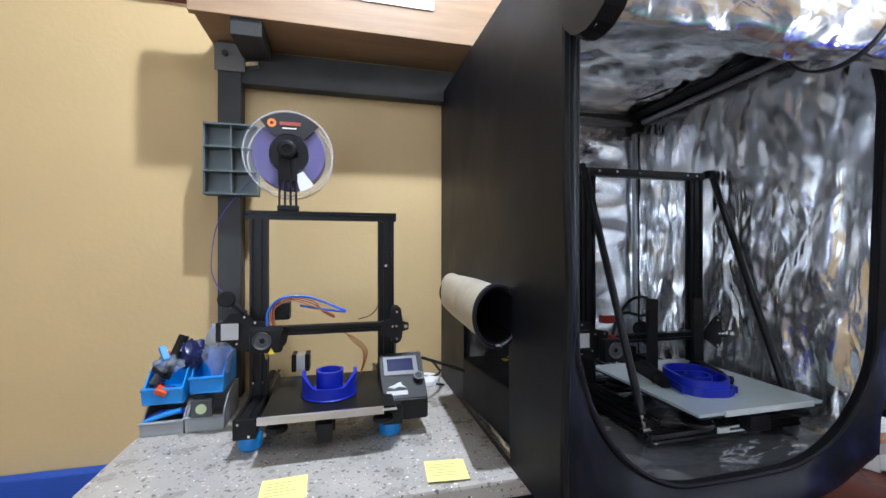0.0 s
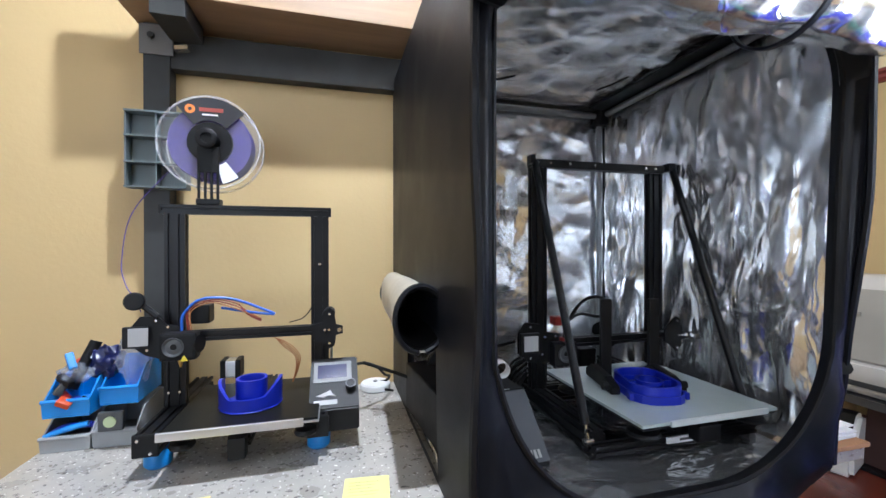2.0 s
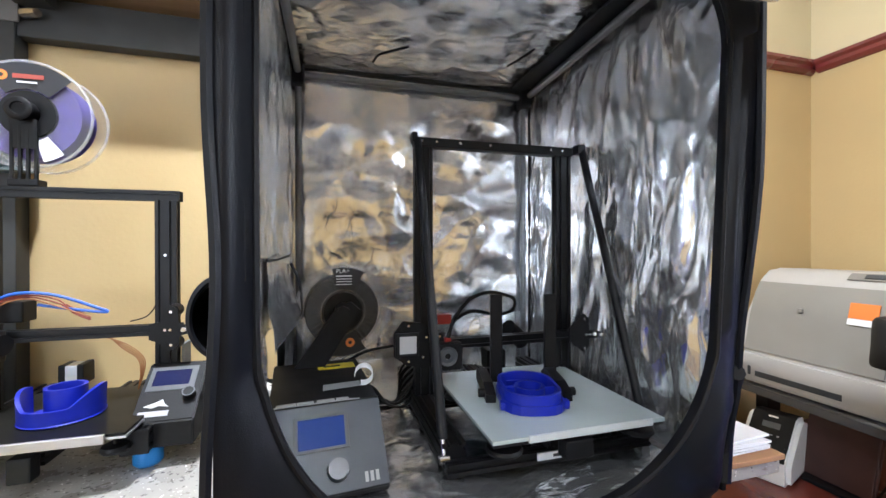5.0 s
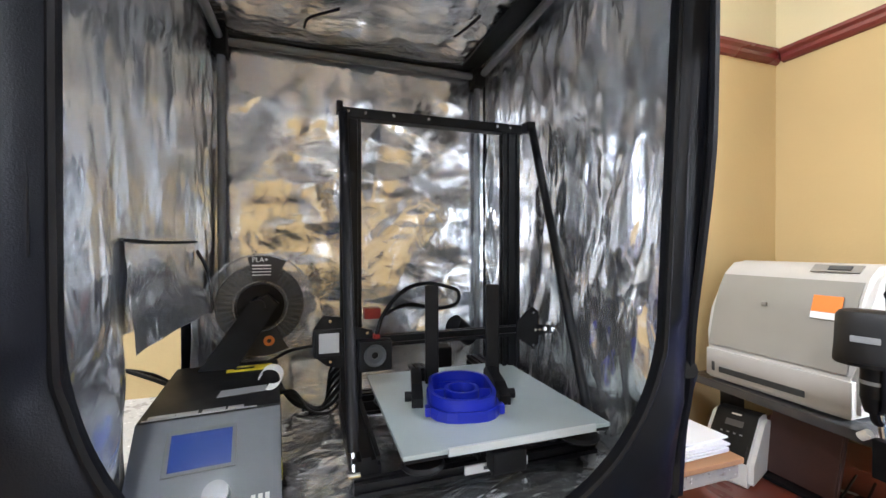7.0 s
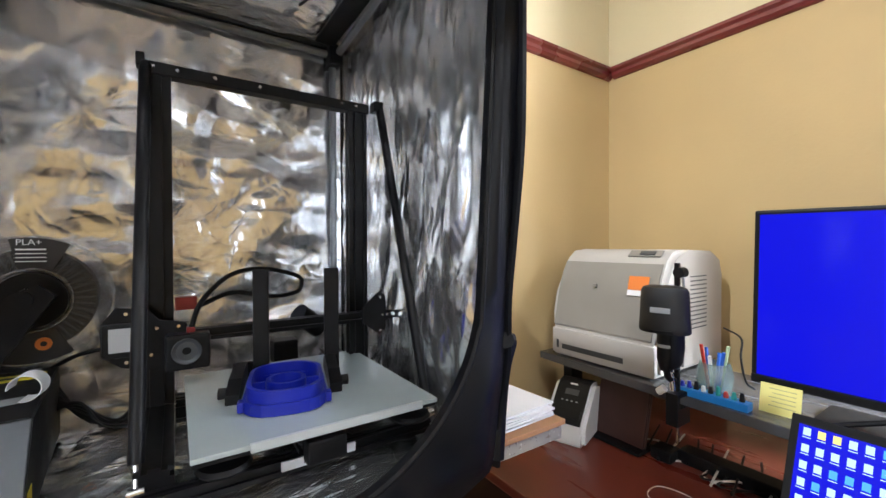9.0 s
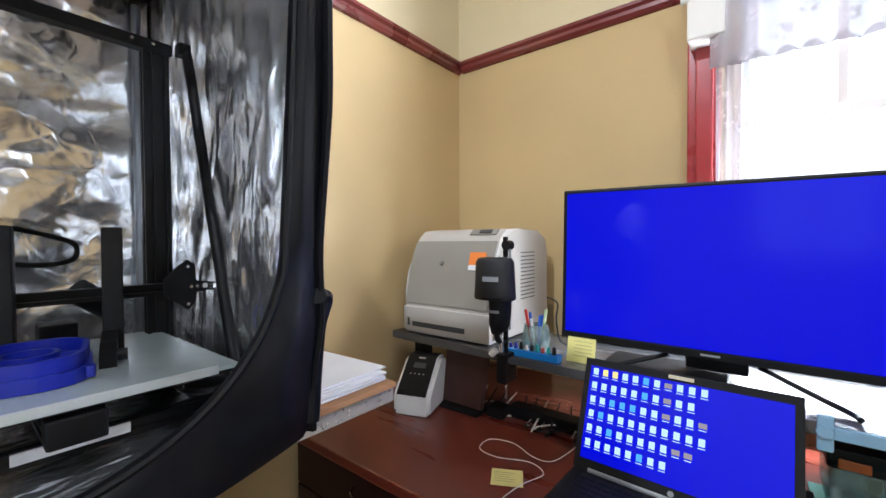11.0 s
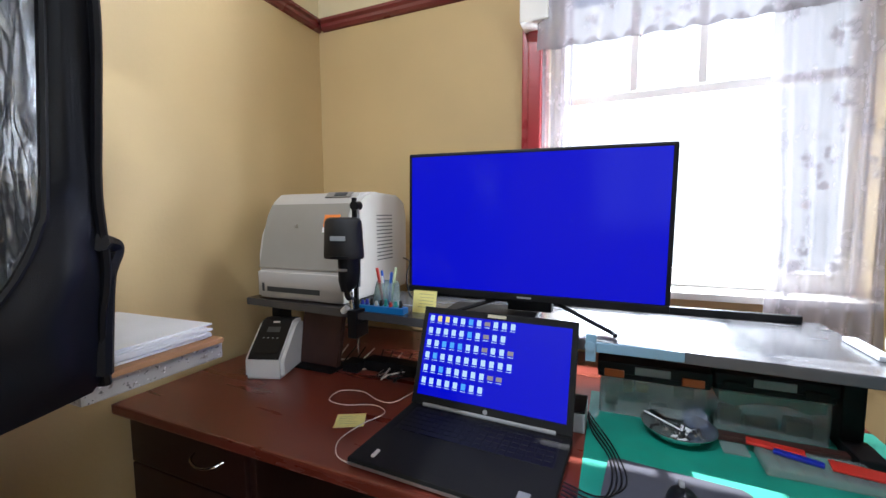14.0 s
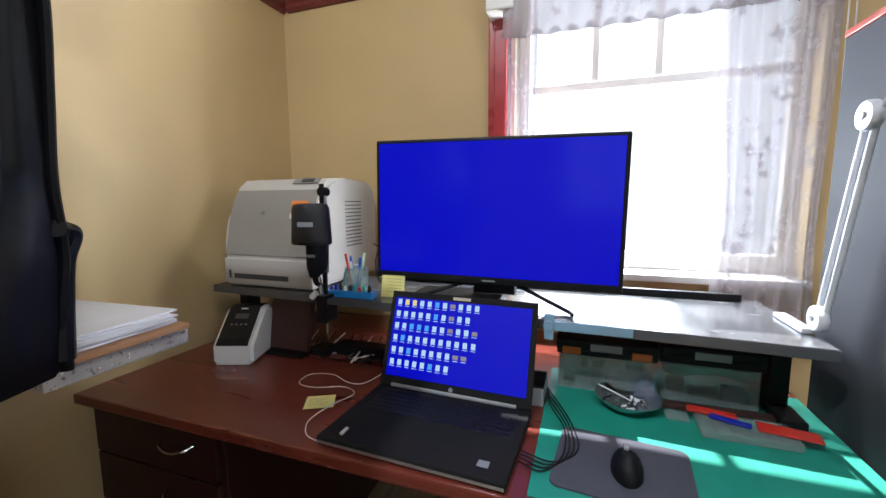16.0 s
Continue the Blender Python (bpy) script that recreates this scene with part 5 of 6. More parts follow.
solid("navy_bag", crumple((-0.345, 1.06, TOPZ + 0.160), 0.030, 0.025, 0.035, 14), NAVY, "crumpled navy plastic bag in the blue bin", "bag", smooth=True)
tb = thing("black_tool", (-0.372, 1.05, TOPZ + 0.12), "black tool with a white label standing in the bin", "tool")
part("shaft", Cy((-0.392, 1.03, TOPZ + 0.115), (-0.362, 1.06, TOPZ + 0.205), 0.011, seg=18), BLACKP, tb, smooth=True)
part("label", ring(bmesh.new(), (-0.370, 1.052, TOPZ + 0.181), (0.30, 0.30, 0.9), [(0.0113, -0.009), (0.0116, -0.009), (0.0116, 0.009), (0.0113, 0.009), (0.0113, -0.009)], seg=20, arc=(180, 330)), PAPER, tb)
solid("plastic_bag", crumple((-0.285, 1.045, TOPZ + 0.17), 0.03, 0.03, 0.06, 3), BAG, "crumpled clear bag of parts in the bin", "bag", smooth=True)
solid("plastic_bag", crumple((-0.385, 1.035, TOPZ + 0.145), 0.03, 0.022, 0.020, 8), BAG, "crumpled clear bag of parts in the bin", "bag", smooth=True)
gd = thing("dial_gauge", (-0.305, 0.985, TOPZ + 0.05), "dark round gauge with a pale green face", "gauge")
part("body", B(-0.325, -0.281, 0.983, 0.9935, TOPZ + 0.036, TOPZ + 0.076, bev=0.004), DGREY, gd)
part("face", Cy((-0.303, 0.983, TOPZ + 0.056), (-0.303, 0.981, TOPZ + 0.056), 0.011, seg=24), GREEN, gd)


def sticky(corners_c, ang, z, label, size=0.076, lean=None):
    e = Matrix.Translation((corners_c[0], corners_c[1], z)) @ Matrix.Rotation(radians(ang), 4, "Z")
    def f(u, v):
        return e @ Vector(((u - 0.5) * size, (v - 0.5) * size, 0.0006 + 0.004 * max(0, 0.35 - v) ** 2 * 8))
    s = solid("sticky_note", sheet(bmesh.new(), f, 4, 10, 0.0003), NOTE, label, "note")
    for k in range(5):
        w = 0.05 - 0.006 * (k % 3)
        part("writing", B(-0.03, -0.03 + w, 0.022 - 0.009 * k, 0.0232 - 0.009 * k, 0.0009, 0.0012, m=e), mat("pencil_grey", (0.35, 0.34, 0.18), 0.8) if k == 0 else bpy.data.materials["pencil_grey"], s)
    return s


sticky((-0.098, 0.722), 3, TOPZ, "yellow sticky note with faint writing on the worktop")
sticky((0.184, 0.712), -6, TOPZ, "yellow sticky note with faint writing on the worktop")

# ---- large 3D printer inside the tent ----
DRED = mat("dark_red_anodised", (0.22, 0.015, 0.012), 0.4)
cp = thing("large_printer", (0.78, 0.8, TZ0 + 0.006), "large black open-frame 3D printer with diagonal braces", "3D printer")
for x in (0.604, 0.940):
    part("upright", bar(bmesh.new(), (x, 0.905, 1.12), (x, 0.905, 1.648), 0.039, 0.02), BLACK, cp)
tb = part("top_bar", B(0.583, 0.965, 0.893, 0.918, 1.6485, 1.668, bev=0.002), BLACK, cp)
screws(tb, [(0.60, 0.893, 1.659), (0.632, 0.893, 1.659), (0.685, 0.893, 1.659), (0.755, 0.893, 1.659), (0.905, 0.893, 1.659), (0.935, 0.893, 1.659)])
for x in (0.582, 0.985):
    part("brace_tab", B(x - 0.012 if x > 0.8 else x - 0.004, x + 0.008, 0.885, 0.91, 1.655, 1.676, bev=0.002), BLACK, cp)
for x0, x1 in ((0.590, 0.587), (0.988, 0.975)):
    br = part("brace", Cy((x0, 0.892, 1.66), (x1, 0.69, 1.125), 0.0085, seg=18), BLACK, cp, "black diagonal brace tube", smooth=True)
    part("brace_end", Cy((x1, 0.69, 1.124), (x1, 0.682, 1.100), 0.004, seg=12), CHROME, br)
    part("brace_joint", Cy((x1 - 0.008, 0.68, 1.096), (x1 + 0.008, 0.68, 1.096), 0.007, seg=16), CHROME, br, smooth=True)
for x in (0.604, 0.945):
    part("side_rail", bar(bmesh.new(), (x, 0.68, 1.10), (x, 1.12, 1.10), 0.039, 0.038), BLACK, cp)
part("front_rail", bar(bmesh.new(), (0.585, 0.665, 1.088), (0.965, 0.665, 1.088), 0.019, 0.019, u=(0, 1, 0)), BLACK, cp)
part("rear_rail", bar(bmesh.new(), (0.625, 0.93, 1.10), (0.925, 0.93, 1.10), 0.038, 0.038, u=(0, 1, 0)), BLACK, cp)
part("bed_rail", bar(bmesh.new(), (0.78, 0.66, 1.107), (0.78, 1.10, 1.107), 0.038, 0.018), BLACK, cp)
for x, y in ((0.61, 0.70), (0.938, 0.695), (0.61, 1.09), (0.938, 1.09)):
    part("foot", ring(bmesh.new(), (x, y, TZ0 + 0.008), (0, 0, 1), [(0, 0), (0.018, 0), (0.020, 0.004), (0.018, 0.019), (0, 0.019)], seg=24), BLACKP, cp, smooth=True)
gb = part("heated_bed", B(0.639, 0.940, 0.603, 0.926, 1.142, 1.1465, bev=0.001), BLACKP, cp, "black heated bed plate")
part("glass", B(0.637, 0.942, 0.601, 0.928, 1.1475, 1.1535, bev=0.001), GLASSBED, gb, "pale grey-green glass plate")
part("clip_strip", B(0.694, 0.915, 0.5970, 0.6008, 1.1455, 1.1560, bev=0.0008), GREYCLIP, gb, "silver edge clip")
part("bed_bracket", B(0.757, 0.806, 0.60, 0.625, 1.108, 1.138, bev=0.003), BLACKP, cp)
ml = part("maker_plate", B(0.737, 0.836, 0.6505, 0.654, 1.086, 1.098), PAPER, cp, "white maker plate")
part("plate_print", B(0.765, 0.81, 0.6495, 0.6505, 1.090, 1.0945), DGREY, ml)
for x in (0.672, 0.918):
    for y in (0.64, 0.87):
        part("levelling_knob", ring(bmesh.new(), (x, y, 1.117), (0, 0, 1), [(0.004, 0), (0.027, 0), (0.030, 0.004), (0.027, 0.009), (0.012, 0.012), (0.004, 0.012), (0.004, 0.025), (0, 0.025)], seg=30), BLACKP, cp, smooth=True)
part("gantry_bar", bar(bmesh.new(), (0.565, 0.878, 1.232), (0.985, 0.878, 1.232), 0.02, 0.02, u=(0, 1, 0)), BLACK, cp)
bm = prism(bmesh.new(), [(0.935, 1.22), (0.958, 1.205), (0.972, 1.193), (0.985, 1.205), (0.986, 1.222), (1.012, 1.226), (1.012, 1.240), (0.986, 1.244), (0.984, 1.272), (0.972, 1.282), (0.958, 1.272), (0.935, 1.25)], (0, 0.866, 0), (1, 0, 0), (0, 0, 1), (0, -0.004, 0))
g2 = part("gantry_plate", bm, BLACKP, cp)
screws(g2, [(0.972, 0.862, 1.27), (0.972, 0.862, 1.203), (0.977, 0.862, 1.234), (0.987, 0.862, 1.234)])
screws(g2, [(1.0, 0.862, 1.234)], r=0.006)
bm = prism(bmesh.new(), [(0.64, 1.255), (0.64, 1.20), (0.60, 1.185), (0.56, 1.195), (0.535, 1.215), (0.535, 1.26), (0.553, 1.285), (0.59, 1.28), (0.605, 1.262)], (0, 0.872, 0), (1, 0, 0), (0, 0, 1), (0, -0.004, 0))
e2 = part("extruder_plate", bm, BLACKP, cp)
screws(e2, [(0.565, 0.868, 1.275), (0.565, 0.868, 1.203), (0.602, 0.868, 1.25), (0.595, 0.868, 1.21), (0.63, 0.868, 1.25)])
part("extruder_motor", B(0.537, 0.585, 0.858, 0.867, 1.212, 1.262, bev=0.003), BLACKP, e2)
part("label", B(0.5455, 0.5795, 0.8555, 0.8575, 1.221, 1.2555, bev=0.0007), PRINTW, e2, "white square label with rounded border")
h2 = part("print_head", B(0.612, 0.672, 0.84, 0.868, 1.185, 1.24, bev=0.005), BLACKP, cp, "black print head shroud")
part("fan", ring(bmesh.new(), (0.64, 0.839, 1.215), (0, -1, 0), [(0.006, 0), (0.019, 0), (0.02, 0.003), (0.019, 0.004), (0.014, 0.001), (0.006, 0.002), (0.006, 0)], seg=28), DGREY, h2, smooth=True)
part("heat_block", B(0.625, 0.655, 0.862, 0.885, 1.275, 1.295, bev=0.002), DRED, cp, "red extruder lever")
part("heat_block", B(0.640, 0.652, 0.855, 0.868, 1.235, 1.248, bev=0.002), DRED, cp, "red fitting")
part("feed_tube", Tu([(0.645, 0.86, 1.24), (0.66, 0.86, 1.285), (0.70, 0.87, 1.325), (0.75, 0.89, 1.335), (0.80, 0.92, 1.325), (0.835, 0.94, 1.31), (0.83, 0.94, 1.285), (0.78, 0.92, 1.28), (0.71, 0.89, 1.295), (0.66, 0.87, 1.28)], 0.004), RUBBER, cp, "black sleeved feed tube", smooth=True)
part("rear_motor", B(0.80, 0.85, 1.02, 1.07, 1.12, 1.17, bev=0.004), BLACKP, cp)
part("rear_motor", Cy((0.845, 1.0, 1.23), (0.895, 1.02, 1.19), 0.022, seg=20), BLACKP, cp, smooth=True)

# printed bracket pair and blue ring part on the glass
cx, cy = 0.762, 0.735
pb = thing("printed_part", (0, 0, 1.1545), "blue printed oval ring part standing on the glass bed", "printed part")


def ring_wall(outer, inner, z0, z1):
    bm = bmesh.new()
    n = len(outer)
    rows = []
    for (a, b), (c, d) in zip(outer, inner):
        rows.append([bm.verts.new((a, b, z0)), bm.verts.new((a, b, z1)), bm.verts.new((c, d, z1)), bm.verts.new((c, d, z0))])
    for i in range(n):
        p, q = rows[i], rows[(i + 1) % n]
        for j in range(4):
            bm.faces.new((p[j], q[j], q[(j + 1) % 4], p[(j + 1) % 4]))
    return bm


# built about its own centre, then set down a little askew on the bed
part("outer_wall", ring_wall(rounded(-0.051, 0.051, -0.074, 0.068, 0.045, 10), rounded(-0.0455, 0.0455, -0.068, 0.0625, 0.040, 10), 1.1545, 1.186), BLUEP, pb, smooth=True)
part("plinth", ring_wall(rounded(-0.0545, 0.0545, -0.0775, 0.060, 0.040, 4), rounded(-0.0512, 0.0512, -0.0742, 0.0570, 0.037, 4), 1.1545, 1.170), BLUEP, pb)
part("floor_ring", ring_wall(rounded(-0.0450, 0.0450, -0.0675, 0.062, 0.0395, 10), rounded(-0.022, 0.022, -0.037, 0.007, 0.0218, 10), 1.1545, 1.160), BLUEP, pb, smooth=True)
part("inner_wall", ring_wall(rounded(-0.027, 0.027, -0.042, 0.012, 0.0268, 10), rounded(-0.022, 0.022, -0.037, 0.007, 0.0218, 10), 1.1605, 1.185), BLUEP, pb, smooth=True)
for q in (-1, 1):
    part("ear", B(q * 0.0515, q * 0.0600, -0.055, -0.040, 1.156, 1.170, bev=0.002), BLUEP, pb)
    part("web", B(q * 0.0275, q * 0.0450, -0.017, -0.013, 1.161, 1.182), BLUEP, pb)
pb.location, pb.rotation_euler = (cx, cy, 1.1545), (0, 0, radians(-13))
for q, ux in ((-1, -0.040), (1, 0.074)):
    bk = thing("bed_clamp", (0, 0, 1.1545), "black printed upright clamp beside the blue part", "clamp", group="clamps on the bed")
    part("upright", B(ux - 0.0125, ux + 0.0125, 0.093, 0.105, 1.1545, 1.336, bev=0.002), BLACKP, bk)
    part("upright_rib", B(ux + 0.008, ux + 0.0118, 0.1055, 0.117, 1.1545, 1.330, bev=0.001), BLACKP, bk)
    x0, x1 = sorted((q * 0.061, q * 0.079))
    part("block", prism(bmesh.new(), [(-0.016, 0.0), (0.118, 0.0), (0.118, 0.016), (0.092, 0.030), (0.02, 0.026), (-0.016, 0.014)], (x0, 0, 1.1545), (0, 1, 0), (0, 0, 1), (x1 - x0, 0, 0)), BLACKP, bk)
    part("web", B(min(ux, q * 0.070), max(ux, q * 0.070), 0.106, 0.1165, 1.1555, 1.180, bev=0.002), BLACKP, bk)
    part("screw_knob", Cy((q * 0.079, 0.004, 1.166), (q * 0.090, 0.004, 1.166), 0.008, seg=12), BLACKP, bk, smooth=True)
    bk.location, bk.rotation_euler = (cx, cy, 1.1545), (0, 0, radians(-13))

# control box of the large printer
cu = thing("printer_control_box", (0.40, 0.86, TZ0 + 0.006), "black control box with slanted grey face and blue display", "control box")
CM = Matrix.Translation((0.405, 0.742, 0.010)) @ Matrix.Rotation(radians(5), 4, "Z")
bm = prism(bmesh.new(), [(0, 1.172), (0.25, 1.172), (0.25, 1.064), (-0.088, 1.064), (-0.088, 1.072)], (-0.086, 0, 0), (0, 1, 0), (0, 0, 1), (0.172, 0, 0))
bmesh.ops.bevel(bm, geom=bm.edges[:], offset=0.002, segments=2, affect="EDGES")
bmesh.ops.transform(bm, matrix=CM, verts=bm.verts)
part("case", bm, BLACKP, cu)
FM = CM @ Matrix.Translation((0, -0.088, 1.0725)) @ Matrix.Rotation(math.atan2(0.1, 0.088), 4, "X")
fp = part("face_plate", B(-0.085, 0.085, 0.001, 0.130, 0.0003, 0.002, bev=0.0006, m=FM), CTRL, cu, "slate grey metal face plate")
part("display_frame", B(-0.049, 0.032, 0.060, 0.114, 0.0016, 0.0034, bev=0.0006, m=FM), DGREY, fp)
part("display", B(-0.043, 0.026, 0.065, 0.109, 0.003, 0.0042, m=FM), LCD, fp, "blue lit display")
part("knob", Cy(FM @ Vector((0.012, 0.030, 0.002)), FM @ Vector((0.012, 0.030, 0.016)), 0.0155, 0.0145, seg=32), mat("dull_knob_metal", (0.14, 0.14, 0.15), 0.4, metal=1.0), fp, "polished metal knob", smooth=True)
for k in range(3):
    part("lettering", B(0.05 + 0.008 * k, 0.055 + 0.008 * k, 0.008, 0.022, 0.0018, 0.0026, m=FM), PRINTW, fp)
for k, w in enumerate((0.030, 0.026, 0.028, 0.02)):
    part("maker_mark", B(-0.075 + 0.031 * k, -0.075 + 0.031 * k + w, 0.007, 0.016, 1.1722, 1.1728, m=CM), PRINTW, cu, "white emblem bar")
part("edge_strip", B(-0.080, 0.055, 0.001, 0.004, 1.1722, 1.1732, m=CM), PRINTW, cu)
part("warning_sticker", B(0.000, 0.075, 0.185, 0.222, 1.1722, 1.1728, m=CM), YELLOW, cu, "yellow warning sticker")
part("sticker_print", B(0.012, 0.045, 0.198, 0.208, 1.1728, 1.1732, m=CM), BLACKP, cu)
part("side_sticker", B(0.0862, 0.0868, -0.045, -0.02, 1.085, 1.105, m=CM), YELLOW, cu)
tp = thing("tape_loop", (0.46, 0.80, 1.1835), "curled white paper strip lying on the control box", "paper strip")
part("strip", prism(bmesh.new(), [(0.0, 0.0), (0.065, 0.012), (0.065, 0.040), (0.0, 0.030)], (0.40, 0.795, 1.1838), (1, 0, 0), (0, 1, 0), (0, 0, 0.0006)), GREY, tp)
part("curl", ring(bmesh.new(), (0.472, 0.82, 1.2005), (0.1, 1, 0), [(0.0155, -0.014), (0.0165, -0.014), (0.0165, 0.014), (0.0155, 0.014), (0.0155, -0.014)], seg=28, arc=(0, 290)), PAPER, tp, smooth=True)
ah = thing("spool_stand", (0.38, 0.97, 1.182), "black spool arm standing on the control box", "spool holder")
part("arm", prism(bmesh.new(), [(0.340, 1.1835), (0.402, 1.1835), (0.475, 1.30), (0.455, 1.318), (0.425, 1.305)], (0, 0.945, 0), (1, 0, 0), (0, 0, 1), (0, 0.012, 0)), BLACKP, ah)
part("axle", Cy((0.44, 0.94, 1.297), (0.44, 1.06, 1.297), 0.012, seg=20), BLACKP, ah, smooth=True)
C2 = (0.437, 1.015, 1.292)
s2 = spool(C2, (0.10, -1, 0), "clear spool of dark grey filament on a black arm", DARKFIL, R=0.1)
part("label", sector(C2, (0.10, -1, 0), 0.05, 0.098, 62, 104, 0.0335), LABELK, s2, "dark curved paper label")
part("label", sector(C2, (0.10, -1, 0), 0.05, 0.098, -118, -60, 0.0335), LABELK, s2, "dark curved paper label")
for k in range(4):
    part("label_bar", B(C2[0] - 0.012, C2[0] + 0.022, C2[1] - 0.0375, C2[1] - 0.0360, C2[2] + 0.060 + 0.006 * k, C2[2] + 0.0615 + 0.006 * k + (0.001 if k == 3 else 0)), PAPER, s2)
part("label_mark", ring(bmesh.new(), Vector(C2) + Vector((0.018, -0.038, -0.068)), (0.1, -1, 0), [(0.004, 0), (0.010, 0), (0.010, 0.001), (0.004, 0.001), (0.004, 0)], seg=24), ORANGE, s2, "coloured ring emblem")
bm = bmesh.new()
RIBQ = Vector((0.10, -1, 0)).to_track_quat("Z", "Y")
for k in range(40):
    t = 2 * math.pi * k / 40
    rm = Matrix.Translation(Vector(C2) + Vector((0.10, -1, 0)).normalized() * 0.0322) @ RIBQ.to_matrix().to_4x4() @ Matrix.Rotation(t, 4, "Z")
    box(bm, 0.050, 0.078, -0.0011, 0.0011, -0.0006, 0.0006, m=rm)
part("flange_ribs", bm, DGREY, s2, "fine moulded spokes of the flange")
part("flange_core", ring(bmesh.new(), Vector(C2) + Vector((0.10, -1, 0)).normalized() * 0.033, (0.10, -1, 0), [(0.0475, -0.002), (0.0500, -0.002), (0.0500, 0.001), (0.0475, 0.001), (0.0475, -0.002)], seg=48), CLEARRIM, s2, smooth=True)
tx = bpy.data.curves.new("label_text", "FONT")
tx.body, tx.size, tx.extrude = "PLA+", 0.013, 0.0003
tx.materials.append(PAPER)
to = new("label_text", tx)
to.parent = s2
to.matrix_basis = Matrix.Translation(-s2.location) @ Matrix.Translation((C2[0] - 0.012, C2[1] - 0.0375, C2[2] + 0.086)) @ pose(0, 0, 0, 90, 0, 5)
random.seed(3)
for k in range(7):
    y0 = 0.93 + 0.03 * k
    solid("printer_cable", Tu([(0.46, 0.96 + 0.004 * k, 1.12 + 0.008 * k), (0.50, 0.95 + 0.01 * k, 1.13 - 0.008 * k), (0.53 + 0.006 * k, 0.92 + 0.015 * k, 1.10 - 0.005 * k), (0.57, 0.93 + 0.01 * k, 1.09 + 0.01 * k), (0.60, 0.95, 1.12 + 0.012 * k)], 0.003 + 0.0008 * (k % 3), seg=7), RUBBER, "black printer cable running behind the frame", "cable", group="printer cables", smooth=True)
solid("printer_cable", Tu([(0.44, 1.02, 1.165), (0.49, 1.0, 1.195), (0.54, 0.99, 1.205), (0.58, 0.98, 1.215)], 0.0035), RUBBER, "black printer cable running behind the frame", "cable", group="printer cables", smooth=True)
solid("mains_cable", Tu([(0.20, 1.03, 1.176), (0.26, 1.0, 1.16), (0.31, 0.97, 1.145), (0.345, 0.97, 1.12), (0.36, 1.0, 1.08)], 0.0042), RUBBER, "black mains cable passing through the tent's vent", "cable", smooth=True)

# printed part on the small printer's bed
PZ = 1.1465
pr = thing("printed_part", (-0.028, 0.90, PZ), "blue printed cup holder part standing on the black bed", "printed part")
part("cup", ring(bmesh.new(), (-0.028, 0.912, PZ), (0, 0, 1), [(0.024, 0.004), (0.029, 0.004), (0.029, 0.050), (0.024, 0.050), (0.024, 0.004)], seg=40), BLUEP, pr, smooth=True)
part("base", ring(bmesh.new(), (-0.028, 0.905, PZ), (0, 0, 1), [(0.0, 0.0), (0.056, 0.0), (0.058, 0.002), (0.056, 0.004), (0.0, 0.004)], seg=48), BLUEP, pr, smooth=True)


def horn_wall():
    bm = bmesh.new()
    rows = []
    for k in range(49):
        t = radians(165 + 210 * k / 48)
        h = 0.026 + 0.026 * max(0.0, abs(math.cos(t)) - 0.55) / 0.45
        rows.append([bm.verts.new((-0.028 + r * math.cos(t), 0.905 + r * math.sin(t), PZ + z)) for r, z in ((0.057, 0.0042), (0.058, h), (0.052, h), (0.051, 0.0042))])
    for p, q in zip(rows, rows[1:]):
        for j in range(4):
            bm.faces.new((p[j], q[j], q[(j + 1) % 4], p[(j + 1) % 4]))
    bm.faces.new(rows[0])
    bm.faces.new(rows[-1])
    return bm


part("outer_wall", horn_wall(), BLUEP, pr, smooth=True)

# ---- papers at the worktop's end ----
solid("paper_board", B(1.042, 1.272, 0.640, 0.98, TOPE + 0.0005, TOPE + 0.011, bev=0.002), mat("brown_board", (0.36, 0.19, 0.09), 0.55, var=0.15), "thin brown wooden board under a paper stack", "board")
random.seed(21)
ps = thing("paper_stack", (1.15, 0.8, TOPE + 0.011), "loose stack of white paper sheets", "paper stack")
for k in range(7):
    m = pose(1.153 + random.uniform(-0.006, 0.006), 0.81 + random.uniform(-0.006, 0.006), TOPE + 0.0125 + 0.0042 * k, 0, 0, random.uniform(-3, 3))
    def f(u, v, m=m, k=k):
        return m @ Vector(((u - 0.5) * 0.21, (v - 0.5) * 0.297, 0.0008 * math.sin(5 * u + k) * v))
    part("sheet", sheet(bmesh.new(), f, 6, 6, 0.0034), PAPER, ps)

# ---- things on the desk ----
lb = thing("label_printer", (1.72, 0.97, DESK), "small white label printer with a black top", "label printer")
LBM = Matrix.Translation((1.649, 0.956, DESK)) @ Matrix.Rotation(radians(19), 4, "Z")


def label_body():
    prof = [(0.0, 0.004), (0.004, 0.0), (0.18, 0.0), (0.185, 0.006), (0.185, 0.135), (0.172, 0.162), (0.14, 0.168), (0.11, 0.165), (0.01, 0.075), (0.0, 0.06)]
    bm = prism(bmesh.new(), prof, (0, -0.066, 0.0005), (1, 0, 0), (0, 0, 1), (0, 0.132, 0))
    es = [e for e in bm.edges if len({round(v.co.y, 4) for v in e.verts}) == 1]
    bmesh.ops.bevel(bm, geom=es, offset=0.012, segments=4, affect="EDGES")
    bmesh.ops.transform(bm, matrix=LBM, verts=bm.verts)
    return bm


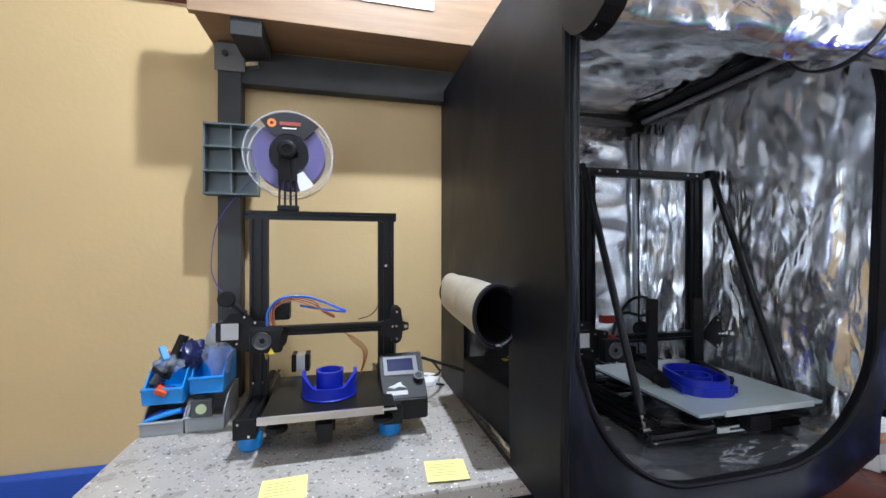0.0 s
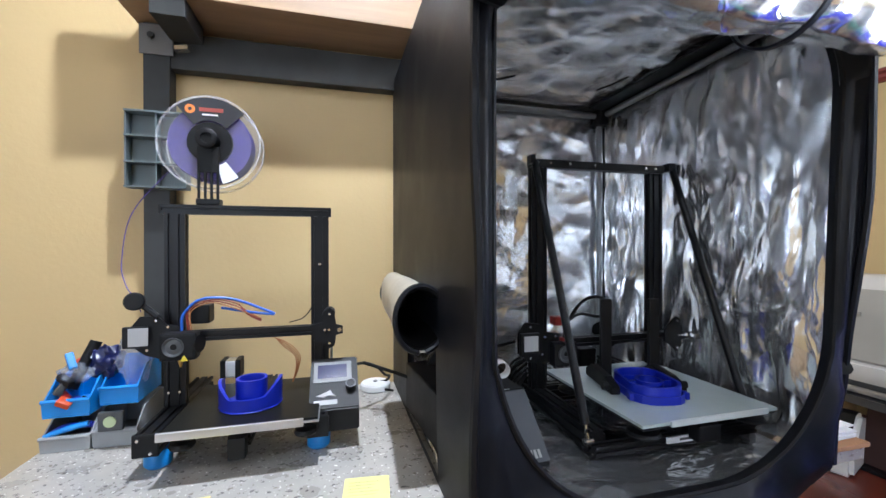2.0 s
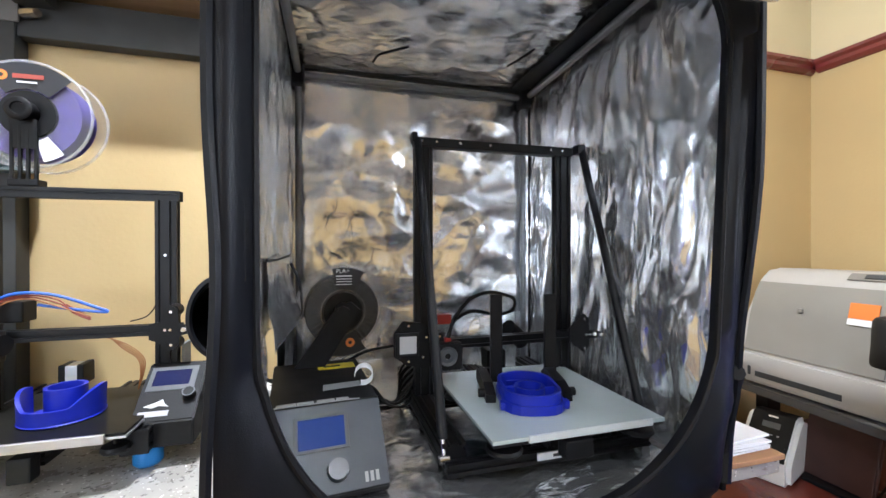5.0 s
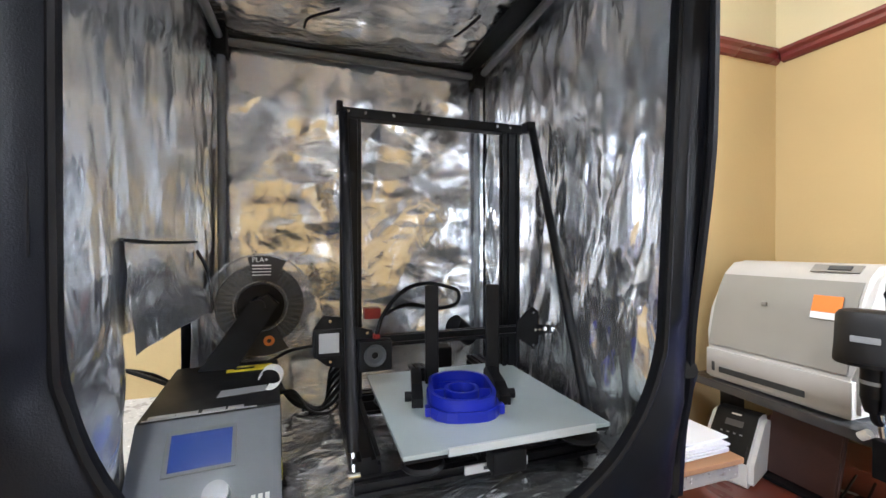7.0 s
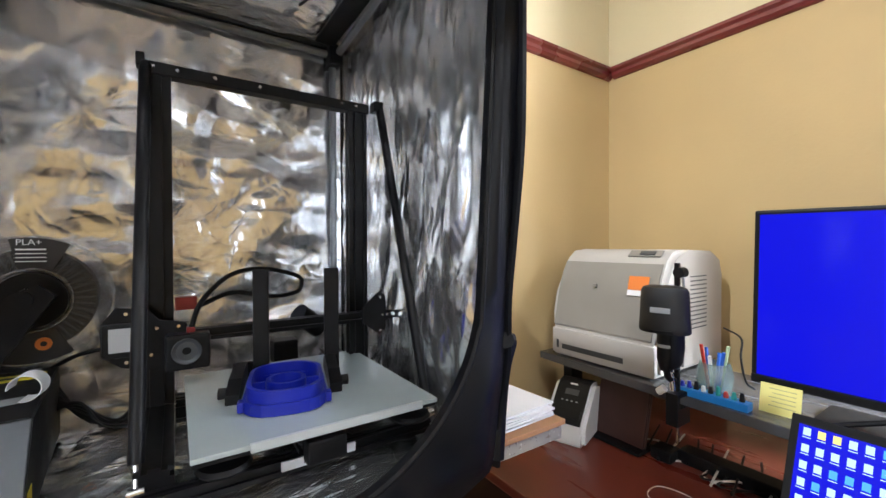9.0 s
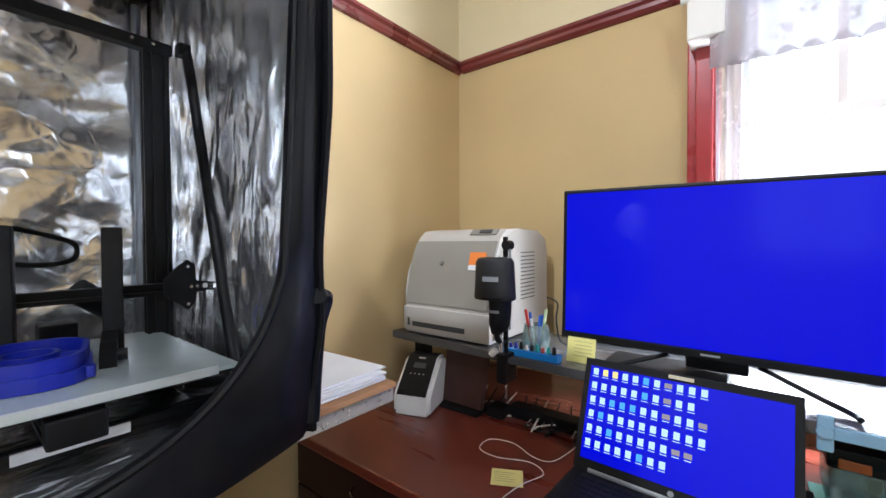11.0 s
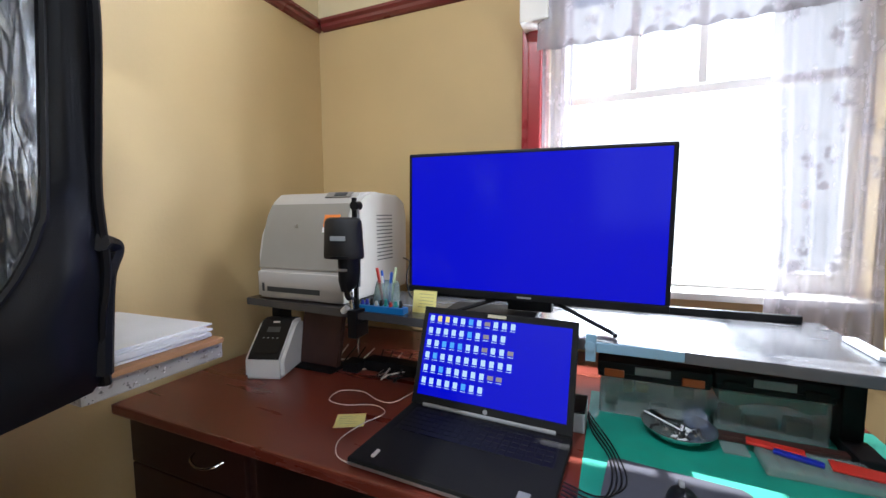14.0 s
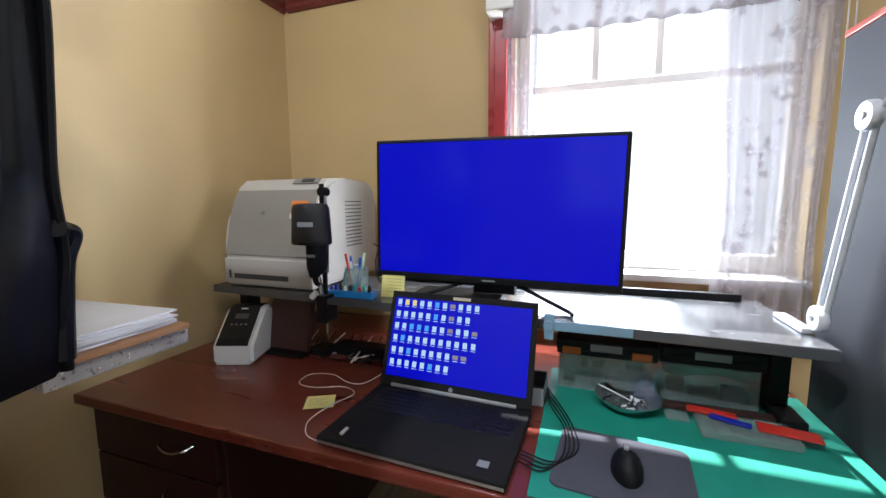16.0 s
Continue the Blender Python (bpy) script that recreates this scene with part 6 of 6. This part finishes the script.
part("body", label_body(), DEVICEW, lb, smooth=True)
prof = [(0.002, 0.066), (0.012, 0.0775), (0.11, 0.167), (0.14, 0.1705), (0.168, 0.166), (0.168, 0.160), (0.11, 0.155), (0.012, 0.07)]
bm = prism(bmesh.new(), prof, (-0.0015, -0.052, 0.0005), (1, 0, 0), (0, 0, 1), (0, 0.104, 0))
bmesh.ops.transform(bm, matrix=LBM, verts=bm.verts)
top = part("top_cover", bm, BLACKP, lb, "black plastic cover", smooth=True)
SLB = LBM @ Matrix.Translation((0.012, 0, 0.0785)) @ Matrix.Rotation(-math.atan2(0.0895, 0.098), 4, "Y")
part("slot", B(0.004, 0.034, -0.045, 0.045, -0.001, 0.0035, bev=0.001, m=SLB), BLACKP, top, "label exit slot")
for k in range(4):
    part("button", B(0.060, 0.064, -0.026 + 0.016 * k, -0.020 + 0.016 * k, 0.0, 0.002, m=SLB), GREY, top)
part("display", B(0.085, 0.105, -0.022, 0.022, 0.0, 0.0016, m=SLB), DGREY, top)
part("maker_mark", B(0.122, 0.127, -0.012, 0.012, 0.0, 0.002, m=SLB), WHITE, top)

lf = thing("leather_folder", (1.82, 0.87, DESK), "dark brown leather folder propped under the riser", "folder")
FMX = Matrix.Translation((1.80, 0.865, DESK + 0.012)) @ Matrix.Rotation(radians(14), 4, "Y")
part("front_cover", B(-0.004, 0.004, -0.085, 0.085, 0.0, 0.185, bev=0.003, m=FMX), LEATHER, lf)
part("back_cover", B(0.010, 0.018, -0.085, 0.085, 0.0, 0.185, bev=0.003, m=FMX), LEATHER, lf)
part("foot", B(1.765, 1.86, 0.775, 0.955, DESK + 0.0005, DESK + 0.011, bev=0.003), BLACKP, lf)

sticky((1.538, 0.535), -62, DESK, "yellow sticky note lying under a white cable")
sn = Matrix.Translation((1.822, 0.459, RISER + 0.0005)) @ Matrix.Rotation(radians(-78), 4, "Y")
s = solid("sticky_note", B(0.0, 0.070, -0.04, 0.04, 0.0, 0.0006, m=sn), NOTE, "yellow sticky note standing on the riser's edge", "note")
for k in range(5):
    part("writing", B(0.058 - 0.010 * k, 0.0595 - 0.010 * k, -0.030, 0.022 - 0.006 * (k % 2), 0.0007, 0.0010, m=sn), bpy.data.materials["pencil_grey"], s)

solid("cutting_mat", B(1.372, 1.96, -0.660, -0.030, DESK + 0.0005, DESK + 0.003, bev=0.001), MATG, "green self-healing cutting mat on the desk", "cutting mat")
bm = prism(bmesh.new(), rounded(-0.115, 0.095, -0.125, 0.125, 0.02, 5), (1.515, -0.198, DESK + 0.0032), (0.996, -0.09, 0), (0.09, 0.996, 0), (0, 0, 0.004))
solid("mouse_pad", bm, PAD, "dark grey cloth mouse pad on the cutting mat", "mouse pad")


def mouse_body(u, v):
    t, p = 2 * math.pi * u, 0.5 * math.pi * v
    r = math.cos(p) ** 0.55
    return Vector((1.492 + 0.050 * r * math.cos(t), -0.205 + 0.029 * r * math.sin(t), DESK + 0.0076 + 0.036 * math.sin(p) * (1 - 0.12 * math.cos(t))))


ms = thing("mouse", (1.492, -0.205, DESK + 0.0075), "black wireless computer mouse on a grey pad", "mouse")
part("body", sheet(bmesh.new(), mouse_body, 36, 14), BLACKP, ms, smooth=True)
part("wheel", Cy((1.520, -0.209, DESK + 0.040), (1.520, -0.201, DESK + 0.040), 0.008, seg=18), GREY, ms, smooth=True)

bw = thing("steel_bowl", (1.775, -0.232, DESK + 0.003), "shallow steel bowl full of small metal parts", "bowl")
part("bowl", ring(bmesh.new(), (1.775, -0.232, DESK + 0.0035), (0, 0, 1), [(0, 0), (0.045, 0), (0.066, 0.012), (0.078, 0.027), (0.0795, 0.027), (0.0795, 0.0285), (0.077, 0.0285), (0.065, 0.0145), (0.044, 0.0025), (0, 0.0025)], seg=48), SILVER, bw, smooth=True)
random.seed(9)
for k in range(26):
    t, r = random.uniform(0, 6.28), 0.05 * math.sqrt(random.random())
    x, y, z = 1.775 + r * math.cos(t), -0.232 + r * math.sin(t), DESK + 0.012 + 0.012 * random.random()
    m = pose(x, y, z, random.uniform(-40, 40), random.uniform(-40, 40), random.uniform(0, 180))
    if k % 3:
        bm = B(-0.008, 0.008, -0.0035, 0.0035, -0.002, 0.002, bev=0.001, m=m)
    else:
        bm = Cy(m @ Vector((-0.012, 0, 0)), m @ Vector((0.012, 0, 0)), 0.003, seg=8)
    solid("metal_part", bm, (CHROME, SILVER, BLACKP, PAPER)[k % 4], "small metal part lying in the steel bowl", "metal part", group="parts in the bowl")
solid("swab", Cy((1.79, -0.16, DESK + 0.045), (1.765, -0.24, DESK + 0.022), 0.0018, seg=8), PAPER, "thin white stick resting in the bowl", "stick")
solid("plastic_bag", crumple((1.815, -0.275, DESK + 0.035), 0.03, 0.025, 0.022, 5), BAG, "small crumpled clear bag in the steel bowl", "bag", smooth=True)


def organiser(x0, x1, y0, y1, h, lid_m, clip_m, label):
    e = thing("organiser_box", ((x0 + x1) / 2, (y0 + y1) / 2, DESK + 0.003), label, "organiser box", group="organiser boxes")
    z0 = DESK + 0.0035
    t = 0.003
    part("tub", ring_wall(rounded(x0, x1, y0, y1, 0.010, 4), rounded(x0 + t, x1 - t, y0 + t, y1 - t, 0.007, 4), z0, z0 + h), BOXCLEAR, e, "cloudy clear plastic tub", smooth=True)
    part("tub_floor", B(x0 + t + 0.001, x1 - t - 0.001, y0 + t + 0.001, y1 - t - 0.001, z0, z0 + t), BOXCLEAR, e)
    part("rim", ring_wall(rounded(x0 - 0.006, x1 + 0.004, y0 - 0.005, y1 + 0.005, 0.012, 4), rounded(x0 + 0.004, x1 - 0.004, y0 + 0.004, y1 - 0.004, 0.006, 4), z0 + h, z0 + h + 0.012), lid_m, e)
    ld = part("lid", B(x0 - 0.008, x1 + 0.005, y0 - 0.006, y1 + 0.006, z0 + h + 0.0125, z0 + h + 0.042, bev=0.005), lid_m, e, "black plastic lid")
    for y in (y0 + 0.035, y1 - 0.035):
        part("latch", B(x0 - 0.014, x0 - 0.0085, y - 0.024, y + 0.024, z0 + h + 0.004, z0 + h + 0.024, bev=0.003), clip_m, ld)
    part("handle", B(x0 - 0.011, x0 - 0.0085, (y0 + y1) / 2 - 0.04, (y0 + y1) / 2 + 0.04, z0 + h + 0.016, z0 + h + 0.036, bev=0.002), GREY, ld)
    return e


organiser(1.835, 2.03, -0.302, -0.055, 0.10, BLACKP, mat("orange_latch", (0.55, 0.12, 0.02), 0.45), "clear organiser box with black lid and orange latches")
organiser(1.845, 2.03, -0.540, -0.318, 0.104, BLACKP, BLACKP, "clear organiser box with black lid and teal insert")
BRASS = mat("dull_brass", (0.30, 0.22, 0.07), 0.4, metal=0.8)
for k, (y, w, z0, h, m, c) in enumerate(((-0.085, 0.016, 0.0, 0.030, DGREY, "dark grey plastic"), (-0.125, 0.012, 0.046, 0.030, BRASS, "dull brass"), (-0.16, 0.014, 0.046, 0.022, BRASS, "dull brass"), (-0.20, 0.020, 0.0, 0.026, GREY, "grey plastic"),
                                         (-0.255, 0.022, 0.046, 0.028, DGREY, "dark grey plastic"), (-0.355, 0.022, 0.0, 0.045, GREY, "grey plastic"), (-0.42, 0.030, 0.0, 0.030, DGREY, "dark grey plastic"), (-0.49, 0.026, 0.0, 0.038, GREY, "grey plastic"))):
    z = DESK + 0.0075 + z0
    bm = B(1.866, 1.896, y - w, y + w, z, z + h, bev=0.005) if k % 2 else Cy((1.88, y - w, z + h / 2), (1.88, y + w, z + h / 2), h / 2, seg=18)
    solid("boxed_part", bm, m, c + " part inside a clear organiser box", "part", group="parts in the organisers", smooth=bool(k % 2 == 0))
solid("box_tray", B(1.842, 2.022, -0.298, -0.059, DESK + 0.0485, DESK + 0.0530), BOXCLEAR, "clear inner tray of an organiser box", "tray")
solid("teal_insert", prism(bmesh.new(), [(-0.530, 0.098), (-0.326, 0.098), (-0.326, 0.074), (-0.36, 0.066), (-0.40, 0.080), (-0.46, 0.082), (-0.50, 0.070), (-0.530, 0.078)], (1.851, 0, DESK), (0, 1, 0), (0, 0, 1), (0.16, 0, 0)), TEAL, "teal plastic insert under the organiser's lid", "insert")
st = thing("small_tray", (1.72, -0.46, DESK + 0.003), "flat clear compartment tray with red tools on top", "tray")
part("tray", B(1.675, 1.765, -0.56, -0.375, DESK + 0.0035, DESK + 0.022, bev=0.004), BOXCLEAR, st)
for k in range(5):
    part("divider", B(1.677, 1.763, -0.535 + 0.033 * k, -0.533 + 0.033 * k, DESK + 0.0222, DESK + 0.0235), BOXCLEAR, st)
solid("red_tool", B(-0.05, 0.05, -0.012, 0.012, 0, 0.008, bev=0.003, m=pose(1.755, -0.41, DESK + 0.024, 0, 0, 80)), PINK, "red plastic tool on a clear tray", "tool")
solid("red_packet", B(-0.055, 0.055, -0.02, 0.02, 0, 0.004, bev=0.001, m=pose(1.715, -0.545, DESK + 0.024, 0, 0, 80)), PINK, "flat red packet on a clear tray", "packet")
solid("blue_tool", B(-0.04, 0.04, -0.008, 0.008, 0, 0.008, bev=0.003, m=pose(1.725, -0.44, DESK + 0.024, 0, 0, 70)), BLUEP, "blue plastic tool on a clear tray", "tool")
solid("brown_strip", B(1.79, 1.815, -0.57, -0.30, DESK + 0.0035, DESK + 0.018, bev=0.003), LEATHER, "dark brown strip lying before the boxes", "strip")
solid("clear_sleeve", B(1.735, 1.785, -0.365, -0.315, DESK + 0.0035, DESK + 0.006), BOXCLEAR, "flat clear plastic sleeve on the cutting mat", "sleeve")

hub = thing("dock", (1.72, -0.035, DESK), "grey docking box with black top behind the laptop", "dock")
part("body", B(1.70, 1.80, -0.028, 0.10, DESK + 0.0005, DESK + 0.05, bev=0.004), GREY, hub)
part("cover", B(1.70, 1.80, -0.028, 0.10, DESK + 0.0505, DESK + 0.056, bev=0.002), BLACKP, hub)

# blue caliper lying over the riser's front
kn = thing("caliper", (1.72, -0.1, RISER), "translucent blue plastic caliper on the riser's edge", "caliper")
BLUECLEAR = clear("blue_clear_plastic", (0.35, 0.55, 0.70), 0.15, 0.35)
part("beam", B(1.712, 1.722, -0.23, -0.03, RISER - 0.022, RISER + 0.001, bev=0.002), BLUECLEAR, kn)
part("head", ring(bmesh.new(), (1.708, -0.035, RISER - 0.008), (-1, 0, 0), [(0, 0), (0.012, 0), (0.013, 0.003), (0.012, 0.006), (0, 0.006)], seg=24), BLUECLEAR, kn, smooth=True)
part("jaw", B(1.706, 1.714, -0.048, -0.024, RISER - 0.045, RISER + 0.022, bev=0.004), BLUECLEAR, kn)

# ---- microphone on its arm ----
mc = thing("microphone", (1.70, 0.64, DESK), "black studio microphone hanging on a boom arm", "microphone")
MX, MY = 1.712, 0.672
bm = ring(bmesh.new(), (0, 0, 0), (0, 0, 1), [(0, 0.062), (0.040, 0.062), (0.052, 0.058), (0.0585, 0.048), (0.060, 0.020), (0.0615, -0.020), (0.0635, -0.046), (0.0635, -0.058), (0.0600, -0.062), (0, -0.062)], seg=48)
bmesh.ops.transform(bm, matrix=Matrix.Translation((MX, MY, 1.203)) @ Matrix.Rotation(radians(12), 4, "Z") @ Matrix.Diagonal((0.62, 1, 1, 1)), verts=bm.verts)
sh = part("pop_shield", bm, mat("black_mesh_shield", (0.016, 0.016, 0.017), 0.5, spec=0.35, bump=0.6, bscale=900), mc, "black pop shield", smooth=True)
part("shield_rim", ring(bmesh.new(), (MX - 0.002, MY, 1.147), (0, 0, 1), [(0.042, -0.004), (0.0445, -0.004), (0.0445, 0.004), (0.042, 0.004), (0.042, -0.004)], seg=36), BLACKP, sh, smooth=True)
MARK = Matrix.Translation((MX - 0.0385, MY - 0.008, 1.203)) @ Matrix.Rotation(radians(12), 4, "Z")
part("maker_mark", B(-0.0012, 0.0008, -0.024, 0.024, -0.007, 0.007, bev=0.0004, m=MARK), GREY, sh, "pale lettering bar")
part("body", Cy((MX, MY - 0.010, 1.141), (MX, MY - 0.008, 1.075), 0.027, 0.025, seg=28), BLACKP, mc, smooth=True)
part("body_ring", Cy((MX, MY - 0.009, 1.112), (MX, MY - 0.009, 1.104), 0.0272, seg=28), GREY, mc, smooth=True)
bm = ring(bmesh.new(), (0, 0, 0), (0, 0, 1), [(0.030, 0.048), (0.040, 0.048), (0.041, 0.010), (0.036, -0.030), (0.026, -0.046), (0.020, -0.046), (0.028, -0.026), (0.030, 0.010), (0.030, 0.048)], seg=28, arc=(70, 250))
bmesh.ops.transform(bm, matrix=Matrix.Translation((MX, MY - 0.008, 1.095)) @ Matrix.Rotation(radians(-30), 4, "Z"), verts=bm.verts)
part("shock_mount", bm, BLACKP, mc, "black curved shock mount", smooth=True)
part("base_cap", Cy((MX, MY - 0.006, 1.075), (MX, MY - 0.006, 1.040), 0.024, 0.016, seg=24), BLACKP, mc, smooth=True)
part("yoke", Tu([(MX, MY - 0.006, 1.040), (MX + 0.006, MY - 0.008, 1.020), (1.740, 0.660, 1.008)], 0.009), BLACKP, mc, smooth=True)
ar = part("arm", B(1.745, 1.757, 0.652, 0.664, RISER + 0.0125, 1.325, bev=0.002), BLACKP, mc, "black boom arm")
part("arm_joint", Cy((1.73, 0.646, 1.30), (1.758, 0.646, 1.30), 0.014, seg=20), BLACKP, ar, smooth=True)
part("arm_spring", Tu([(1.744, 0.641, 1.30), (1.744, 0.636, 1.20), (1.744, 0.641, 1.05)], 0.004), GREY, ar, smooth=True)
part("clamp", B(1.725, 1.79, 0.642, 0.674, RISER - 0.075, RISER - 0.028, bev=0.003), BLACKP, mc, "black desk clamp")
part("clamp_plate", B(1.728, 1.80, 0.642, 0.674, RISER + 0.001, RISER + 0.012, bev=0.002), BLACKP, mc)
part("clamp_back", B(1.722, 1.7345, 0.642, 0.674, RISER - 0.075, RISER + 0.012, bev=0.002), BLACKP, mc)
part("clamp_screw", Cy((1.755, 0.658, RISER - 0.028), (1.755, 0.658, RISER - 0.13), 0.004, seg=12), CHROME, mc, smooth=True)
part("cable_plug", Cy((1.725, 0.662, 1.036), (1.728, 0.658, 0.985), 0.007, seg=14), CHROME, mc, smooth=True)
part("plug_collar", Cy((1.735, 0.700, RISER + 0.003), (1.735, 0.683, RISER + 0.018), 0.010, seg=14), DEVICEW, mc, "white plug collar", smooth=True)

# pen pot, blue tray and small parts on the riser
pp = thing("pen_pot", (1.855, 0.61, RISER), "translucent grey lumpy pen pot", "pen pot")


def pot(u, v):
    t = 2 * math.pi * u
    r = 0.036 + 0.006 * math.sin(3.2 * v) + 0.005 * noise.noise(Vector((2 * math.cos(t), 2 * math.sin(t), 4 * v)))
    return Vector((1.855 + r * math.cos(t), 0.61 + r * math.sin(t), RISER + 0.001 + 0.085 * v))


part("pot", sheet(bmesh.new(), pot, 32, 12, 0.002), BOXCLEAR, pp, smooth=True)
random.seed(4)
for k, m in enumerate((CABLEB, CABLEB, PINK, DEVICEW, CABLEB, GREEN)):
    t = k * 1.05
    solid("pen", Cy((1.855 + 0.012 * math.cos(t), 0.61 + 0.012 * math.sin(t), RISER + 0.01), (1.855 + 0.03 * math.cos(t), 0.61 + 0.032 * math.sin(t), RISER + 0.108 + 0.012 * (k % 3)), 0.0045, seg=10), m, ("blue", "blue", "red", "white", "blue", "pale green")[k] + " pen standing in the pen pot", "pen", group="pens in the pot", smooth=True)
bt = thing("nozzle_tray", (1.79, 0.59, RISER), "bright blue plastic tray of printer nozzles", "tray")
part("tray", B(1.772, 1.806, 0.505, 0.675, RISER + 0.0005, RISER + 0.020, bev=0.002), LBLUE, bt)
for k in range(9):
    m = (BLUEP, BLUEP, BLACKP, DEVICEW, BLACKP, TEAL, PINK, TEAL, BLACKP)[k]
    part("peg", Cy((1.789, 0.662 - 0.0175 * k, RISER + 0.0202), (1.789, 0.662 - 0.0175 * k, RISER + 0.034 + 0.004 * (k % 3)), 0.0065, 0.004, seg=12), m, bt, smooth=True)

# ---- balanced-arm lamp clamped to the riser ----
al = thing("arm_lamp", (1.80, -0.60, RISER), "white balanced-arm lamp clamped to the riser", "lamp")
J0, J1 = Vector((1.79, -0.618, 1.005)), Vector((1.70, -0.622, 1.425))
part("clamp_plate", B(1.80, 1.95, -0.612, -0.585, RISER + 0.0005, RISER + 0.012, bev=0.003), LAMPW, al)
part("lower_joint", ring(bmesh.new(), J0 + Vector((0, 0.012, 0)), (0, 1, 0), [(0, -0.012), (0.027, -0.012), (0.029, -0.008), (0.029, 0.004), (0.026, 0.008), (0, 0.009)], seg=32), LAMPW, al, "white joint disc", smooth=True)
part("joint_screw", Cy(J0 + Vector((0, 0.021, 0)), J0 + Vector((0, 0.024, 0)), 0.006, seg=16), GREY, al, smooth=True)
for d in (-0.014, 0.016):
    o = Vector((d, 0.004, -d * 0.2))
    part("rod", Cy(J0 + o, J1 + o, 0.0065, seg=14), LAMPW, al, smooth=True)
part("upper_joint", ring(bmesh.new(), J1 + Vector((0, 0.012, 0)), (0, 1, 0), [(0, -0.012), (0.027, -0.012), (0.029, -0.008), (0.029, 0.004), (0.026, 0.008), (0, 0.009)], seg=32), LAMPW, al, "white joint disc", smooth=True)
part("joint_screw", Cy(J1 + Vector((0, 0.021, 0)), J1 + Vector((0, 0.024, 0)), 0.008, seg=16), GREY, al, smooth=True)
part("upper_arm", Cy(J1, J1 + Vector((-0.30, -0.005, 0.18)), 0.008, seg=14), LAMPW, al, smooth=True)

# ---- cables on the desk ----
solid("white_cable", Tu([(1.405, 0.385, DESK + 0.012), (1.385, 0.42, DESK + 0.006), (1.40, 0.47, DESK + 0.004), (1.45, 0.50, DESK + 0.006), (1.53, 0.49, DESK + 0.007), (1.60, 0.47, DESK + 0.005), (1.63, 0.52, DESK + 0.004), (1.60, 0.60, DESK + 0.004), (1.61, 0.66, DESK + 0.004), (1.67, 0.665, DESK + 0.004), (1.69, 0.60, DESK + 0.004), (1.66, 0.53, DESK + 0.004), (1.66, 0.48, DESK + 0.006), (1.72, 0.46, DESK + 0.006), (1.82, 0.45, DESK + 0.006)], 0.0014, seg=7), CABLEW, "thin white cable looped across the desk", "cable", smooth=True)
solid("cable_tip", B(1.398, 1.424, 0.372, 0.380, DESK + 0.0215, DESK + 0.0265, bev=0.002), CABLEW, "white cable plug on the laptop's edge", "plug")
for k in range(4):
    solid("black_cable", Tu([(1.45 + 0.012 * k, -0.002, DESK + 0.012), (1.44 + 0.012 * k, -0.05 - 0.006 * k, DESK + 0.008), (1.50 + 0.01 * k, -0.085 - 0.010 * k, DESK + 0.010), (1.60 + 0.012 * k, -0.085 - 0.004 * k, DESK + 0.010), (1.70 + 0.01 * k, -0.045, DESK + 0.012 + 0.006 * k), (1.74 + 0.008 * k, -0.032, DESK + 0.03)], 0.0017, seg=7), RUBBER, "black cable curving from the laptop over the mat", "cable", group="laptop cables", smooth=True)
random.seed(14)
for k in range(9):
    y = 0.78 - 0.04 * k
    ph = random.uniform(0, 6.28)
    pts = [(1.86 + 0.05 * math.sin(ph + 0.9 * q) - 0.006 * k, y + 0.045 - 0.022 * q + 0.02 * math.cos(ph + 1.3 * q), DESK + 0.005 + 0.002 * k) for q in range(7)]
    pts = [(1.97, y + 0.08, DESK + 0.03)] + pts
    solid("desk_cable", Tu(pts, 0.003, seg=7), RUBBER if k % 3 else CABLEW, "tangled cable under the riser", "cable", group="cables under the riser", smooth=True)
solid("power_strip", B(1.84, 1.90, 0.46, 0.70, DESK + 0.0005, DESK + 0.038, bev=0.006), BLACKP, "black power strip under the riser", "power strip")
solid("adapter", B(1.80, 1.86, 0.70, 0.76, DESK + 0.0005, DESK + 0.035, bev=0.006), BLACKP, "black power adapter under the riser", "adapter")
solid("printer_lead", Tu([(2.12, 0.69, 1.10), (2.0, 0.60, 1.10), (1.93, 0.575, 1.06), (1.92, 0.56, 1.0), (1.95, 0.55, 0.975)], 0.0028), RUBBER, "thin black lead hanging beside the laser printer", "cable", smooth=True)
